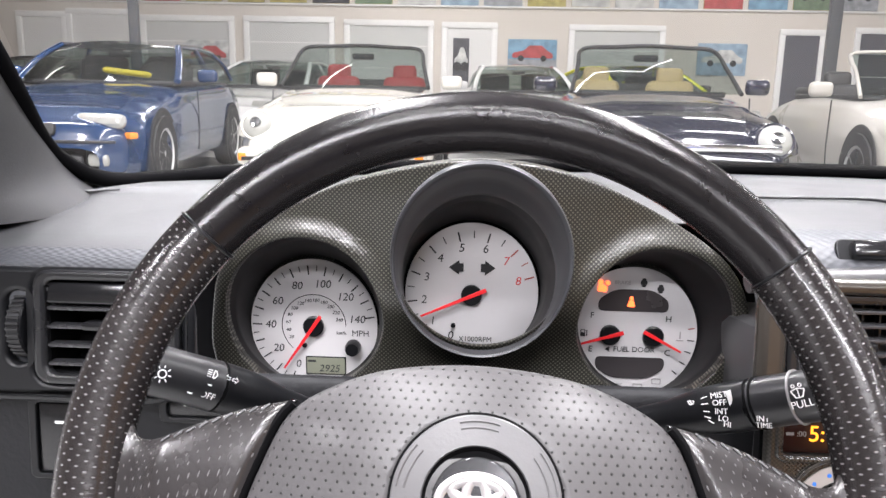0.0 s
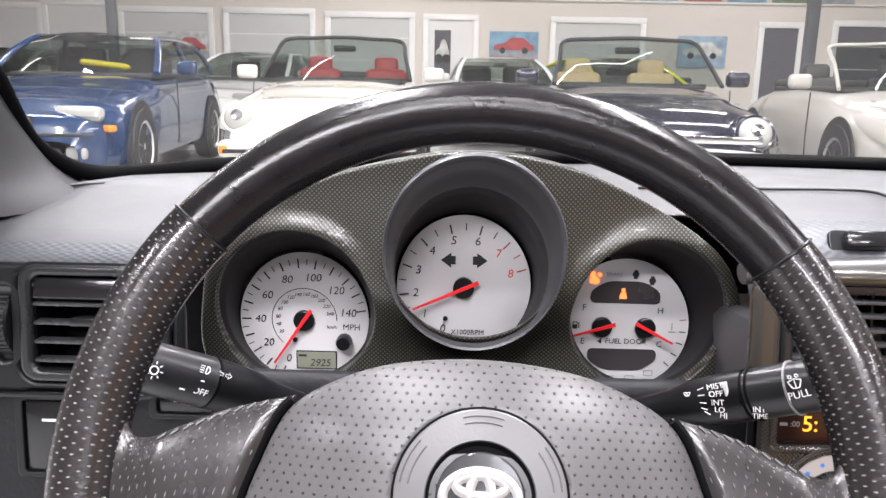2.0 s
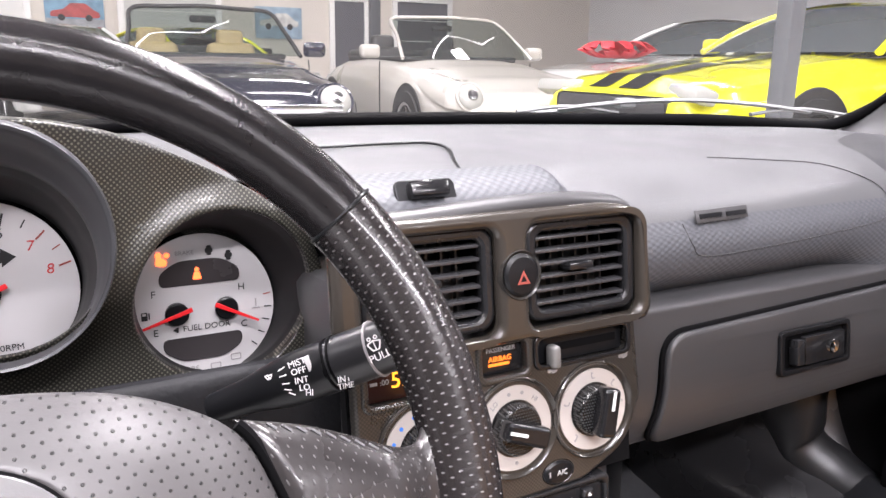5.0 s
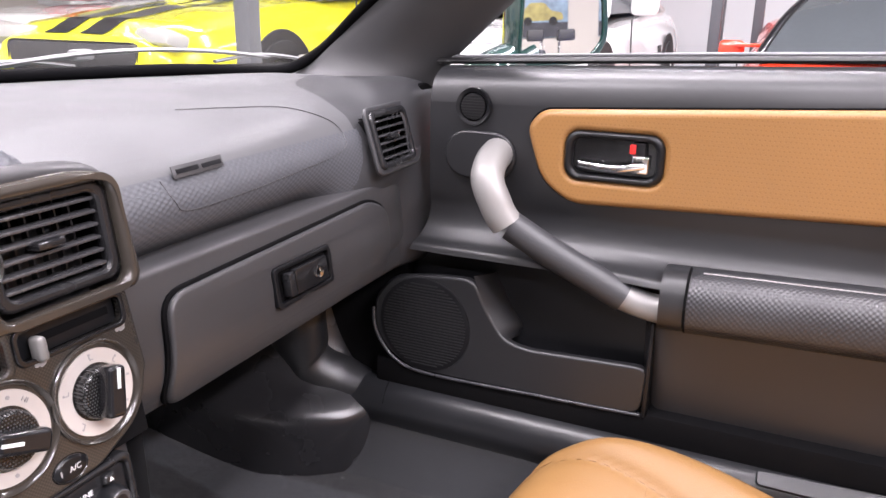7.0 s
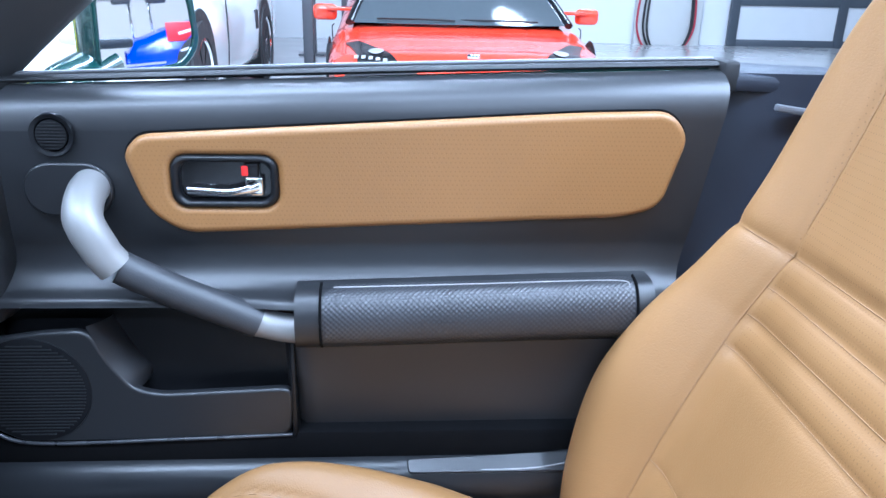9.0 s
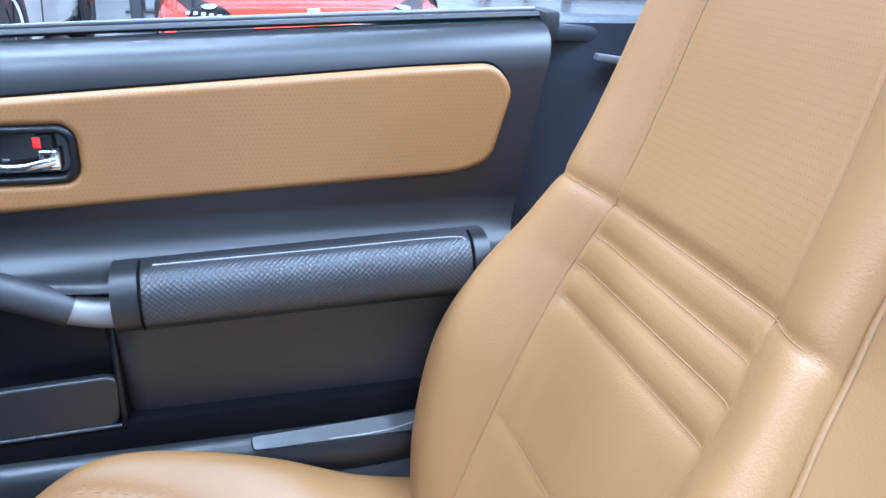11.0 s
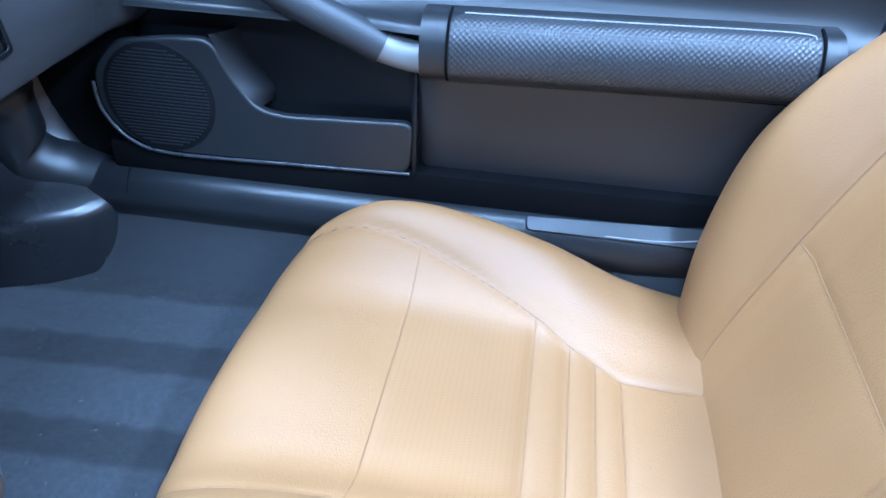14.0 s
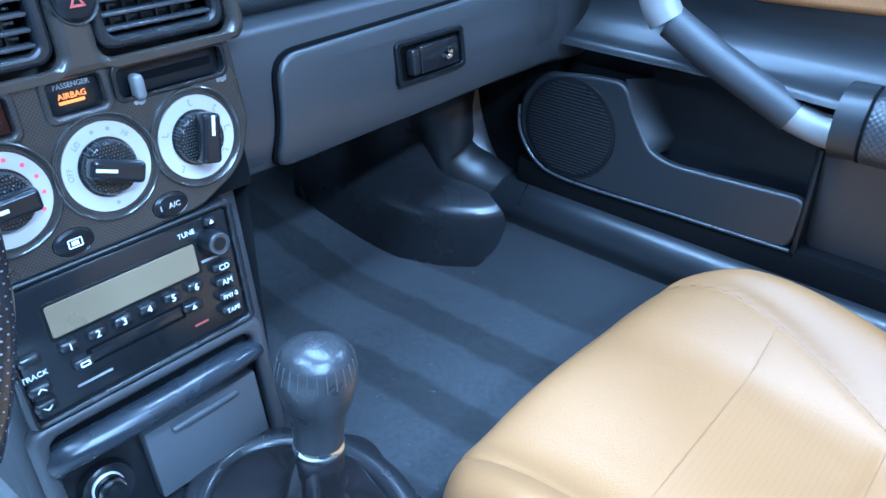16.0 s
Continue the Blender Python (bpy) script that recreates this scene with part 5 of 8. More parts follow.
obj("slot", box((0.082, 0.020, 0.004), SM @ pose(0.062, 0.05, 0.001)), BLACKP, sld)
obj("groove", box((0.062, 0.0055, 0.001), SM @ pose(0.066, 0.05, 0.0035)), VOID, sld)
obj("frame", panel(rrect(0.088, 0.026, 0.007, 0.062, 0.05), (rrect(0.081, 0.019, 0.005, 0.062, 0.05),), 0.003, 0.001, SM @ pose(0, 0, 0.009)), GLOSSB, sld)
obj("lever", box((0.0070, 0.017, 0.012), SM @ pose(0.034, 0.046, 0.012), 0.003, 3), HANDLESILVER, sld, "silver slider lever")
pl = thing("airbag_lamp", "small dark window with lit orange airbag lamp", "indicator lamp", tuple(SM @ Vector((-0.006, 0.05, 0))))
obj("window", box((0.035, 0.021, 0.003), SM @ pose(-0.006, 0.050, 0.004), 0.001), GLOSSB, pl)
obj("lettering", lettering("PASSENGER", 0.0046, SM @ pose(-0.006, 0.0565, 0.0057)), GREYINK, pl)
obj("lit_lettering", lettering("AIRBAG", 0.0054, SM @ pose(-0.007, 0.0500, 0.0057), depth=0.0005), ORANGE, pl, "lit orange lettering")
obj("lit_bar", box((0.017, 0.0020, 0.0004), SM @ pose(-0.008, 0.0462, 0.0056)), ORANGE, pl)
ck = thing("clock", "small clock with amber digits behind smoked window", "clock", tuple(SM @ Vector((-0.078, 0.048, 0))))
obj("window", box((0.059, 0.023, 0.003), SM @ pose(-0.078, 0.048, 0.004), 0.001), SMOKED, ck)
obj("digits", lettering("5:", 0.0150, SM @ pose(-0.0848, 0.049, 0.0057), depth=0.0004), AMBER, ck, "lit amber digits")
obj("mark", join(box((0.005, 0.002, 0.0004), SM @ pose(-0.102, 0.049, 0.0057)), lettering(":00", 0.0052, SM @ pose(-0.0945, 0.049, 0.0057))), GREYINK, ck)
for b, w in ((0.0535, "H"), (0.0435, "M")):
    obj("lettering", lettering(w, 0.0048, SM @ pose(-0.0615, b, 0.0057)), WHITEINK, ck)
    obj("clock_button", box((0.004, 0.005, 0.003), SM @ pose(-0.055, b, 0.006), 0.001), BLACKP, ck)

for w, h, a, b in ((0.040, 0.026, -0.006, 0.050), (0.064, 0.028, -0.078, 0.048)):
    obj("window_rim", panel(rrect(w + 0.006, h + 0.006, 0.007, a, b), (rrect(w - 0.004, h - 0.004, 0.004, a, b),), 0.0045, 0.002, SM @ pose(0, 0, 0.0075), 3), BROWNC, stack)

# ---- radio ----
radio = thing("car_radio", "black double-height car radio with beige display and buttons", "car radio", (0.318, 0.47, 0.58))
RD = pose(0.316, 0.4555, 0.630, 83, 0, 0)
obj("fascia", box((0.174, 0.098, 0.02), RD @ pose(-0.005, 0.002, -0.002), 0.004), GLOSSB, radio)
obj("surround", panel(rrect(0.186, 0.110, 0.007, -0.005, 0.002), (rrect(0.174, 0.098, 0.004, -0.005, 0.002),), 0.014, 0.003, RD @ pose(0, 0, -0.004)), VENTF, radio)
for k in range(3):
    obj("top_rib", box((0.174, 0.0022, 0.005), RD @ pose(-0.005, 0.0585 + 0.005 * k, -0.002 - 0.001 * k), 0.0008), BLACKP, radio)
obj("display_frame", panel(rrect(0.119, 0.028, 0.003), (), 0.0012, 0.0004, RD @ pose(-0.009, 0.021, 0.008)), BLACKP, radio)
obj("display", panel(rrect(0.114, 0.0240, 0.002), (), 0.0018, 0.0004, RD @ pose(-0.009, 0.021, 0.008)), RADIOLCD, radio, "blank beige display")
cap = box((0.0140, 0.0082, 0.008), Matrix(), 0.0028, 3)


def radio_button(a, b, words="", w=1.0, size=0.0068, turn=0):
    ob = obj("button", cap, VENTF, radio)
    ob.matrix_parent_inverse = Matrix.Translation(-radio.location) @ RD @ pose(a, b, 0.009) @ Matrix.Diagonal((w, 1, 1, 1))
    if words:
        t = obj("lettering", lettering(words, size, RD @ pose(a, b, 0.0134, 0, 0, turn)), WHITEINK, None)
        t.parent = radio
        t.matrix_parent_inverse = Matrix.Translation(-radio.location)


for k in range(6):
    radio_button(-0.0585 + 0.0198 * k, 0.0, str(k + 1), size=0.0078)
for k, words in enumerate(("CD", "AM", "FM1·2", "TAPE")):
    radio_button(0.067, 0.0060 - 0.0128 * k, words, 1.30, 0.0066 if k < 2 else 0.0054)
radio_button(-0.053, -0.0167, "", 1.1)
obj("band_symbol", panel(rrect(0.007, 0.004, 0.0008), (rrect(0.005, 0.002, 0.0004),), 0.0003, 0, RD @ pose(-0.053, -0.0167, 0.0134)), WHITEINK, radio)
radio_button(0.035, -0.0150, "▲", 1.2, 0.005)
radio_button(0.065, 0.0455, "▲", 0.75, 0.004)
for b, words in ((-0.021, "^"), (-0.0345, "v")):
    radio_button(-0.0848, b, "", 1.15)
    s = 1 if words == "^" else -1
    obj("chevron", panel([(-0.003, -s * 0.0012), (0, s * 0.0014), (0.003, -s * 0.0012), (0.003, -s * 0.0002), (0, s * 0.0024), (-0.003, -s * 0.0002)], (), 0.0003, 0, RD @ pose(-0.0848, b, 0.0134)), WHITEINK, radio)
radio_button(-0.0848, 0.002, "", 1.1)
obj("lettering", lettering("TRACK", 0.0056, RD @ pose(-0.0848, -0.0115, 0.0083)), WHITEINK, radio)
obj("lettering", lettering("TUNE", 0.0056, RD @ pose(0.045, 0.0415, 0.0083)), WHITEINK, radio)
obj("tune_knob", revolve([(0.0115, 0.0), (0.0105, 0.010), (0.0090, 0.013), (0, 0.0135)], RD @ pose(0.0633, 0.0295, 0.008), 30), BLACKP, radio)
obj("tune_knob_face", ring([(0.0075, 0.0), (0.0088, 0.0), (0.0080, 0.0008), (0.0076, 0.0006)], RD @ pose(0.0633, 0.0295, 0.0212), 30), DASH_LOW, radio)
obj("tape_slot", panel(rrect(0.078, 0.013, 0.002), (), 0.0006, 0.0002, RD @ pose(-0.010, -0.0160, 0.008)), VOID, radio)
obj("tape_flap", box((0.072, 0.009, 0.002), RD @ pose(-0.010, -0.0155, 0.0088), 0.0008), GLOSSB, radio)
for a, w in ((-0.048, 0.026), (0.040, 0.012)):
    obj("print_bar", box((w, 0.0018, 0.0003), RD @ pose(a, -0.0335, 0.0082)), REDMARK if a > 0 else GREYINK, radio)
obj("print_bar", box((0.016, 0.0022, 0.0003), RD @ pose(0.060, 0.0150, 0.0082)), GREYINK, radio)

# ---- tray and lighter below the radio ----
CUPLIP = mat("satin_black_cupholder_lip", (0.020, 0.022, 0.027), 0.26, var=0.08, bump=0.05)
TRAYLID = mat("matt_slate_tray_lid", (0.066, 0.067, 0.072), 0.5, var=0.06, bump=0.2)
tray = thing("ashtray_panel", "black lower console panel with grooved tray lid and lighter", "console panel", (0.316, 0.46, 0.46))
TD = pose(0.316, 0.442, 0.512, 80, 0, 0)
obj("bezel", panel(rrect(0.196, 0.134, 0.012, -0.006, 0.0), (rrect(0.172, 0.108, 0.010, -0.006, 0.002),), 0.014, 0.005, TD, 4), DASH_LOW, tray)
obj("back", box((0.186, 0.12, 0.006), TD @ pose(-0.006, 0, -0.002)), BLACKP, tray)
obj("cupholder_lip", sweep([TD @ Vector((-0.090, 0.034, 0.006)), TD @ Vector((-0.080, 0.0395, 0.013)), TD @ Vector((-0.045, 0.042, 0.019)), TD @ Vector((0.0, 0.043, 0.020)), TD @ Vector((0.045, 0.043, 0.018)), TD @ Vector((0.070, 0.041, 0.012)), TD @ Vector((0.078, 0.037, 0.006))], lambda k: 0.0120 - 0.0045 * k, 0.013, n=20, steps=40), CUPLIP, tray)
obj("tray_lid", box((0.104, 0.062, 0.012), TD @ pose(0.0225, -0.0115, 0.006), 0.002), TRAYLID, tray)
obj("tray_handle", box((0.062, 0.0055, 0.006), TD @ pose(0.0225, 0.0120, 0.014), 0.0024, 3), TRAYLID, tray)
lt = thing("cigarette_lighter", "chrome-ringed cigarette lighter socket", "lighter", tuple(TD @ Vector((-0.064, -0.010, 0.004))))
LD = TD @ pose(-0.064, -0.008, 0.002)
obj("socket_ring", ring([(0.0120, 0.0), (0.0220, 0.0), (0.0200, 0.006), (0.0120, 0.003)], LD, 36), BLACKP, lt)
obj("knob", revolve([(0.0115, 0.0), (0.0115, 0.012), (0.0105, 0.0135), (0.0085, 0.0135)], LD, 36), CHROME, lt, "chrome lighter knob")
obj("knob_face", revolve([(0.0088, 0.006), (0.0088, 0.018), (0.0078, 0.0195), (0, 0.0195)], LD, 30), BLACKP, lt)
obj("knob_stem", revolve([(0.0125, 0.003), (0.0125, 0.005), (0.0115, 0.006)], LD, 36), SILVER, lt)

# ---- tunnel, shifter ----
def tunnel_fn(u, v):
    y = 0.465 - 0.85 * v
    sec = [(0.452, 0.36), (0.446, 0.42), (0.436, 0.452), (0.418, 0.464), (0.32, 0.466), (0.222, 0.464), (0.204, 0.452), (0.194, 0.42), (0.188, 0.36)]
    p = smooth_line([(*q, 0) for q in sec], 32)[int(u * 32 + 0.5)]
    return (p.x, y, p.y)


tagged(obj("tunnel_console", grid(tunnel_fn, 32, 12), DOORP), "black plastic centre tunnel between the seats", "tunnel console", kind="structure")
shift = thing("gear_shifter", "black leather gear knob with gathered boot and bezel", "gear lever", (0.365, 0.325, 0.467))
obj("bezel", sweep([(0.350 + 0.074 * math.cos(a), 0.330 + 0.098 * math.sin(a), 0.468) for a in [2 * math.pi * k / 20 for k in range(20)]], 0.007, 0.012, closed=True, steps=80), VENTF, shift)
KB, KT = Vector((0.366, 0.325, 0.500)), Vector((0.3765, 0.328, 0.634))


def boot_fn(u, v):
    a = 2 * math.pi * u
    fold = 1 + 0.15 * math.sin(6 * a + 5.0 * v) * (1 - v) * (0.3 + v) * 2 + 0.05 * math.sin(13 * a + 9 * v) * v * (1 - v) * 3
    r = (0.062 * (1 - v) ** 6.5 + 0.0040 * (1 - v) + 0.0185) * fold
    return (0.354 + 0.016 * v + r * math.cos(a), 0.330 - 0.004 * v + r * 1.2 * (1 - 0.17 * v) * math.sin(a), 0.466 + 0.066 * v + 0.010 * math.sin(5 * a) * v * (1 - v))


obj("boot", grid(boot_fn, 84, 24, wrap_u=True), LEATHER, shift, "gathered black leather boot")
axis = (KT - KB).normalized()
KM = look(KB, KB - axis)
KM.translation = KB
obj("chrome_collar", revolve([(0.0185, 0.030), (0.0200, 0.034), (0.0200, 0.037), (0.0185, 0.040)], KM, 36), CHROME, shift, "thin chrome collar")
obj("boot_collar", revolve([(0.0175, 0.004), (0.0195, 0.014), (0.0190, 0.030), (0.017, 0.036)], KM, 36), LEATHER, shift)
obj("knob", revolve([(0.0190, 0.040), (0.0194, 0.055), (0.0212, 0.067), (0.0262, 0.081), (0.0294, 0.095), (0.0296, 0.106), (0.0272, 0.116), (0.0225, 0.1225), (0.015, 0.126), (0, 0.127)], KM, 44), KNOBL, shift, "stitched black leather knob")
for k in range(26):
    a = 2 * math.pi * k / 26
    obj("stitch", sweep([KM @ Vector((0.0297 * math.cos(a), 0.0297 * math.sin(a), 0.103)), KM @ Vector((0.0268 * math.cos(a), 0.0268 * math.sin(a), 0.117))], 0.0008, n=5), STITCHG, shift)
SHIFTTOP = KM @ pose(0, 0, 0.1267)
obj("shift_pattern", join(*[box((0.0008, 0.010, 0.0006), SHIFTTOP @ pose(q, 0, 0)) for q in (-0.006, 0, 0.006)], box((0.013, 0.0008, 0.0006), SHIFTTOP)), STITCHG, shift, "engraved shift pattern")

# ---- floor, sill and footwell ----
FLOOR = 0.372


def carpet_fn(u, v):
    x, y = 0.43 + 0.50 * u, 0.95 - 1.35 * v
    z = FLOOR + 0.25 * max(0, y - 0.66) ** 1.1 + 0.0015 * noise.noise(Vector((x * 40, y * 40, 0)))
    return (x, y, z)


tagged(obj("floor", grid(carpet_fn, 50, 110, lu=0.5, lv=1.35), CARPETSTRIPE), "charcoal footwell carpet with brushed stripes", "floor carpet", kind="structure")


def sill_fn(u, v):
    y = 0.60 - 1.0 * v
    sec = [(0.885, 0.440), (0.880, 0.452), (0.877, 0.470), (0.886, 0.492), (0.905, 0.503), (0.925, 0.500), (0.945, 0.485), (0.955, 0.44)]
    p = smooth_line([(*q, 0) for q in sec], 28)[int(u * 28 + 0.5)]
    return (p.x, y, p.y + 0.010 * ease((-0.10 - y) * 8))


sill = thing("door_sill", "black plastic door sill trim with scuff plate", "door sill", (0.90, 0.1, 0.37))
obj("sill_trim", grid(sill_fn, 28, 40), SILLM, sill)
obj("sill_riser", sweep([(0.912, 0.47, 0.474), (0.914, 0.54, 0.478), (0.912, 0.60, 0.488), (0.90, 0.645, 0.52), (0.875, 0.655, 0.59), (0.858, 0.64, 0.65), (0.85, 0.63, 0.70)], lambda s: 0.016 + 0.024 * ease(s * 2.2), lambda s: 0.018 + 0.037 * ease(s * 2.2), n=24, steps=70), DOORP, sill)
obj("seam_line", sweep([(0.878, 0.507, 0.478), (0.890, 0.507, 0.4965), (0.905, 0.507, 0.5048), (0.925, 0.507, 0.502)], 0.0008, n=5), VOID, sill)
obj("scuff_plate", panel(rounded([(-0.016, 0.006), (-0.014, -0.012), (0.20, -0.012), (0.215, 0.014), (0.10, 0.010)], 0.006), (), 0.004, 0.0015, pose(0.889, 0.012, 0.497, 38, 0, -90)), SILLM, sill)
obj("scuff_line", sweep([(0.882, 0.005, 0.494), (0.880, -0.06, 0.494), (0.880, -0.13, 0.496), (0.886, -0.19, 0.504)], 0.0009, n=6, steps=30), GREYINK, sill)
obj("carpet_edge", grid(lambda u, v: (0.884 - 0.035 * v * v, 0.56 - 0.92 * u, 0.462 - 0.092 * v**0.8), 40, 10), CARPET, sill)


KICKP = mat("satin_black_footwell_plastic", (0.015, 0.015, 0.0165), 0.27, var=0.08, scale=12, bump=0.2, fine=700)
KICK = smooth_line([(0.925, 0.525, 0), (0.90, 0.530, 0), (0.872, 0.540, 0), (0.845, 0.562, 0), (0.815, 0.605, 0), (0.795, 0.66, 0), (0.782, 0.74, 0), (0.775, 0.86, 0)], 40)


def kick_fn(u, v):
    """The wheel arch pushes into the footwell: an upright face, a soft lip and a slope that climbs under the dashboard."""
    p = KICK[int(u * 40 + 0.5)]
    line = [(0.0, 0.36), (-0.003, 0.40), (-0.006, 0.445), (-0.002, 0.466), (0.012, 0.482), (0.045, 0.508), (0.075, 0.555), (0.092, 0.62), (0.098, 0.72)]
    q = smooth_line([(0, *k) for k in line], 48)[int(v * 48 + 0.5)]
    swell = 0.010 * math.sin(3.14 * min(1, u * 1.4))
    return (p.x + 0.62 * q.y, p.y + 0.78 * q.y, q.z - swell * ease((q.z - 0.44) * 20))


tagged(obj("footwell_panel", grid(kick_fn, 40, 48), KICKP), "black moulded wheel-arch panel at the end of the footwell", "footwell panel", kind="structure")
# Closing sheets under the dashboard; the deep shade there is their black colour.
tagged(obj("wall_bulkhead", box((1.5, 0.02, 0.66), pose(XC, 0.99, 0.53)), VOID), "bulkhead under the dashboard, coloured black for the shade there", "bulkhead", kind="structure")
tagged(obj("wall_footwell_side", box((0.02, 0.62, 0.55), pose(0.93, 0.80, 0.58), 0.002), VOID), "footwell side wall, coloured black for its shade", "footwell wall", kind="structure")

# ---- passenger door ----
door = thing("passenger_door", "black roadster door panel with tan insert and silver grab handle", "car door", (0.95, 0.05, 0.50))
DP = pose(0.93, 0, 0, 90, 0, -90)


def dp(y, z):
    return (-y, z)


def rear_edge(z):
    return lerp_table([(0.53, -0.262), (0.68, -0.272), (0.77, -0.296), (0.942, -0.326), (0.97, -0.328)], z)


def upper_fn(u, v):
    sec = [(1.005, 0.952), (0.988, 0.958), (0.960, 0.955), (0.940, 0.942), (0.931, 0.920), (0.9300, 0.89), (0.9300, 0.82), (0.932, 0.785), (0.934, 0.765), (0.928, 0.742), (0.912, 0.727), (0.893, 0.720), (0.886, 0.712)]
    p = smooth_line([(*q, 0) for q in sec], 60)[int(v * 60 + 0.5)]
    front = 0.462 + 0.02 * ease((0.76 - p.y) * 12)
    y = front + (rear_edge(p.y) - front) * u
    rise = 0.028 * (u - 0.0) if p.y > 0.9 else 0.012 * u * ease((p.y - 0.7) * 6)
    sink = 0.030 * ease((y - 0.15) * 12) * ease((0.735 - p.y) * 40)
    return (p.x + sink * 0.3, y, p.y - 0.028 + rise + 0.018 * (1 if p.y < 0.9 else 0))


obj("upper_panel", grid(upper_fn, 40, 60), DOORP, door)
obj("belt_seal", sweep([(0.985, 0.475, 0.9345), (0.985, 0.15, 0.948), (0.985, -0.10, 0.957), (0.985, -0.325, 0.964)], 0.004, 0.010, steps=20), RUBBER, door, "black rubber belt seal")
obj("belt_seal", sweep([(0.996, 0.48, 0.939), (0.996, 0.15, 0.953), (0.996, -0.10, 0.962), (0.996, -0.325, 0.969)], 0.003, 0.003, steps=20), BELTGREY, door)
ins = rounded([dp(0.330, 0.868), dp(0.312, 0.889), dp(0.141, 0.899), dp(-0.160, 0.917), dp(-0.256, 0.920), dp(-0.279, 0.893), dp(-0.256, 0.812), dp(-0.216, 0.800), dp(0.006, 0.791), dp(0.273, 0.780), dp(0.310, 0.806)], 0.020, 6)
BZ = rrect(0.112, 0.056, 0.016, -0.2245, 0.8395)
insert = obj("tan_insert", panel(ins, (BZ,), 0.014, 0.0080, DP, 6), TANINSERT, door, "perforated tan leather insert")
obj("insert_gap", panel([(a * 1.0 + (0.0022 if a > 0 else -0.0022), b + (0.0018 if b > 0.85 else -0.0018)) for a, b in ins], (), 0.0025, 0.0005, DP), VOID, door)
grip_m = DP @ pose(-0.2245, 0.8395, 0)
pull = obj("handle_bezel", panel(rrect(0.114, 0.058, 0.017), (rrect(0.096, 0.042, 0.012),), 0.0165, 0.005, grip_m), BLACKP, door)
obj("handle_cup", box((0.100, 0.046, 0.002), grip_m @ pose(0, 0, 0.0032)), GLOSSB, pull)
obj("handle_lever", join(sweep([grip_m @ Vector((-0.040, -0.010, 0.010)), grip_m @ Vector((0.0, -0.012, 0.013)), grip_m @ Vector((0.020, -0.009, 0.014)), grip_m @ Vector((0.036, -0.006, 0.012))], 0.0050, 0.0045, n=14, steps=30), box((0.020, 0.021, 0.010), grip_m @ pose(0.031, -0.0055, 0.010), 0.003, 3)), CHROME, pull, "chrome door release lever")
obj("lock_button", box((0.017, 0.017, 0.009), grip_m @ pose(0.028, 0.012, 0.008), 0.003, 3), BLACKP, pull)
obj("red_tab", box((0.007, 0.011, 0.002), grip_m @ pose(0.0215, 0.012, 0.0125), 0.0008), RED, pull, "red lock marker")
TW = DP @ pose(-0.402, 0.886, 0)
tw = obj("tweeter", ring([(0.0165, 0.001), (0.0235, 0.001), (0.0225, 0.0055), (0.0180, 0.0040)], TW, 44), BLACKP, door, "round black tweeter")
obj("tweeter_grille", revolve([(0.0165, 0.002), (0.0160, 0.0045), (0.010, 0.0055), (0, 0.006)], TW, 40), BLACKP, tw)
for k in range(9):
    h = (k - 4) * 0.0034
    w = 2 * math.sqrt(max(0.0155**2 - h * h, 1e-6))
    obj("grille_rib", box((w, 0.0011, 0.001), TW @ pose(0, h, 0.0062)), RUBBER, tw)
obj("handle_cap", panel(rrect(0.094, 0.059, 0.0295, -0.392, 0.827), (), 0.006, 0.0025, DP), DOORP, door)
# grab handle: silver elbow, dark grip, silver end
GH = [(0.935, 0.368, 0.832), (0.905, 0.366, 0.828), (0.878, 0.362, 0.810), (0.872, 0.350, 0.785), (0.874, 0.334, 0.758), (0.880, 0.305, 0.738)]
line = smooth_line(GH, 40)
obj("handle_elbow", sweep([tuple(p) for p in line[:36:4]], 0.0200, 0.0190, n=20, up=(0.2, 0.9, 0.3), steps=50), HANDLESILVER, door, "satin silver handle elbow")
obj("handle_grip", sweep([(0.876, 0.330, 0.757), (0.883, 0.285, 0.730), (0.892, 0.235, 0.703), (0.898, 0.195, 0.682)], 0.0180, 0.0175, n=20, steps=36), GRIPTEX, door, "dark textured handle grip")
obj("handle_end", sweep([(0.8975, 0.199, 0.684), (0.900, 0.185, 0.679), (0.899, 0.165, 0.675), (0.895, 0.140, 0.675)], 0.0165, 0.0160, n=20, steps=24), HANDLESILVER, door, "satin silver handle end")


# armrest
def arm_fn(u, v):
    y = 0.152 - 0.400 * u
    sec = [(0.935, 0.722), (0.905, 0.724), (0.888, 0.720), (0.876, 0.706), (0.872, 0.688), (0.876, 0.668), (0.890, 0.655), (0.92, 0.650)]
    p = smooth_line([(*q, 0) for q in sec], 40)[int(v * 40 + 0.5)]
    return (p.x, y, p.y + 0.010 * u)


obj("armrest", grid(arm_fn, 20, 40), DOORP, door)


def armpad_fn(u, v):
    y = 0.122 - 0.348 * u
    e = 0.002 * min(1, 12 * min(u, 1 - u)) ** 0.5 * min(1, 10 * min(v, 1 - v)) ** 0.5
    sec = [(0.905, 0.7245), (0.888, 0.7205), (0.8755, 0.706), (0.8715, 0.688), (0.8755, 0.668), (0.889, 0.655)]
    p = smooth_line([(*q, 0) for q in sec], 40)[int(v * 40 + 0.5)]
    return (p.x - e * 0.9, y, p.y + 0.010 * u + e * 0.5)


obj("armrest_pad", grid(armpad_fn, 30, 40, lu=0.348, lv=0.095), ARMPAD, door, "dimpled grey armrest pad")
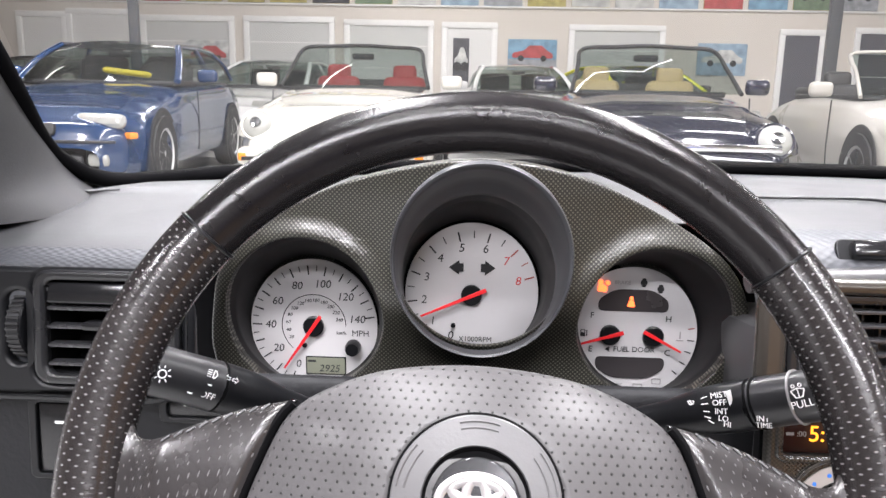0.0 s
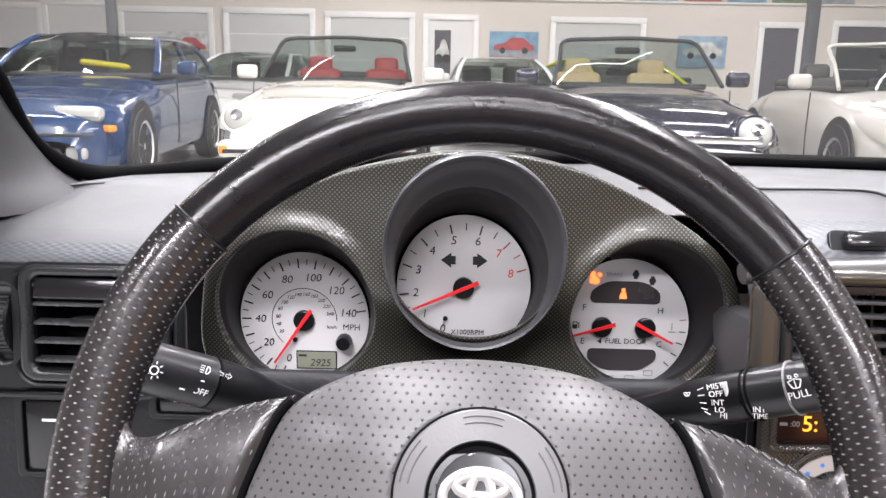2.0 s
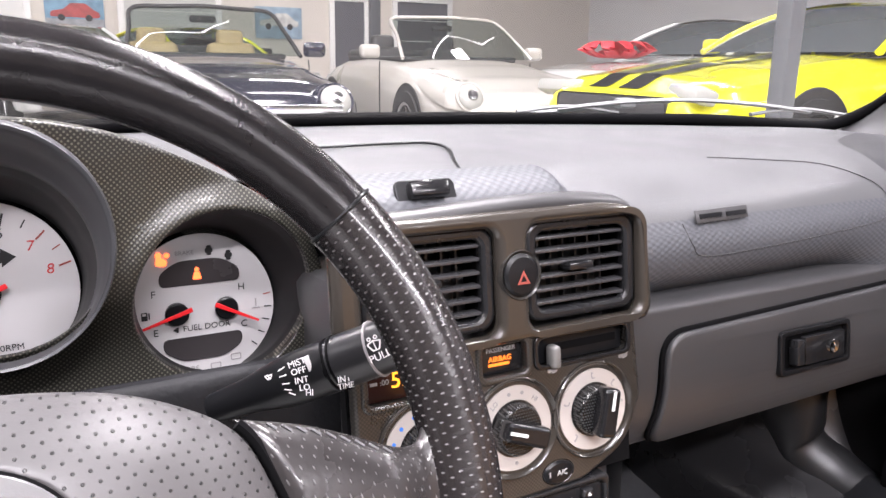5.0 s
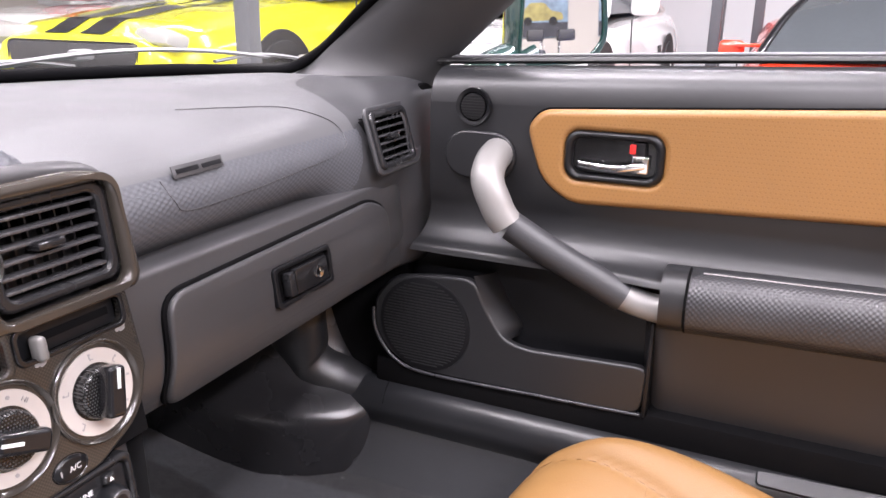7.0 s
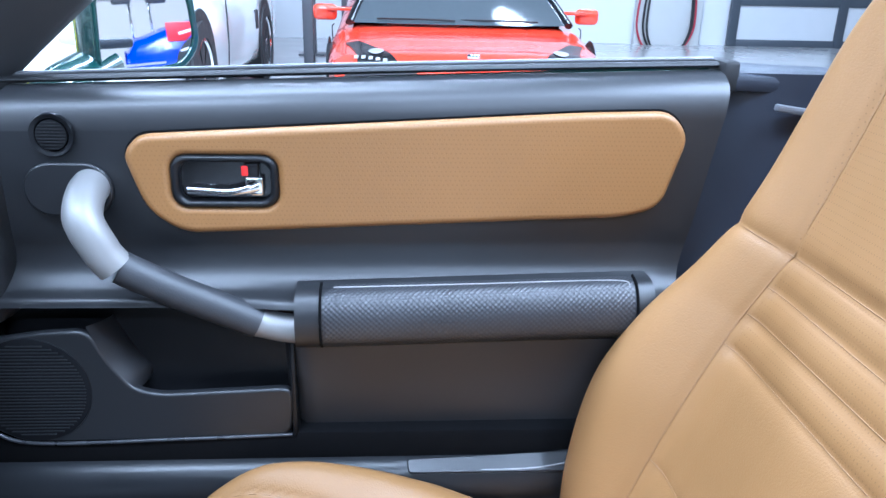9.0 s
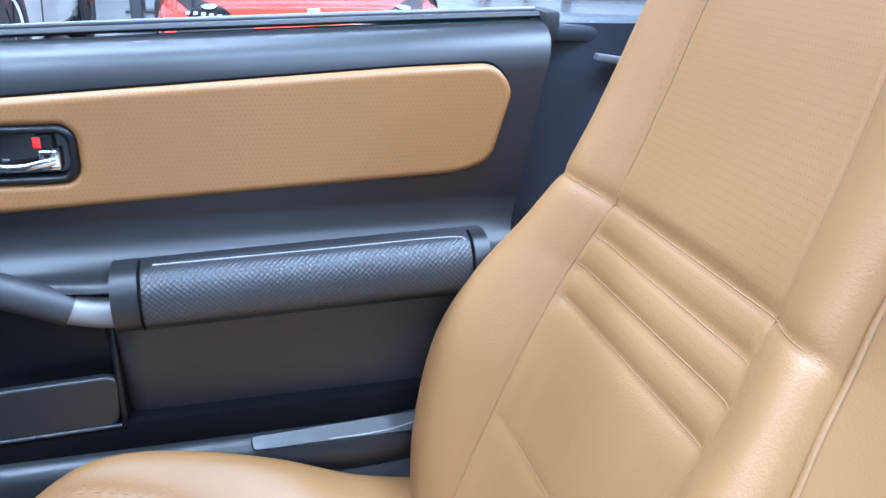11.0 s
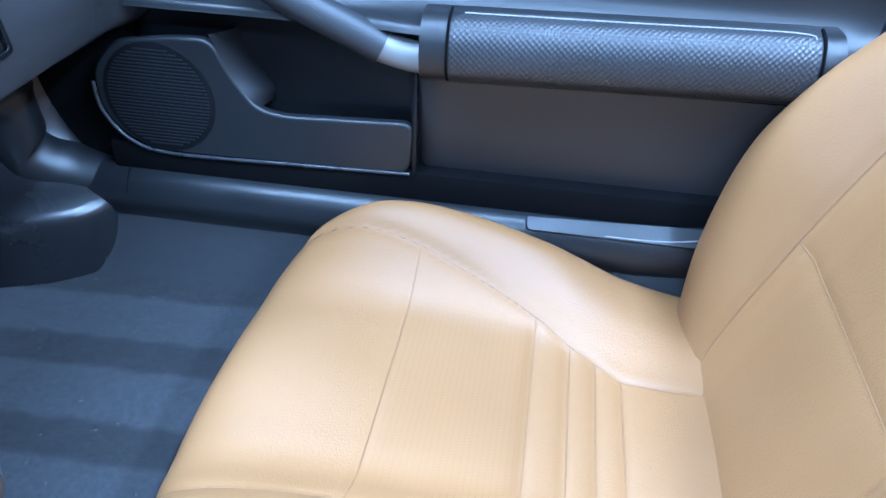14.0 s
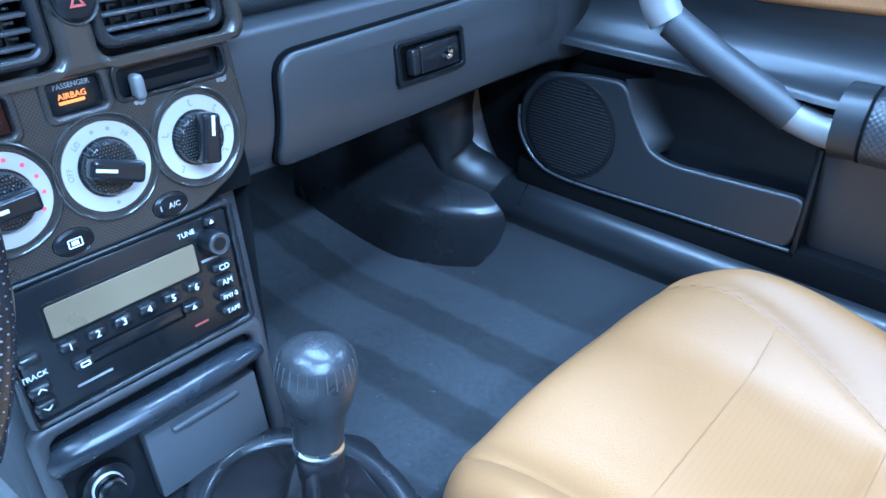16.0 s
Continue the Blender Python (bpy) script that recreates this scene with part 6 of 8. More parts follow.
obj("armrest_pad_line", sweep([(0.895, 0.110, 0.7255), (0.895, -0.05, 0.7295), (0.895, -0.20, 0.7335), (0.888, -0.221, 0.731)], 0.0009, n=6, steps=30), GREYINK, door)
for y in (0.124, -0.228):
    arc = [(0.8712 - 0.001, y, 0.688), (0.8748, y, 0.707), (0.887, y, 0.7215), (0.905, y, 0.7262)]
    obj("armrest_groove", sweep([(0.889, y, 0.656), (0.8755, y, 0.668)] + [(a, b, c + 0.010 * (0.152 - y) / 0.4 * 1.0) for a, b, c in arc], 0.0016, n=6, steps=30), VOID, door)


def lower_fn(u, v):
    z = 0.655 - 0.130 * v
    y = 0.170 + (-0.262 - 0.170) * u
    x = 0.893 + 0.030 * v + 0.025 * ease((0.03 - u) * 40)
    return (x, y, z + 0.008 * u)


obj("lower_panel", grid(lower_fn, 20, 14), LOWERDOOR, door, "smooth dark lower door panel")
horn = [dp(0.165, 0.533), dp(0.160, 0.597), dp(0.311, 0.590), dp(0.341, 0.597), dp(0.366, 0.632), dp(0.384, 0.672), dp(0.430, 0.670), dp(0.50, 0.660), dp(0.530, 0.625), dp(0.530, 0.58), dp(0.512, 0.550), dp(0.468, 0.526)]
P0 = pose(0.912, 0, 0, 90, 0, -90)
obj("pocket_front", panel(rounded(horn, 0.016, 6)[::-1], (), 0.012, 0.004, P0, 3), DOORP, door)
# Paler than the door plastic: the pocket edge's highlight is in this colour.
obj("pocket_rim", sweep([(0.900, 0.164, 0.534), (0.899, 0.30, 0.5305), (0.899, 0.45, 0.5275), (0.899, 0.50, 0.541), (0.899, 0.527, 0.575), (0.899, 0.531, 0.61)], 0.0022, n=8, steps=50), SHEENBLACK, door)
# Pocket back and end are blacker than the door: inner shade in the colour.
obj("pocket_back", grid(lambda u, v: (0.948 - 0.02 * v, 0.50 - 0.34 * u, 0.70 - 0.17 * v), 6, 6), BLACKP, door)
obj("pocket_end", box((0.050, 0.006, 0.13), pose(0.925, 0.160, 0.59), 0.002), BLACKP, door)
def scoop_fn(u, v):
    z = 0.596 + 0.080 * v
    y0 = lerp_smoothly([(0.596, 0.338), (0.612, 0.352), (0.632, 0.366), (0.655, 0.377), (0.676, 0.386)], z)
    return (0.902 + 0.042 * u, y0 - 0.026 * math.sin(1.5708 * u) * (1 - 0.4 * v) * ease(v * 3 + 0.3), z - 0.004 * u)


obj("pocket_scoop", grid(scoop_fn, 12, 14), DOORP, door)
SP = P0 @ pose(-0.454, 0.5975, 0.0115)
spk = obj("speaker_grille", revolve([(0.066, 0.0), (0.0655, 0.002), (0.060, 0.0026), (0, 0.0030)], SP, 56), BLACKP, door, "round ribbed speaker grille")
for k in range(28):
    h = (k - 13.5) * 0.0042
    w = 2 * math.sqrt(max(0.060**2 - h * h, 1e-6))
    obj("grille_rib", box((w, 0.0016, 0.0016), SP @ pose(0, h, 0.0030)), DOORP, spk)
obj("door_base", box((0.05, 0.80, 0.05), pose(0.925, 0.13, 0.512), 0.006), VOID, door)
# Added black boxes close the gap by the dash; its shade is their colour.
obj("corner_gap_filler", box((0.11, 0.10, 0.05), pose(1.024, 0.546, 0.880), 0.006), VOID, door)
obj("gap_backing_sheet", box((0.16, 0.006, 0.42), pose(1.005, 0.502, 0.68), 0.002), VOID, door)
obj("door_skin", grid(lambda u, v: (1.01 + 0.06 * math.sin(3.14 * v), 0.46 - 0.80 * u, 0.925 + 0.035 * u - 0.55 * v), 20, 12), GREEN, door, "dark green painted outer skin")

# trim behind the door
rear = thing("rear_quarter_trim", "navy-black plastic trim behind the door opening", "quarter trim", (0.98, -0.45, 0.5))


def quarter_fn(u, v):
    z = 0.955 - 0.50 * v
    y0 = rear_edge(z) - 0.008
    return (0.985 + 0.0 * u - 0.035 * math.sin(3.14 * min(1, u * 1.3)) - 0.05 * v * v, y0 - 0.40 * u, z + 0.010 * u)


obj("side_trim", grid(quarter_fn, 20, 24), TRIMNAVY, rear)
obj("top_ledge", box((0.16, 0.42, 0.02), pose(1.045, -0.55, 0.938, 2, 0, 0), 0.006), TRIMNAVY, rear)
obj("belt_slot", box((0.012, 0.05, 0.008), pose(0.947, -0.41, 0.918, 8, 0, 0), 0.002), BELTGREY, rear)
obj("latch_post", box((0.05, 0.02, 0.035), pose(0.99, -0.337, 0.952), 0.005), RUBBER, rear)
tagged(obj("wall_cabin_rear", box((1.5, 0.03, 0.62), pose(XC, -0.62, 0.66), 0.01), TRIMNAVY), "dark carpeted wall behind the seats", "cabin wall", kind="structure")

# lint on the carpet
rl = random.Random(9)
fibres = [box((0.0006, rl.uniform(0.001, 0.004), 0.0005), pose(rl.uniform(0.46, 0.86), rl.uniform(0.02, 0.62), FLOOR + 0.003, 0, 0, rl.uniform(0, 180))) for _ in range(90)]
tagged(obj("carpet_lint", join(*fibres), CAPGREY), "tiny pale lint fibres lying on the carpet", "lint", kind="stuff")

# ---- passenger seat ----
XS = 0.645
seat = thing("passenger_seat", "tan leather bucket seat with pleated centre panels", "car seat", (XS, 0.0, FLOOR))


def dent(x, c, w):
    """A stitched crease: a sharp valley with soft shoulders."""
    d = abs(x - c) / w
    return math.exp(-d) if d < 6 else 0.0


CUSH_HALF = [(0, 0), (0.30, 0.067), (0.55, 0.122), (0.70, 0.168), (0.80, 0.200), (0.90, 0.228), (0.96, 0.236), (1, 0.232)]
CUSH_RISE = [(0, 0), (0.30, 0.001), (0.50, 0.006), (0.62, 0.026), (0.72, 0.050), (0.80, 0.062), (0.87, 0.060), (0.93, 0.040)]


SEAM_OUT = [(-0.30, 0.40), (-0.10, 0.36), (-0.085, 0.365), (-0.059, 0.44), (-0.033, 0.50), (0.0, 0.585), (0.077, 0.69), (0.18, 0.80), (0.25, 0.85)]
SEAM_IN = [(-0.30, 0.40), (-0.085, 0.42), (0.0, 0.57), (0.1, 0.66), (0.25, 0.69)]


def seam_q(y, side=1):
    """How far out the bolster seam runs: wide at the front, closing in to the rear."""
    return lerp_smoothly(SEAM_OUT if side > 0 else SEAM_IN, y)


def cushion_fn(u, v):
    s = u * 2 - 1
    q = abs(s)
    line = CUSH[int(v * 240 + 0.5)]
    y, z0 = line.y, line.z
    qs = seam_q(y, s)
    qn = q / qs * 0.555 if q < qs else 0.555 + (q - qs) / (1 - qs) * 0.445
    half = lerp_smoothly(CUSH_HALF, q)
    narrow = 1 - 0.045 * max(0, (y - 0.17) / 0.12) ** 2 - 0.03 * max(0, (-0.05 - y) / 0.2)
    f = lerp_smoothly([(-0.27, 0.02), (-0.19, 0.12), (-0.10, 0.38), (0.0, 0.80), (0.12, 1.05), (0.19, 0.95), (0.25, 0.55), (0.29, 0.15)], y)
    h = lerp_smoothly(CUSH_RISE, min(0.55 * q + 0.45 * qn, 0.93)) * f
    z = z0 + h
    if q > 0.90:
        t = (q - 0.90) / 0.10
        z = z * (1 - t**1.7) + 0.335 * t**1.7
    y += 0.017 * (1 - q * q) * ease((y - 0.12) / 0.14)
    y -= (0.050 if s < 0 else 0.022) * max(0, (q - 0.62) / 0.38) ** 1.8 * ease((y - 0.14) / 0.12)
    y += 0.013 * ease((y - 0.12) / 0.14)
    front = ease((z0 - 0.40) * 30) if v < 0.3 else 1
    z -= 0.0045 * dent(qn, 0.555, 0.014) * front
    if qn < 0.56:
        fade = ease((0.56 - qn) / 0.05)
        for line_y in (0.004, -0.032, -0.061, -0.088):
            z -= 0.0055 * dent(y, line_y, 0.008) * fade
        z -= 0.0012 * dent(y, 0.137, 0.005) * fade
        z += 0.003 * math.cos(qn / 0.56 * 1.57)
    return (XS + math.copysign(half, s) * narrow * (0.90 if s < 0 else 1.0), y, z)


CUSH = smooth_line([(0, 0.268, 0.30), (0, 0.284, 0.36), (0, 0.282, 0.412), (0, 0.260, 0.440), (0, 0.20, 0.451), (0, 0.10, 0.448), (0, 0.0, 0.438), (0, -0.10, 0.424), (0, -0.20, 0.420), (0, -0.30, 0.418)], 240)
me = grid(cushion_fn, 160, 240, lu=0.52, lv=0.75)
two_mats(me, TAN, TANPERF, lambda c: abs(c.x - XS) < 0.120 and 0.006 < c.y < 0.135)
cushion = obj("cushion", me, None, seat, "tan leather seat cushion with pleats")
BACK_W = [(0.30, 0.18), (0.34, 0.195), (0.40, 0.212), (0.47, 0.236), (0.55, 0.254), (0.62, 0.257), (0.69, 0.245), (0.76, 0.222), (0.82, 0.207), (0.92, 0.198), (1.02, 0.182), (1.08, 0.150), (1.13, 0.105)]
BACK_F = [(0.34, 0.2), (0.42, 0.45), (0.50, 0.95), (0.60, 1.30), (0.68, 1.15), (0.76, 0.80), (0.86, 0.55), (0.98, 0.45), (1.06, 0.30), (1.13, 0.05)]


def back_fn(u, v):
    s = u * 2 - 1
    q = abs(s)
    line = BACK[int(v * 280 + 0.5)]
    y0, z0 = line.y, line.z
    w = lerp_smoothly(BACK_W, z0)
    inner = min(0.56 * w, 0.128) * (1.08 if s < 0 else 1.0)
    half = lerp_smoothly([(0, 0), (0.30, inner * 0.55), (0.55, inner), (0.72, inner + (w - inner) * 0.45), (0.84, inner + (w - inner) * 0.80), (0.93, w * 0.99), (1, w)], q)
    f = lerp_smoothly(BACK_F, z0)
    h = lerp_smoothly([(0, 0), (0.30, 0.001), (0.50, 0.004), (0.60, 0.020), (0.72, 0.044), (0.82, 0.050), (0.90, 0.030)], min(q, 0.90)) * f
    if q > 0.88:
        h -= 0.115 * ((q - 0.88) / 0.12) ** 1.7 * (0.35 + 0.65 * ease((z0 - 0.38) / 0.12))
    h -= 0.0050 * dent(q, 0.555, 0.014)
    h -= 0.0060 * dent(z0, 0.812, 0.0075)
    if q < 0.56:
        fade = ease((0.56 - q) / 0.05)
        for line_z in (0.779, 0.745, 0.712):
            h -= 0.0062 * dent(z0, line_z, 0.0085) * fade
        h -= 0.0032 * dent(z0, 0.575, 0.006) * fade
        h += 0.004 * math.cos(q / 0.56 * 1.57) * (1 if z0 > 0.82 else 0.5)
    return (XS + math.copysign(half, s), y0 + 0.91 * h, z0 + 0.40 * h * (1 if q < 0.88 else 0.4))


BACK = smooth_line([(0, -0.120, 0.32), (0, -0.150, 0.36), (0, -0.170, 0.42), (0, -0.193, 0.48), (0, -0.235, 0.58), (0, -0.285, 0.70), (0, -0.332, 0.81), (0, -0.370, 0.92), (0, -0.398, 1.02), (0, -0.415, 1.09), (0, -0.445, 1.125), (0, -0.49, 1.10)], 280)
me = grid(back_fn, 160, 280, lu=0.52, lv=0.85)
two_mats(me, TAN, TANPERF, lambda c: abs(c.x - XS) < 0.118 and (0.716 < c.z < 0.809 or 0.815 < c.z < 1.05))
obj("backrest", me, None, seat, "tan leather backrest with pleats and bolsters")


def seam_on(fn, line, u0, u1, key, lift):
    """A stitched seam across a cushion at the profile height key."""
    v = min(range(len(line)), key=lambda i: abs(key(line[i]))) / (len(line) - 1)
    return [Vector(fn(u0 + (u1 - u0) * k / 24, v)) + Vector(lift) for k in range(25)]


def seam_along(fn, u, v0, v1, lift):
    return [Vector(fn(u, v0 + (v1 - v0) * k / 40)) + Vector(lift) for k in range(41)]


for zz in (0.812, 0.779, 0.745, 0.712, 0.575):
    u0, u1 = (0.075, 0.925) if zz == 0.812 else (0.225, 0.775)
    obj("seam", sweep(seam_on(back_fn, BACK, u0, u1, lambda p, zz=zz: p.z - zz if p.y > -0.44 else 9, (0, 0.0004, 0.0002)), 0.0006, n=5, steps=72), TANSTITCH, seat)
for yy in (0.004, -0.032, -0.061, -0.088, 0.137):
    obj("seam", sweep(seam_on(cushion_fn, CUSH, 0.5 - 0.495 * seam_q(yy, -1), 0.5 + 0.495 * seam_q(yy), lambda p, yy=yy: p.y - yy if p.z > 0.36 else 9, (0, 0, 0.0007)), 0.0006 if yy < 0.1 else 0.0004, n=5, steps=72), TANSTITCH, seat)
for u in (0.2225, 0.7775):
    obj("seam", sweep(seam_along(back_fn, u, 0.15, 0.88, (0, 0.0012, 0.0004)), 0.0010, n=5, steps=120), TANSTITCH, seat)
    k_ = 1 if u > 0.5 else -1
    run = [Vector(cushion_fn(0.5 + k_ * 0.5 * seam_q(CUSH[int((0.24 + 0.71 * i / 60) * 240 + 0.5)].y, k_), 0.24 + 0.71 * i / 60)) + Vector((0, 0, 0.0013)) for i in range(61)]
    obj("seam", sweep(run, 0.0008, n=5, steps=150), TANSTITCH, seat)
obj("piping", sweep([p + Vector((-0.001, 0.002, 0)) for p in seam_along(back_fn, 0.045, 0.10, 0.80, (0, 0.001, 0))], 0.0022, n=6, steps=120), TANSTITCH, seat)
obj("seat_shell", box((0.40, 0.10, 0.62), pose(XS, -0.40, 0.76, 22, 0, 0), 0.04, 3), BLACKP, seat)
obj("seat_frame", box((0.36, 0.42, 0.05), pose(XS, 0.02, 0.385), 0.01), BLACKP, seat)
obj("seat_rail", box((0.03, 0.50, 0.025), pose(0.845, 0.0, 0.388), 0.004), BLACKP, seat)
obj("recline_lever", sweep([(0.872, -0.185, 0.40), (0.868, -0.15, 0.402), (0.862, -0.08, 0.396), (0.858, -0.05, 0.392)], 0.006, 0.008), BLACKP, seat)
obj("hinge_bracket", box((0.012, 0.05, 0.06), pose(0.868, -0.19, 0.415, 20, 0, 0), 0.003), SILVER, seat)

# ---- showroom shell ----
FLOORM = mat("polished_grey_floor", (0.42, 0.42, 0.41), 0.16, var=0.05, scale=2, bump=0.02)
WALLM = mat("warm_white_wall", (0.64, 0.59, 0.53), 0.7, var=0.03, scale=2, bump=0.05)
COOLWALL = mat("cool_white_wall", (0.66, 0.67, 0.68), 0.6, var=0.03, scale=2, bump=0.05)
TRIMW = mat("white_gloss_trim", (0.80, 0.79, 0.77), 0.4, var=0.03, bump=0.03)
GREYPANEL = mat("pale_grey_panel", (0.55, 0.55, 0.53), 0.5, var=0.05, scale=4, bump=0.05)
POSTM = mat("dark_grey_steel_post", (0.10, 0.105, 0.115), 0.4, var=0.1, bump=0.05)
TUBE = mat("led_tube", (1.0, 0.98, 0.95), 0.5, var=0.0, bump=0.0, emit=14.0)
NORTH = 15.2
DARKCEIL = mat("dark_grey_ceiling", (0.06, 0.06, 0.065), 0.8, var=0.1, scale=1, bump=0.0)
tagged(obj("ground", box((46, 46, 0.1), pose(0, 3, GROUND - 0.05)), FLOORM), "polished pale grey showroom floor", "floor", kind="structure")
tagged(obj("ceiling", box((46, 46, 0.2), pose(0, 3, CEIL + 0.1)), DARKCEIL), "dark grey showroom ceiling", "ceiling", kind="structure")
tagged(obj("wall_north", box((46, 0.2, 5), pose(0, NORTH + 0.1, CEIL / 2)), WALLM), "warm white showroom wall", "wall", kind="structure")
tagged(obj("wall_south", box((46, 0.2, 5), pose(0, -12, CEIL / 2)), WALLM), "warm white showroom wall", "wall", kind="structure")
tagged(obj("wall_east", box((0.2, 46, 5), pose(12.2, 3, CEIL / 2)), COOLWALL), "cool white showroom wall", "wall", kind="structure")
tagged(obj("wall_west", box((0.2, 46, 5), pose(-16, 3, CEIL / 2)), WALLM), "warm white showroom wall", "wall", kind="structure")


def tube_light(pts):
    t = thing("ceiling_light", "thin white glowing tube light under the ceiling", "ceiling light", pts[0], "ceiling tube lights")
    for p in pts:
        obj("hanger", box((0.012, 0.012, CEIL - p[2]), pose(p[0], p[1], (CEIL + p[2]) / 2)), POSTM, t)
    for a, b in zip(pts, pts[1:]):
        obj("tube", sweep([a, b], 0.022, n=8), TUBE, t)


for x0 in (-7.5, -3.2, 1.2, 5.6):
    for y0 in (3.0, 7.5, 11.0):
        z = CEIL - 0.45
        tube_light([(x0 - 1.3, y0 - 0.5, z), (x0 - 0.4, y0 + 0.6, z), (x0 + 0.6, y0 + 0.3, z), (x0 + 1.4, y0 + 1.3, z)])

# north wall: doorways, panels and pictures
def doorway(name, x0, x1, top, fill, label, category="doorway"):
    d = thing(name, label, category, ((x0 + x1) / 2, NORTH, GROUND), "north wall openings", "structure")
    w, h = x1 - x0, top - GROUND
    obj("door_leaf", box((w - 0.10, 0.02, h - 0.05), pose((x0 + x1) / 2, NORTH - 0.012, GROUND + h / 2 - 0.02)), fill, d)
    for x in (x0, x1):
        obj("jamb", box((0.11, 0.06, h), pose(x, NORTH - 0.03, GROUND + h / 2), 0.01), TRIMW, d)
    obj("lintel", box((w + 0.11, 0.06, 0.11), pose((x0 + x1) / 2, NORTH - 0.032, top), 0.01), TRIMW, d)
    if w > 1.3:
        for k in range(1, 5):
            obj("panel_joint", box((w - 0.12, 0.006, 0.014), pose((x0 + x1) / 2, NORTH - 0.024, GROUND + h * k / 5)), TRIMW, d)
    return d


WHITEDOOR = mat("white_door_paint", (0.70, 0.69, 0.67), 0.5, var=0.04, scale=3, bump=0.05)
DARKDOOR = mat("dark_door_glass", (0.10, 0.10, 0.115), 0.2, var=0.1, bump=0.0)
doorway("door_1", -9.05, -8.15, 2.28, WHITEDOOR, "white framed doorway in the showroom wall")
doorway("door_2", -8.05, -6.80, 2.34, WHITEDOOR, "white panelled door in the showroom wall")
doorway("door_3", -6.58, -4.84, 2.24, GREYPANEL, "grey roller panel in a white frame")
doorway("door_4", -4.55, -2.89, 2.25, GREYPANEL, "pale grey roller panel in a white frame")
doorway("door_5", -2.60, -0.98, 2.21, GREYPANEL, "pale grey roller panel in a white frame")
doorway("door_6", -0.72, 0.24, 2.19, WHITEDOOR, "white framed doorway with a narrow poster")
doorway("door_7", 1.70, 3.40, 2.18, GREYPANEL, "pale grey roller panel in a white frame")
doorway("door_8", 5.62, 6.37, 2.15, DARKDOOR, "dark glass door in a white frame")
doorway("door_9", 7.0, 8.3, 2.2, DARKDOOR, "dark glass door in a white frame")


def picture(x0, x1, z0, z1, sky, body, low, label="framed print of a sports car on the showroom wall", y=None, frame_col=None, m=None):
    pic = thing("picture", label, "picture", ((x0 + x1) / 2, NORTH, z0), "wall pictures")
    m = m or pose((x0 + x1) / 2, NORTH - 0.01, (z0 + z1) / 2, 90, 0, 0)
    w, h = x1 - x0, z1 - z0
    obj("canvas", box((w, h, 0.03), m @ pose(0, 0, 0.005), 0.004), sky, pic)
    obj("lower_band", box((w * 0.99, h * 0.34, 0.004), m @ pose(0, -h * 0.32, 0.0215)), low, pic)
    s = w * 0.42
    shape = rounded([(-s, -0.10 * h), (-s * 0.95, 0.06 * h), (-s * 0.45, 0.12 * h), (-s * 0.15, 0.30 * h), (s * 0.45, 0.30 * h), (s * 0.8, 0.10 * h), (s, 0.04 * h), (s, -0.12 * h)], 0.06 * h)
    obj("printed_shape", panel(shape[::-1], (), 0.004, 0.0005, m @ pose(0, 0, 0.0215)), body, pic)
    for k in (-0.55, 0.55):
        obj("printed_spot", panel(circle(0.10 * h, s * k, -0.12 * h, 16), (), 0.005, 0.0005, m @ pose(0, 0, 0.0225)), INK, pic)
    return pic


def paint(name, col, rough=0.25, var=0.03, coat=0.0):
    return mat(name, col, rough, var=var, scale=3, bump=0.0, coat=coat)


P_SKY, P_RED, P_GREY, P_BLUE, P_YEL, P_GRN, P_DK, P_PALE = (mat(n, c, 0.5, var=0.75, scale=7.0, bump=0.0) for n, c in (("print_sky_blue", (0.16, 0.30, 0.42)), ("print_red", (0.42, 0.06, 0.06)), ("print_grey", (0.30, 0.31, 0.33)), ("print_blue_grey", (0.26, 0.36, 0.45)), ("print_yellow", (0.42, 0.36, 0.12)), ("print_green", (0.14, 0.20, 0.12)), ("print_dark", (0.05, 0.05, 0.06)), ("print_pale", (0.5, 0.5, 0.48))))
picture(-5.74, -4.90, 1.30, 1.84, P_PALE, P_RED, P_GREY)
picture(0.50, 1.43, 1.38, 1.95, P_SKY, P_RED, P_GREY)
picture(4.08, 5.00, 1.34, 1.93, P_BLUE, P_PALE, P_BLUE, "pale blue-grey framed print on the wall")
picture(-0.55, -0.24, 1.10, 1.95, P_DK, P_PALE, P_DK, "narrow dark framed poster inside the doorway")
rnd = random.Random(4)
shelf_cols = [P_RED, P_GREY, P_DK, P_BLUE, P_YEL, P_GRN, P_PALE, P_SKY]
for k in range(20):
    x0 = -9.0 + k * 0.82
    picture(x0, x0 + 0.72, 2.55, 3.15, rnd.choice(shelf_cols), rnd.choice(shelf_cols), rnd.choice(shelf_cols), "colourful print in the high row of pictures")
tagged(obj("trim", box((24, 0.05, 0.03), pose(-1, NORTH - 0.025, 2.53), 0.004), TRIMW), "white picture ledge along the wall", "trim", kind="structure")


def post(x, y, w=0.13, d=0.10):
    p = thing("lift_post", "dark grey steel lift post standing on the floor", "steel post", (x, y, GROUND), "lift posts")
    obj("column", box((w, d, CEIL - GROUND), pose(x, y, (CEIL + GROUND) / 2), 0.01), POSTM, p)
    obj("base_plate", box((w * 2.6, d * 3, 0.02), pose(x, y, GROUND + 0.011)), POSTM, p)


for x, y, w in ((-4.9, 11, 0.13), (4.75, 11, 0.16), (3.64, 2.90, 0.11), (7.9, 0.86, 0.12), (8.9, 0.55, 0.1), (9.6, 1.0, 0.1)):
    post(x, y, w)

# ---- cars ----
TYRE = mat("tyre_rubber", (0.018, 0.018, 0.019), 0.7, var=0.15, bump=0.2)
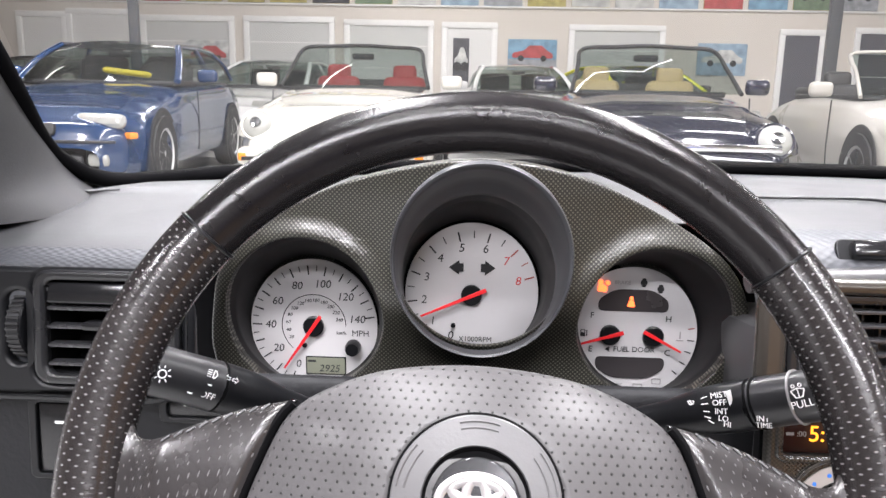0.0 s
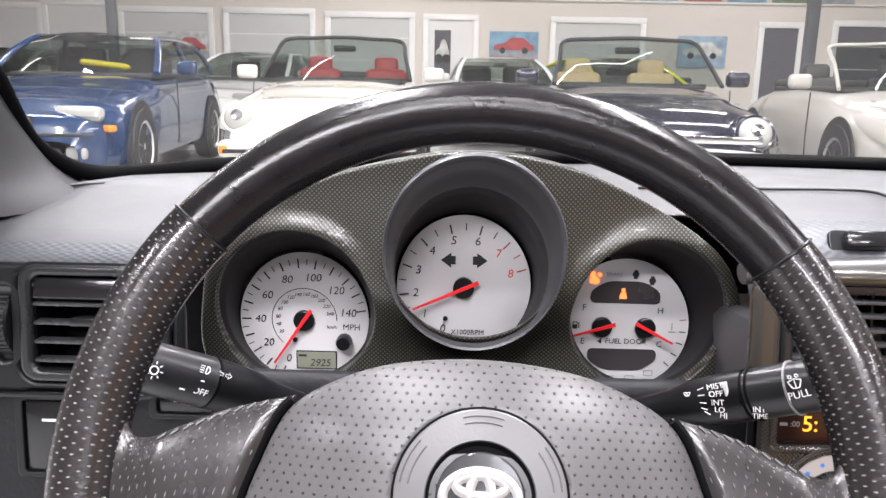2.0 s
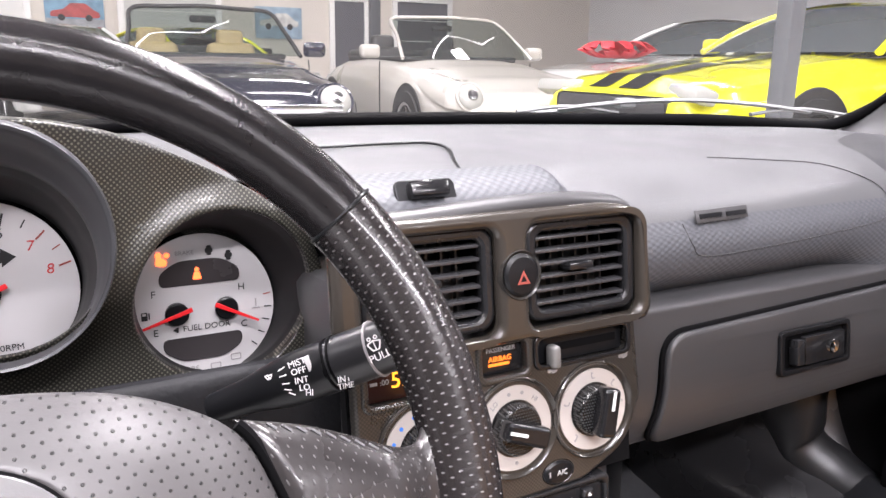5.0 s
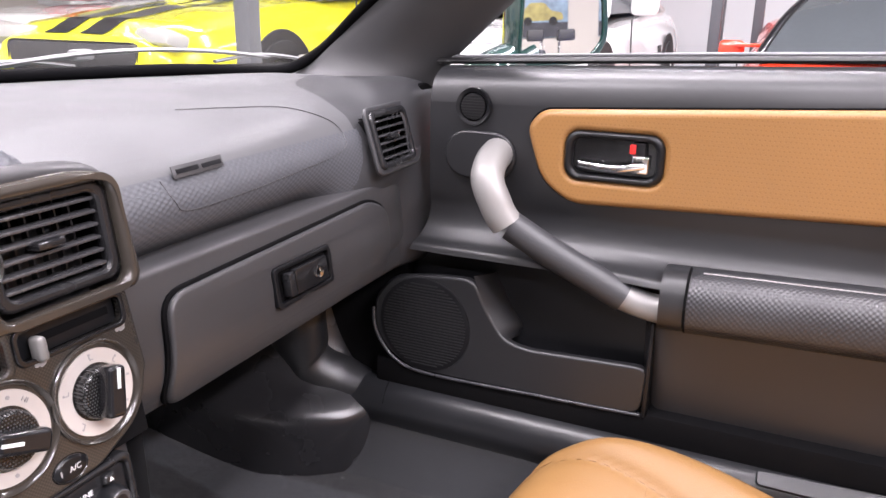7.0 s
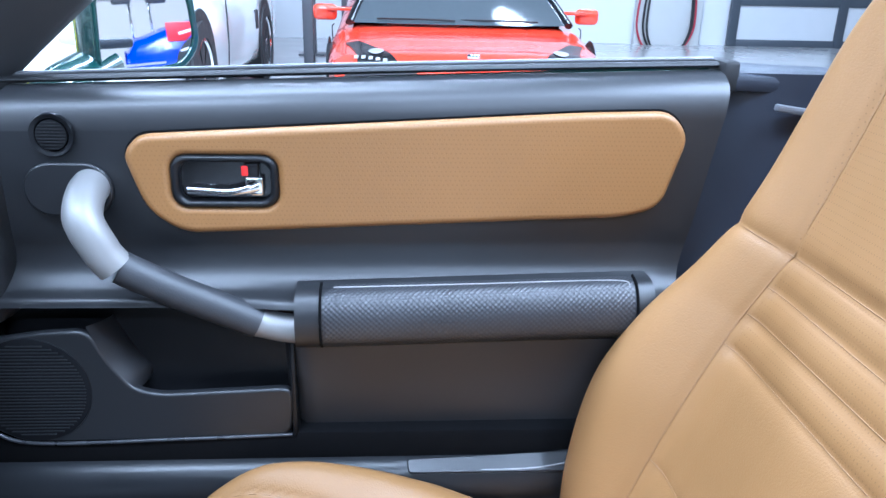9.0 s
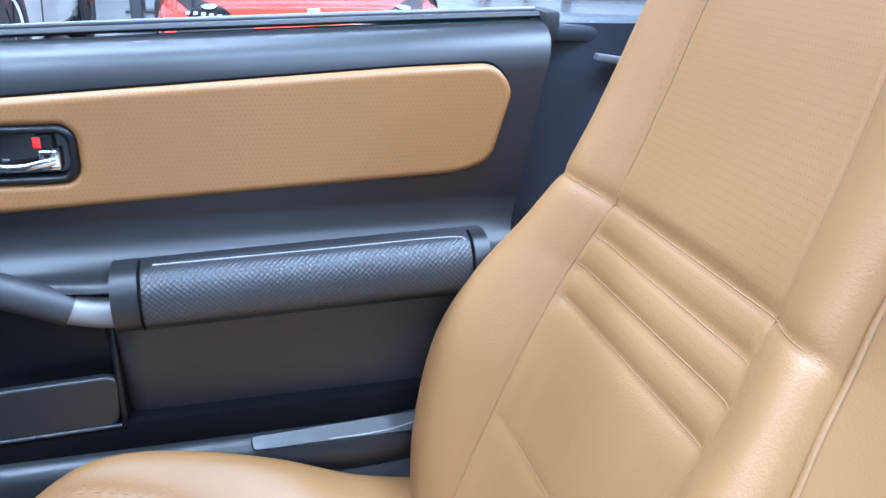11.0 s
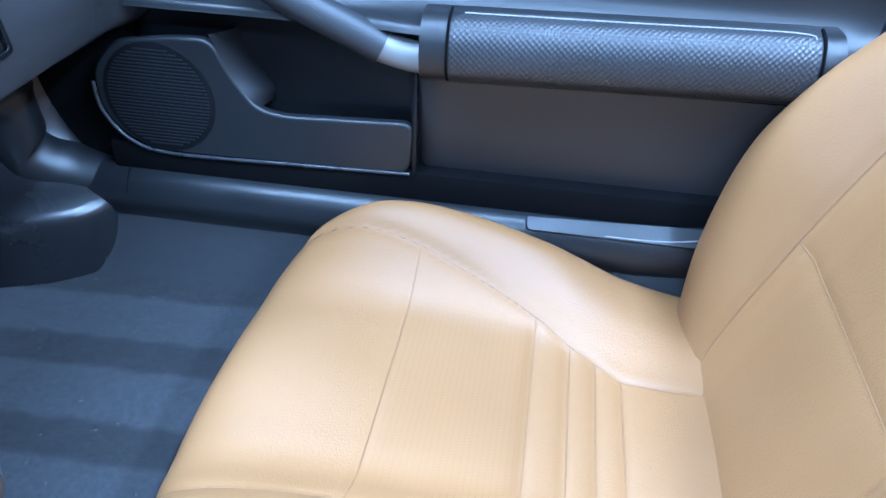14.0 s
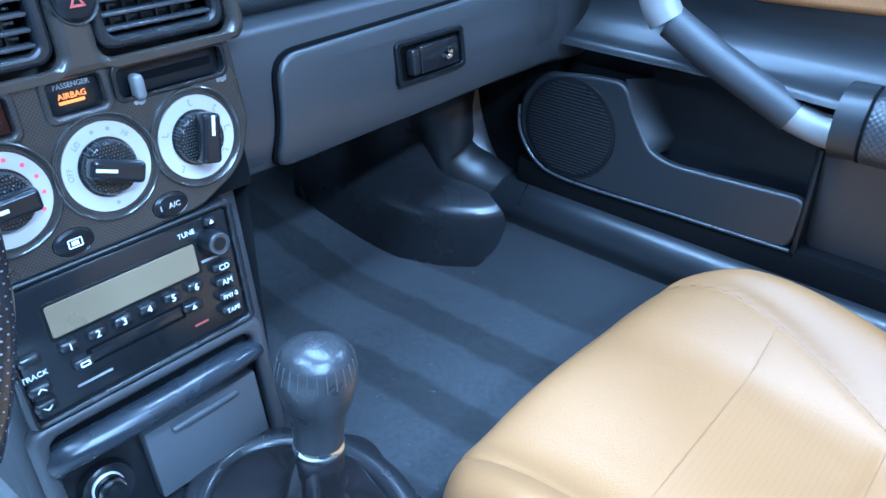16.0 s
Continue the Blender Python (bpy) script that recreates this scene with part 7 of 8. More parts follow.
ALLOY = mat("silver_alloy", (0.55, 0.55, 0.56), 0.3, metal=0.7, var=0.05, bump=0.0)
CARGLASS = mat("dark_car_glass", (0.07, 0.08, 0.085), 0.08, var=0.05, bump=0.0)
LAMPG = mat("clear_headlamp", (0.36, 0.36, 0.34), 0.12, var=0.08, scale=30, bump=0.0)
AMBERG = mat("amber_lens", (0.80, 0.25, 0.02), 0.15, var=0.05, bump=0.0)
CABIN = mat("dark_cabin_trim", (0.03, 0.03, 0.032), 0.6, var=0.15, bump=0.1)
THINGLASS = glass_mat("thin_car_glass", (0.50, 0.57, 0.54), 0.14)

SECTION = [(0.0, 0.0), (0.6, 0.0), (0.88, 0.01), (0.965, 0.07), (0.99, 0.2), (1.0, 0.40), (0.995, 0.58), (0.965, 0.74), (0.90, 0.87), (0.76, 0.95), (0.45, 0.99), (0.0, 1.0)]


def alloy_wheel(m, r, parent, rim_mat, spokes=7):
    w = obj("wheel", ring([(r * 0.66, -0.09), (r * 0.97, -0.09), (r, -0.06), (r, 0.06), (r * 0.97, 0.09), (r * 0.68, 0.095)], m, 40), TYRE, parent)
    disc = [ring([(r * 0.58, 0.06), (r * 0.68, 0.06), (r * 0.70, 0.088), (r * 0.62, 0.09)], m, 36), revolve([(r * 0.64, -0.02), (0, -0.02)], m, 24), revolve([(r * 0.14, 0.02), (r * 0.14, 0.075), (0, 0.08)], m, 20)]
    for k in range(spokes):
        disc.append(box((r * 0.52, r * 0.10, 0.03), m @ pose(0, 0, 0, 0, 0, 360 * k / spokes) @ pose(r * 0.36, 0, 0.062), 0.006))
    obj("rim", join(*disc), rim_mat, w)


def car(label, m, L, W, top, width, wheels, r, body, cabin, rim=None, name="parked_car", floor_z=0.17):
    """A car whose local y runs from its nose (0) to its tail (L). top and width: tables along y. cabin: a dict, or None."""
    c = thing(name, label, "car", tuple(m.translation), "parked cars")

    def fn(u, v):
        y = L * (0.5 - 0.5 * math.cos(math.pi * v))
        t, w = lerp_smooth(top, y), lerp_smooth(width, y) * W / 2
        s = u * 2 - 1
        k = abs(s) * (len(SECTION) - 1)
        i = min(int(k), len(SECTION) - 2)
        f = k - i
        sx = SECTION[i][0] + (SECTION[i + 1][0] - SECTION[i][0]) * f
        sz = SECTION[i][1] + (SECTION[i + 1][1] - SECTION[i][1]) * f
        lowz = floor_z + 0.05 * (1 - min(1, min(y, L - y) / 0.25))
        return m @ Vector((math.copysign(sx, s) * w, y, lowz + sz * (t - lowz)))

    obj("body", grid(fn, 66, 64), body, c)
    for y in wheels:
        for s in (-1, 1):
            wx = s * lerp_smooth(width, y) * W / 2
            # Flat black disc on the body side: the wheel well's shade, not a recess.
            obj("arch_shade_disc", revolve([(r * 1.14, 0.0), (r * 1.12, 0.006), (0, 0.006)], m @ pose(wx - s * 0.004, y, r + 0.02, 0, 90 * s, 0), 36), TYRE, c)
            alloy_wheel(m @ pose(wx - s * 0.075, y, r, 0, 90 * s, 0), r, c, rim or ALLOY)
    if cabin:
        g = cabin
        yb0, yt0, yt1, yb1 = g["y"]
        zb, zt = g["z"]
        wb, wt = g["w"][0] * W / 2, g["w"][1] * W / 2

        def corner(k, s):
            y, w, z = ((yb0, wb, zb), (yt0, wt, zt - 0.02), (yt1, wt * 0.97, zt - 0.03), (yb1, wb * 0.92, zb + g.get("lift", 0.04)))[k]
            return Vector((s * w, y, z))

        def screen(k):
            def fs(u, v):
                a, b = corner(k, -1).lerp(corner(k, 1), u), corner(k + 1, -1).lerp(corner(k + 1, 1), u)
                p = a.lerp(b, v)
                q = 1 - (2 * u - 1) ** 2
                return m @ Vector((p.x, p.y + (-0.10 if k == 0 else 0.08) * q, p.z + 0.03 * math.sin(math.pi * v) + 0.02 * q * v))
            return grid(fs, 12, 6)

        if g["kind"] == "coupe":
            pane_mat = THINGLASS if g.get("clear") else CARGLASS
            for nm_, k in (("windscreen", 0), ("rear_window", 2)):
                obj(nm_, screen(k), pane_mat, c).visible_shadow = not g.get("clear")
            if g.get("clear"):
                obj("cabin_tub", box((wb * 1.8, (yb1 - yb0) * 0.9, 0.05), m @ pose(0, (yb0 + yb1) / 2, zb - 0.02), 0.02), CABIN, c)
                for s in (-1, 1):
                    obj("seat_back", box((0.48, 0.16, 0.50), m @ pose(s * 0.34, yt0 + 0.45, zb + 0.02, -14, 0, 0), 0.07, 3), CABIN, c)
                obj("steering_wheel", ring([(0.16, 0), (0.185, 0), (0.185, 0.02), (0.16, 0.02)], m @ pose(0.34, yt0 + 0.05, zb + 0.06, 70, 0, 0), 30), CABIN, c)
                obj("rear_mirror", box((0.22, 0.03, 0.06), m @ pose(0, yt0 - 0.02, zt - 0.10), 0.02), CABIN, c)
            def roof(u, v):
                a, b = corner(1, -1).lerp(corner(1, 1), u), corner(2, -1).lerp(corner(2, 1), u)
                p = a.lerp(b, v)
                q = 1 - (2 * u - 1) ** 2
                return m @ Vector((p.x, p.y - 0.08 * q * (1 - v), p.z + 0.045 * q + 0.025 * math.sin(math.pi * v)))
            obj("roof", grid(roof, 14, 10), g.get("roof", body), c)
            for s in (-1, 1):
                obj("side_window", grid(lambda u, v, s=s: m @ (corner(0, s).lerp(corner(3, s), u).lerp(corner(1, s).lerp(corner(2, s), u), v) + Vector((s * 0.03 * math.sin(math.pi * v), 0, 0))), 10, 6), pane_mat, c)
                for k in (0, 1, 2):
                    obj("pillar", sweep([m @ corner(k, s), m @ (corner(k, s).lerp(corner(k + 1, s), 0.5) + Vector((s * 0.015, 0, 0.03 if k != 1 else 0.02))), m @ corner(k + 1, s)], 0.028, 0.035, n=8, steps=12), g.get("pillar", g.get("roof", body)), c)
                mid = 0.55
                obj("door_pillar", sweep([m @ corner(0, s).lerp(corner(3, s), mid), m @ (corner(1, s).lerp(corner(2, s), mid * 0.9))], 0.03, 0.02, n=8), g.get("roof", body), c)
        else:
            glass = obj("windscreen", screen(0), THINGLASS, c)
            glass.visible_shadow = False
            hoop = [corner(0, -1), corner(0, -1).lerp(corner(1, -1), 0.5) + Vector((0, 0, 0.02)), corner(1, -1), corner(1, -1).lerp(corner(1, 1), 0.25) + Vector((0, -0.06, 0.02)), corner(1, -1).lerp(corner(1, 1), 0.5) + Vector((0, -0.08, 0.03)), corner(1, -1).lerp(corner(1, 1), 0.75) + Vector((0, -0.06, 0.02)), corner(1, 1), corner(1, 1).lerp(corner(0, 1), 0.5) + Vector((0, 0, 0.02)), corner(0, 1)]
            obj("windscreen_frame", sweep([m @ p for p in hoop], 0.018, n=8, steps=60), g.get("hoop", body), c)
            obj("cabin_tub", box((wb * 1.75, (yb1 - yb0) * 0.95, 0.05), m @ pose(0, (yb0 + yb1) / 2 + 0.1, zb - 0.005), 0.02), CABIN, c)
            for s in (-1, 1):
                obj("seat_back", box((0.46, 0.16, 0.55), m @ pose(s * 0.36, yt0 + 0.75, zb - 0.15, -14, 0, 0), 0.07, 3), g["seat"], c)
                obj("headrest", box((0.26, 0.11, 0.20), m @ pose(s * 0.36, yt0 + 0.83, zb + 0.145, -10, 0, 0), 0.05, 3), g["seat"], c)
            obj("rear_mirror", box((0.22, 0.03, 0.06), m @ pose(0, yt0 + 0.05, zt - 0.09), 0.02), CABIN, c)
            obj("folded_hood", box((wb * 1.7, 0.5, 0.12), m @ pose(0, yb1 - 0.1, zb + 0.03), 0.05, 3), CABIN, c)
        for s in (-1, 1):
            obj("door_mirror", box((0.20, 0.09, 0.13), m @ pose(s * (W / 2 + 0.06), yb0 + 0.32, zb + 0.06), 0.04, 3), body, c)
            obj("door_seam", sweep([m @ Vector((s * (W / 2 - 0.012) * lerp_smooth(width, yb0 + 0.25), yb0 + 0.25, zb - 0.03)), m @ Vector((s * (W / 2 + 0.003) * lerp_smooth(width, yb0 + 0.25), yb0 + 0.22, 0.5)), m @ Vector((s * (W / 2 - 0.01) * lerp_smooth(width, yb0 + 0.25), yb0 + 0.22, 0.28))], 0.006, n=5), CABIN, c)
    return c


def lerp_smooth(table, x):
    if x <= table[0][0]:
        return table[0][1]
    for (a, p), (b, q) in zip(table, table[1:]):
        if x <= b:
            t = (x - a) / (b - a)
            return p + (q - p) * (t * 0.35 + ease(t) * 0.65)
    return table[-1][1]


def skin_patch(m, W, top, width, at, lift, n=12, floor_z=0.17):
    """A patch that lies on a car's skin: at(u, v) gives its x and y on the car."""

    def fn(u, v):
        x, y = at(u, v)
        t, w = lerp_smooth(top, y), lerp_smooth(width, y) * W / 2
        q = min(abs(x) / w, 0.999)
        lowz = floor_z + 0.05 * (1 - min(1, y / 0.25))
        sz = 1.0
        for (a, za), (b, zb) in zip(SECTION[5:], SECTION[6:]):
            if b <= q <= a:
                sz = za + (zb - za) * (a - q) / (a - b)
                break
        return m @ (Vector((x, y, lowz + sz * (t - lowz))) + Vector((math.copysign(0.3 * q, x), -0.4, 0.8)).normalized() * lift)

    return grid(fn, n, n)


def round_lamp(c, m, x, y, z, r, lens, tilt=60, name="headlight"):
    lm = m @ pose(x, y, z, tilt, 0, 0)
    h = obj(name, revolve([(r, -0.03), (r, 0.0), (r * 0.85, r * 0.25), (r * 0.5, r * 0.42), (0, r * 0.5)], lm, 30), lens, c)
    return h


def bar(c, m, name, size, x, y, z, material, bevel=0.01, rx=0, rz=0):
    return obj(name, box(size, m @ pose(x, y, z, rx, 0, rz), bevel), material, c)


WIDE = [(0, 0.62), (0.12, 0.80), (0.4, 0.93), (1.0, 0.99), (2.2, 1.0), (3.2, 1.0), (3.8, 0.95), (4.1, 0.84), (4.25, 0.66)]
REAR911 = [(0, 0.36), (0.06, 0.53), (0.25, 0.645), (0.6, 0.75), (1.2, 0.85), (1.5, 0.895), (2.6, 0.92), (3.2, 0.90), (3.8, 0.78), (4.15, 0.62), (4.25, 0.48)]


def classic(label, x, y, yaw, body, seat, hoop):
    """A rear-engined open two-seater with round headlamps."""
    m = pose(x, y, GROUND, 0, 0, yaw)
    c = car(label, m, 4.25, 1.66, REAR911, WIDE, (0.98, 3.25), 0.315, body, {"kind": "open", "y": (1.42, 2.02, 2.6, 3.3), "z": (0.90, 1.29), "w": (0.82, 0.68), "seat": seat, "hoop": hoop})
    for s in (-1, 1):
        round_lamp(c, m, s * 0.590, 0.182, 0.606, 0.112, LAMPG, 66)
        obj("bulb_shade", revolve([(0.045, 0.0), (0.040, 0.012), (0, 0.018)], m @ pose(s * 0.590, 0.139, 0.626, 66, 0, 0), 20), EMBLEMBACK, c, "grey bulb shade in the lens")
        obj("headlight_ring", ring([(0.110, 0.0), (0.130, 0.0), (0.124, 0.017), (0.110, 0.013)], m @ pose(s * 0.590, 0.190, 0.603, 66, 0, 0), 30), body, c)
        bar(c, m, "indicator", (0.18, 0.05, 0.06), s * 0.62, 0.055, 0.37, AMBERG, 0.015, 0, -s * 22)
        obj("fender", grid(lambda u, v, s=s: m @ Vector((s * (0.585 + 0.185 * min(1, math.sqrt(v / 0.10)) * math.cos(math.pi * u)), 0.12 + 1.38 * v, 0.50 + 0.22 * v + (0.20 - 0.08 * v) * min(1, math.sqrt(v / 0.10)) * math.sin(math.pi * u))), 18, 30), body, c)
    bar(c, m, "bumper", (1.46, 0.18, 0.15), 0, 0.11, 0.37, body, 0.06)
    bar(c, m, "bumper_strip", (1.36, 0.02, 0.03), 0, 0.015, 0.36, RUBBER, 0.008)
    bar(c, m, "grille", (0.70, 0.03, 0.07), 0, 0.06, 0.28, RUBBER, 0.015)
    return c


CREAM = paint("ivory_white_paint", (0.66, 0.64, 0.585), 0.2, coat=1.0)
NAVY = paint("dark_navy_paint", (0.012, 0.013, 0.028), 0.15, coat=1.0)
SILV = paint("warm_silver_paint", (0.44, 0.42, 0.385), 0.3, coat=0.8)
BLUE = paint("metallic_blue_paint", (0.006, 0.030, 0.098), 0.22, coat=1.0)
YELLOW = paint("bright_yellow_paint", (0.74, 0.72, 0.01), 0.22, coat=1.0)
WHITE = paint("white_car_paint", (0.66, 0.66, 0.65), 0.2, coat=1.0)
SCARLET = paint("orange_red_paint", (0.80, 0.055, 0.02), 0.2, coat=1.0)
BLACKC = paint("black_car_paint", (0.012, 0.012, 0.013), 0.15, coat=1.0)
RACEBLUE = paint("racing_blue_paint", (0.01, 0.04, 0.50), 0.22, coat=1.0)
REDSEAT = mat("red_seat_leather", (0.38, 0.03, 0.03), 0.5, var=0.1, bump=0.1)
TANSEAT = mat("beige_seat_leather", (0.50, 0.36, 0.18), 0.5, var=0.1, bump=0.1)
BLKSEAT = mat("black_seat_leather", (0.03, 0.03, 0.03), 0.5, var=0.1, bump=0.1)

classic("ivory white open sports car with red seats", -1.12, 5.75, 1.5, CREAM, REDSEAT, RUBBER)
navy_car = classic("dark navy open sports car with beige seats", 1.36, 5.05, -3, NAVY, TANSEAT, RUBBER)
classic("silver open sports car with round headlamps", 3.72, 5.15, -4, SILV, BLKSEAT, SILV)
nm = pose(1.36, 5.05, GROUND, 0, 0, -3)
bar(navy_car, nm, "grille_bar", (1.2, 0.03, 0.05), 0.0, 0.05, 0.56, CHROME, 0.012)

# blue coupe
bm4 = pose(-3.43, 5.62, GROUND, 0, 0, 5)
LONGNOSE = [(0, 0.42), (0.08, 0.60), (0.4, 0.72), (1.0, 0.82), (1.55, 0.90), (2.6, 0.93), (3.4, 0.95), (3.9, 0.92), (4.02, 0.7)]
NARROW = [(0, 0.66), (0.15, 0.84), (0.5, 0.96), (1.2, 0.99), (2.4, 0.97), (3.3, 1.0), (3.8, 0.93), (4.02, 0.76)]
blue_car = car("metallic blue coupe with long bonnet and silver wheels", bm4, 4.02, 1.74, LONGNOSE, NARROW, (0.72, 3.15), 0.32, BLUE, {"kind": "coupe", "y": (1.55, 2.15, 3.5, 3.95), "z": (0.92, 1.28), "w": (0.84, 0.66), "clear": True}, rim=WHITE)
for s in (-1, 1):
    lamp = bar(blue_car, bm4, "headlight", (0.42, 0.10, 0.12), s * 0.53, 0.20, 0.61, LAMPG, 0.05, -35, -s * 14)
    bar(blue_car, bm4, "indicator", (0.16, 0.08, 0.05), s * 0.72, 0.22, 0.50, AMBERG, 0.015, 0, -s * 35)
    bar(blue_car, bm4, "kidney_grille", (0.22, 0.05, 0.10), s * 0.14, 0.04, 0.55, CABIN, 0.03, -20)
    bar(blue_car, bm4, "fog_lamp", (0.16, 0.05, 0.10), s * 0.55, 0.05, 0.32, LAMPG, 0.03)
bar(blue_car, bm4, "air_intake", (0.9, 0.05, 0.12), 0, 0.02, 0.30, CABIN, 0.03)
bar(blue_car, bm4, "bumper_line", (1.4, 0.02, 0.02), 0, 0.015, 0.46, CABIN, 0.005)
tagged(obj("yellow_ribbon", box((0.46, 0.07, 0.06), bm4 @ pose(0.16, 1.86, 1.00, 20, 6, 4), 0.04, 3), paint("yellow_ribbon_cloth", (0.75, 0.58, 0.02), 0.5)), "yellow ribbon lying behind the coupe's windscreen", "ribbon")

# yellow coupe with black stripes, facing west
MUSCLE = [(0, 0.55), (0.05, 0.72), (0.3, 0.82), (0.9, 0.90), (1.7, 0.98), (2.6, 1.02), (3.8, 1.04), (4.5, 1.0), (4.75, 0.8)]
MUSW = [(0, 0.72), (0.1, 0.84), (0.4, 0.95), (1.0, 1.0), (3.9, 1.0), (4.5, 0.93), (4.75, 0.82)]
ym = pose(3.62, 4.32, GROUND, 0, 0, -90)
yel = car("bright yellow muscle coupe with twin black stripes", ym, 4.75, 1.90, MUSCLE, MUSW, (0.98, 3.70), 0.345, YELLOW, {"kind": "coupe", "y": (1.75, 2.55, 3.35, 4.35), "z": (0.99, 1.37), "w": (0.86, 0.64), "lift": 0.06}, rim=EMBLEMBACK)
for x in (-0.16, 0.16):
    obj("black_stripe", skin_patch(ym, 1.90, MUSCLE, MUSW, lambda u, v, x=x: (x + 0.20 * (u - 0.5), 0.06 + 1.70 * v), 0.006, 24), BLACKC, yel, "black bonnet stripe")
for s in (-1, 1):
    bar(yel, ym, "headlight", (0.42, 0.16, 0.10), s * 0.66, 0.14, 0.70, LAMPG, 0.03, -20, -s * 18)
bar(yel, ym, "grille", (1.15, 0.06, 0.20), 0, 0.03, 0.58, CABIN, 0.05)
bar(yel, ym, "splitter", (1.5, 0.10, 0.10), 0, 0.06, 0.26, CABIN, 0.03)

# white fastback with a red bow
wm = pose(4.75, 6.55, GROUND, 0, 0, -84)
wht = car("white fastback car with dark stripes on its bonnet", wm, 4.75, 1.90, MUSCLE, MUSW, (0.98, 3.70), 0.345, WHITE, {"kind": "coupe", "y": (1.75, 2.55, 3.35, 4.35), "z": (0.99, 1.37), "w": (0.86, 0.64), "lift": 0.06})
for s in (-1, 1):
    bar(wht, wm, "headlight", (0.42, 0.16, 0.10), s * 0.66, 0.14, 0.70, LAMPG, 0.03, -20, -s * 18)
    bar(wht, wm, "indicator", (0.14, 0.05, 0.05), s * 0.80, 0.20, 0.66, AMBERG, 0.01, 0, -s * 40)
bar(wht, wm, "grille", (1.15, 0.06, 0.20), 0, 0.03, 0.56, CABIN, 0.05)
bow = thing("gift_bow", "large red gift bow lying on the white bonnet", "gift bow", tuple(wm @ Vector((0, 0.9, 0.92))))
REDCLOTH = paint("red_bow_fabric", (0.60, 0.015, 0.03), 0.4)
for k in range(10):
    a = 2 * math.pi * k / 10
    obj("bow_loop", sweep([wm @ Vector((0, 0.95, 0.94)), wm @ Vector((0.22 * math.cos(a), 0.95 + 0.22 * math.sin(a), 1.10)), wm @ Vector((0.36 * math.cos(a + 0.2), 0.95 + 0.36 * math.sin(a + 0.2), 1.02)), wm @ Vector((0.2 * math.cos(a + 0.3), 0.95 + 0.2 * math.sin(a + 0.3), 0.95)), wm @ Vector((0, 0.95, 0.95))], 0.012, 0.07, n=8, steps=24), REDCLOTH, bow)

# white sports coupe beside the posts
gm = pose(4.05, 2.12, GROUND, 0, 0, -90)
GTTOP = [(0, 0.46), (0.06, 0.58), (0.5, 0.70), (1.2, 0.80), (1.6, 0.86), (2.6, 0.90), (3.6, 0.94), (4.3, 0.96), (4.5, 0.75)]
gt = car("white sports coupe with silver five-spoke wheels", gm, 4.5, 1.84, GTTOP, MUSW, (0.95, 3.40), 0.33, WHITE, {"kind": "coupe", "y": (1.5, 2.25, 3.0, 4.1), "z": (0.88, 1.26), "w": (0.84, 0.62)}, rim=CHROME)
for s in (-1, 1):
    bar(gt, gm, "side_marker", (0.06, 0.16, 0.06), s * 0.88, 0.42, 0.47, AMBERG, 0.015)
    bar(gt, gm, "headlight", (0.40, 0.14, 0.10), s * 0.60, 0.14, 0.56, LAMPG, 0.03, -25, -s * 16)
    bar(gt, gm, "side_vent", (0.02, 0.12, 0.16), s * 0.915, 2.95, 0.55, CABIN, 0.008)
rm = pose(8.6, 2.75, GROUND, 0, 0, -90)
car("red sports car parked behind the white coupe", rm, 3.0, 1.84, [(0, 0.5), (0.1, 0.66), (1, 0.86), (2.6, 0.9), (3.0, 0.7)], [(0, 0.7), (0.3, 0.95), (1, 1), (2.6, 0.98), (3.0, 0.8)], (0.6, 2.5), 0.33, paint("deep_red_paint", (0.45, 0.02, 0.03), 0.2, coat=1.0), None, rim=CHROME)

# orange-red wedge sports car
lm = pose(5.35, -0.50, GROUND, 0, 0, -90)
WEDGE = [(0, 0.30), (0.08, 0.37), (0.35, 0.43), (0.9, 0.505), (1.30, 0.57), (2.2, 0.78), (3.2, 0.92), (4.3, 0.90), (4.7, 0.7)]
WEDW = [(0, 0.80), (0.12, 0.90), (0.5, 0.97), (1.2, 1.0), (2.4, 0.96), (3.4, 1.0), (4.5, 0.97), (4.7, 0.9)]
lam = car("orange-red wedge-shaped sports car with black angular headlamps", lm, 4.7, 2.10, WEDGE, WEDW, (1.05, 3.75), 0.21, SCARLET, {"kind": "coupe", "y": (1.20, 2.35, 2.95, 4.2), "z": (0.57, 1.07), "w": (0.85, 0.58), "roof": SCARLET, "pillar": GLOSSB}, rim=EMBLEMBACK)
for s in (-1, 1):
    head = obj("headlight", skin_patch(lm, 2.10, WEDGE, WEDW, lambda u, v, s=s: (s * (0.50 + 0.30 * v**1.5 + (0.30 - 0.20 * v) * u), 0.08 + 0.62 * v - 0.04 * u * (1 - v)), 0.006), GLOSSB, lam, "black angular headlamp")
    obj("lens", skin_patch(lm, 2.10, WEDGE, WEDW, lambda u, v, s=s: (s * (0.66 + 0.055 * (2 * v - 1) * math.cos(math.pi * u)), 0.36 + 0.085 * (2 * v - 1) * math.sin(math.pi * u)), 0.012, 10), LAMPG, head, "round clear lens")
    for k in range(5):
        obj("lens", skin_patch(lm, 2.10, WEDGE, WEDW, lambda u, v, s=s, k=k: (s * (0.58 + 0.050 * k + 0.030 * u), 0.13 + 0.022 * k + 0.06 * v), 0.010, 4), LAMPG, head)
    bar(lam, lm, "mirror_arm", (0.22, 0.05, 0.03), s * 0.98, 1.45, 0.66, SCARLET, 0.01)
    bar(lam, lm, "air_intake", (0.5, 0.08, 0.14), s * 0.62, 0.05, 0.27, CABIN, 0.03)
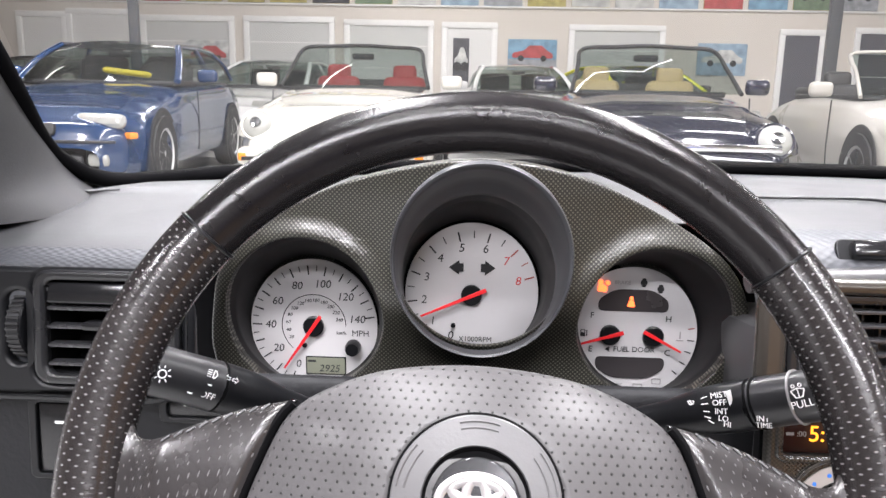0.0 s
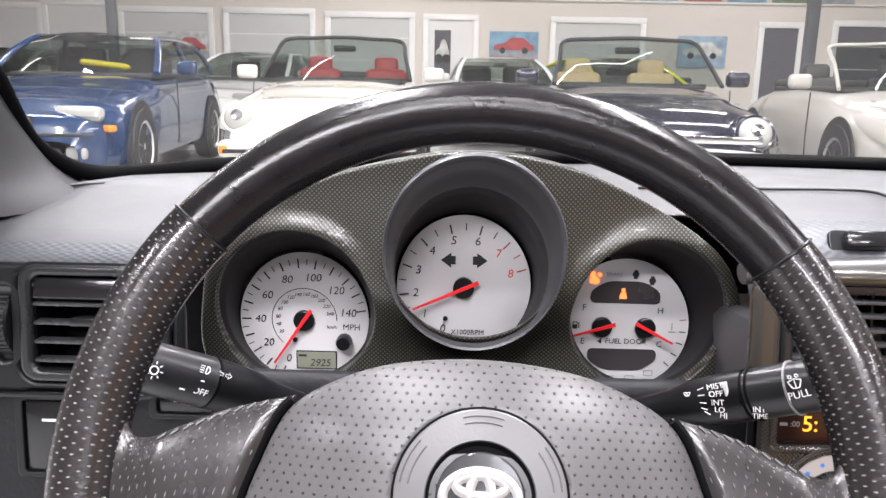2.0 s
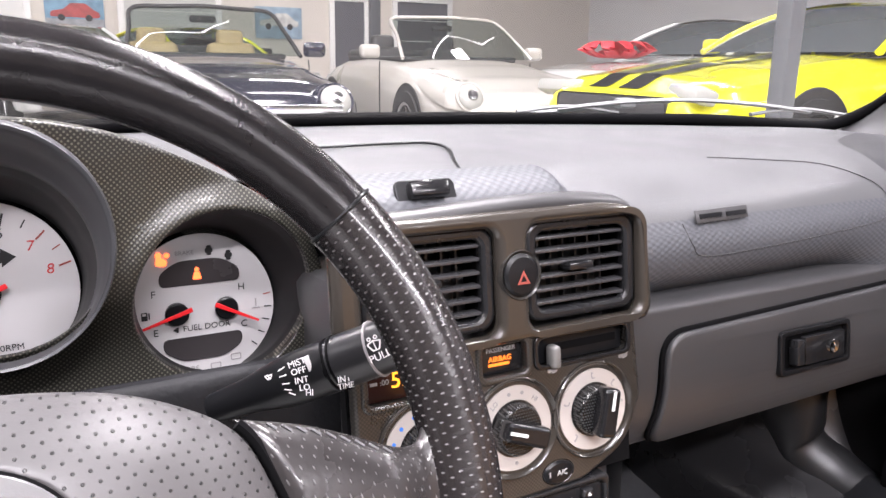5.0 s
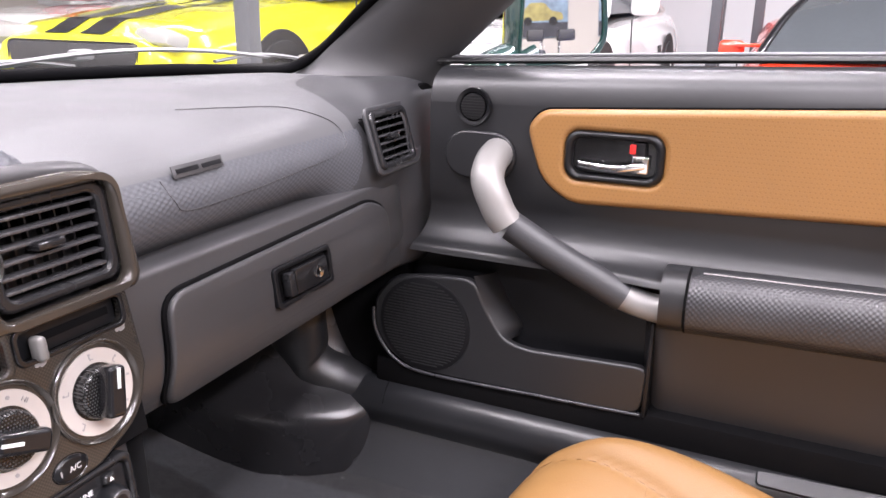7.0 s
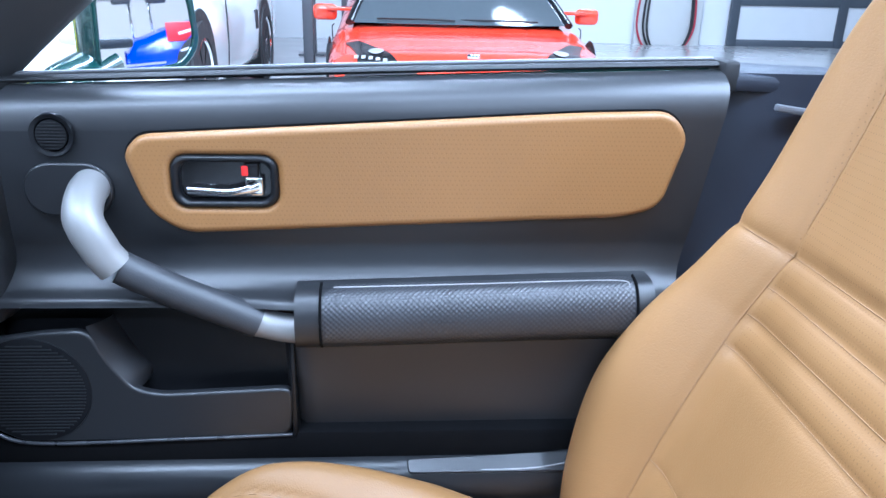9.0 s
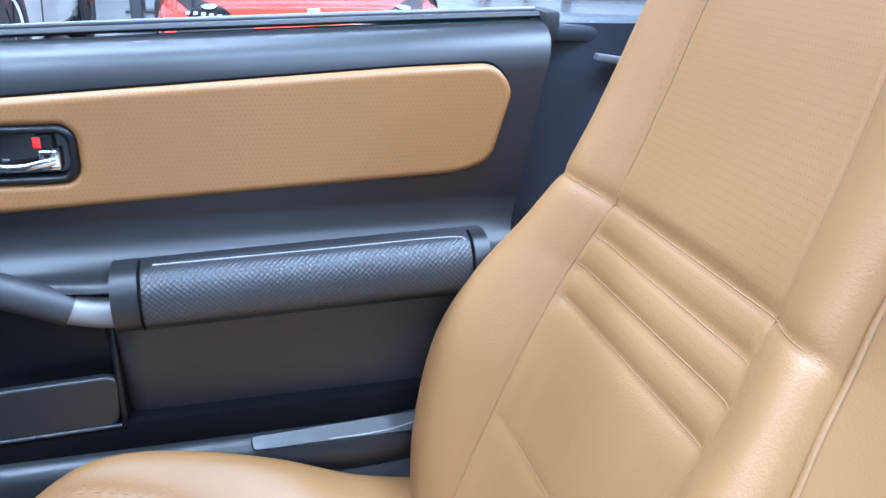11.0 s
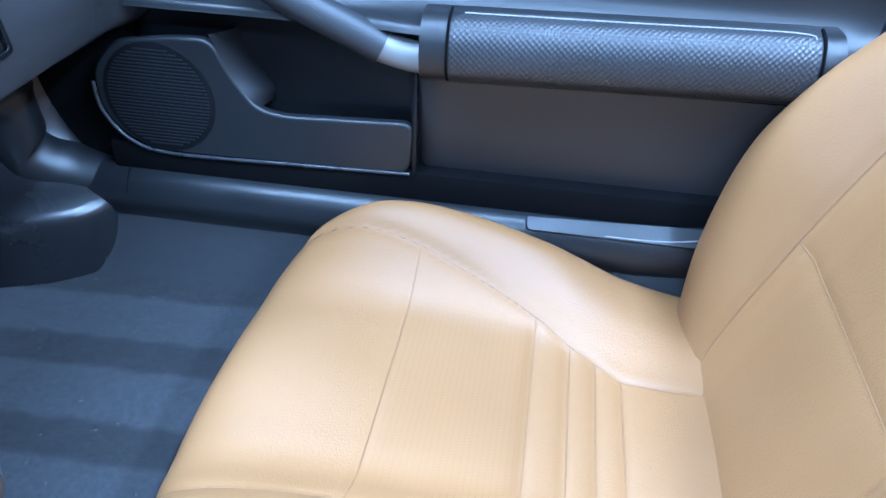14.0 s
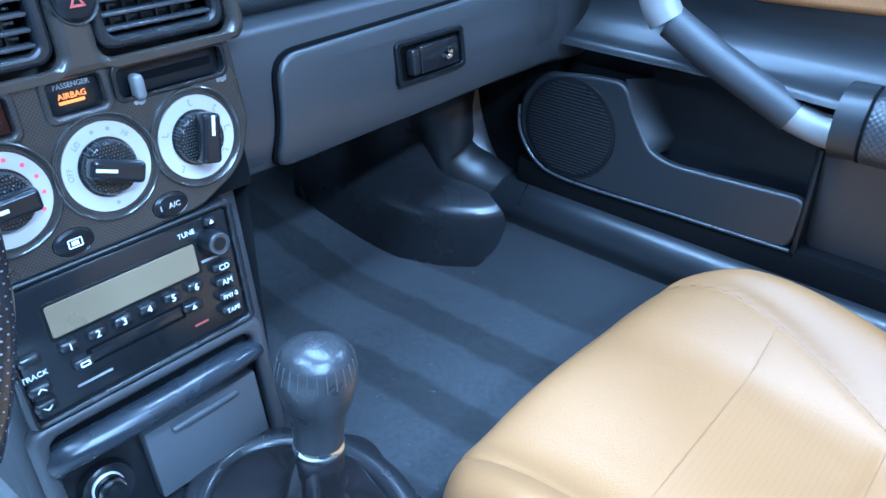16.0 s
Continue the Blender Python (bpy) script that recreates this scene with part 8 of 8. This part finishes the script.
for x in (-0.05, 0.62):
    obj("wiper", sweep([lm @ Vector((x, 1.12, 0.600)), lm @ Vector((x - 0.3, 1.13, 0.606)), lm @ Vector((x - 0.62, 1.17, 0.604))], 0.008, n=6, steps=12), RUBBER, lam)
bar(lam, lm, "badge", (0.09, 0.05, 0.03), 0, 0.06, 0.43, CHROME, 0.01)

# cars behind the first row
def plain_car(label, x, y, yaw, body, roof=None):
    m = pose(x, y, GROUND, 0, 0, yaw)
    c = car(label, m, 4.3, 1.75, [(0, 0.45), (0.08, 0.62), (0.5, 0.74), (1.3, 0.86), (2.6, 0.92), (3.8, 0.95), (4.3, 0.7)], WIDE, (0.85, 3.3), 0.32, body, {"kind": "coupe", "y": (1.35, 2.1, 3.0, 3.9), "z": (0.90, 1.27), "w": (0.86, 0.66), "roof": roof or body, "clear": True})
    for s in (-1, 1):
        bar(c, m, "headlight", (0.36, 0.14, 0.13), s * 0.56, 0.20, 0.62, LAMPG, 0.04, -30, -s * 16)


plain_car("white coupe parked in the second row", -3.5, 10.3, -6, WHITE)
plain_car("white car parked in the second row", 0.75, 10.6, 4, WHITE)
plain_car("black coupe with yellow roof stripe in the second row", 3.1, 10.2, 20, BLACKC, YELLOW)
plain_car("silver car parked in the second row", -7.6, 10.4, -10, SILV)

# ---- east wall: hose reel panel and glazed garage door ----
EX = 12.08
reel = thing("hose_panel", "white wall panel with looped black and red hoses", "hose panel", (EX, -4.2, GROUND))
obj("panel", box((0.10, 1.02, 2.6), pose(EX - 0.05, -4.12, 1.3), 0.02), GREYPANEL, reel)
for rr, col, dy in ((0.40, RUBBER, 0.0), (0.47, mat("red_hose", (0.35, 0.03, 0.05), 0.5, bump=0.0), 0.03), (0.36, RUBBER, -0.02)):
    pts = [(EX - 0.14, -4.10 + dy + rr * 0.95 * math.cos(a), 0.45 + (1.1 if math.sin(a) > 0 else 0.52) * math.sin(a)) for a in [2 * math.pi * k / 24 for k in range(24)]]
    obj("hose", sweep(pts, 0.016, n=8, up=(1, 0, 0), closed=True, steps=90), col, reel)
gd = thing("door_10", "garage door with dark frame and frosted panes", "garage door", (EX, -7.0, GROUND), kind="structure")
FROST = mat("frosted_pane", (0.62, 0.63, 0.64), 0.35, var=0.05, scale=3, bump=0.0)
DKFRAME = mat("dark_grey_frame", (0.06, 0.07, 0.085), 0.4, var=0.08, bump=0.0)
for k in range(4):
    obj("pane", box((0.03, 3.6, 0.62), pose(EX - 0.03, -6.95, GROUND + 0.35 + 0.66 * k)), FROST, gd)
    obj("rail", box((0.06, 3.7, 0.16), pose(EX - 0.05, -6.95, GROUND + 0.02 + 0.66 * k), 0.01), DKFRAME, gd)
for y in (-5.15, -6.85, -8.75):
    obj("stile", box((0.07, 0.14, 2.8), pose(EX - 0.055, y, GROUND + 1.4), 0.01), DKFRAME, gd)

# ---- door mirror ----
mir = thing("door_mirror", "dark green door mirror with clear reflecting glass", "door mirror", (1.12, 0.38, 0.93))
MM = pose(1.118, 0.354, 0.981, 88.0, 0, -35)
MIRROR = mat("mirror_glass", (0.92, 0.93, 0.93), 0.015, metal=1.0, var=0.0, bump=0.0, rvar=0.0)
gl = rounded([(-0.069, -0.049), (0.046, -0.045), (0.073, -0.020), (0.068, 0.036), (0.050, 0.050), (-0.063, 0.050)], 0.020)
hs = rounded([(-0.074, -0.056), (0.052, -0.054), (0.084, -0.024), (0.078, 0.044), (0.056, 0.060), (-0.070, 0.060)], 0.026)
obj("mirror_glass", panel(gl, (), 0.003, 0.0004, MM), MIRROR, mir, "clear mirror glass")
obj("front_rim", panel(hs, ([(a * 1.01, b * 1.01) for a, b in gl][::-1],), 0.007, 0.002, MM @ pose(0, 0, -0.002)), GREEN, mir, "dark green rim")


def shell(u, v):
    a, b = hs[int(u * len(hs)) % len(hs)]
    s = (1 - 0.75 * v**4) ** 0.5 * (1 - 0.10 * v)
    return MM @ Vector((a * s, b * s, 0.003 - 0.080 * v))


obj("housing", grid(shell, len(hs), 14, wrap_u=True), GREEN, mir, "dark green housing")
obj("housing_back", panel([(a * 0.45, b * 0.45) for a, b in hs], (), 0.004, 0.001, MM @ pose(0, 0, -0.079)), GREEN, mir)
obj("mirror_foot", sweep([(1.10, 0.40, 0.945), (1.06, 0.43, 0.925), (1.01, 0.44, 0.90)], 0.02, 0.04), GREEN, mir)
obj("warning_print", box((0.07, 0.0028, 0.0003), MM @ pose(-0.01, -0.042, 0.0034)), GREYINK, mir)

# ---- what the mirror shows: the race car behind ----
km = pose(1.32, -8.3, GROUND, 0, 0, -90)
rc = car("blue single-bodied race car with red panel and black wing", km, 4.2, 1.7, [(0, 0.52), (0.1, 0.66), (0.5, 0.78), (0.9, 0.88), (1.5, 1.18), (2.2, 1.32), (3.4, 1.1), (4.2, 0.7)], [(0, 0.5), (0.3, 0.62), (1.2, 0.8), (3.0, 1.0), (4.2, 0.8)], (0.85, 3.3), 0.32, RACEBLUE, None)
bar(rc, km, "red_panel", (0.04, 0.34, 0.20), -0.54, 0.60, 0.72, REDCLOTH, 0.01)
for q in (0.62, 0.80):
    obj("white_flash", sweep([km @ Vector((-0.62, 0.55, q - 0.10)), km @ Vector((-0.70, 1.0, q)), km @ Vector((-0.78, 1.6, q + 0.02))], 0.014, 0.01, n=6), WHITE, rc, "white side flash")
obj("white_flash", sweep([km @ Vector((-0.42, 0.95, 0.93)), km @ Vector((-0.42, 1.5, 1.15)), km @ Vector((-0.42, 2.1, 1.27))], 0.02, 0.012, n=6), WHITE, rc, "white side flash")
for y in (0.12, 0.34):
    bar(rc, km, "wing_stay", (0.02, 0.03, 0.40), 0.30, y, 0.85, CHROME)
    bar(rc, km, "wing", (0.5, 0.20, 0.13), 0.30, y + 0.08 * (y > 0.2) - 0.08 * (y < 0.2), 1.10, CABIN, 0.02)
for k, (cx, b1) in enumerate(((1.55, P_YEL), (2.95, P_RED))):
    picture(cx - 0.45, cx + 0.45, 1.2, 1.9, P_BLUE, b1, P_DK, m=pose(cx, -11.88, 1.60, 90, 0, 180))
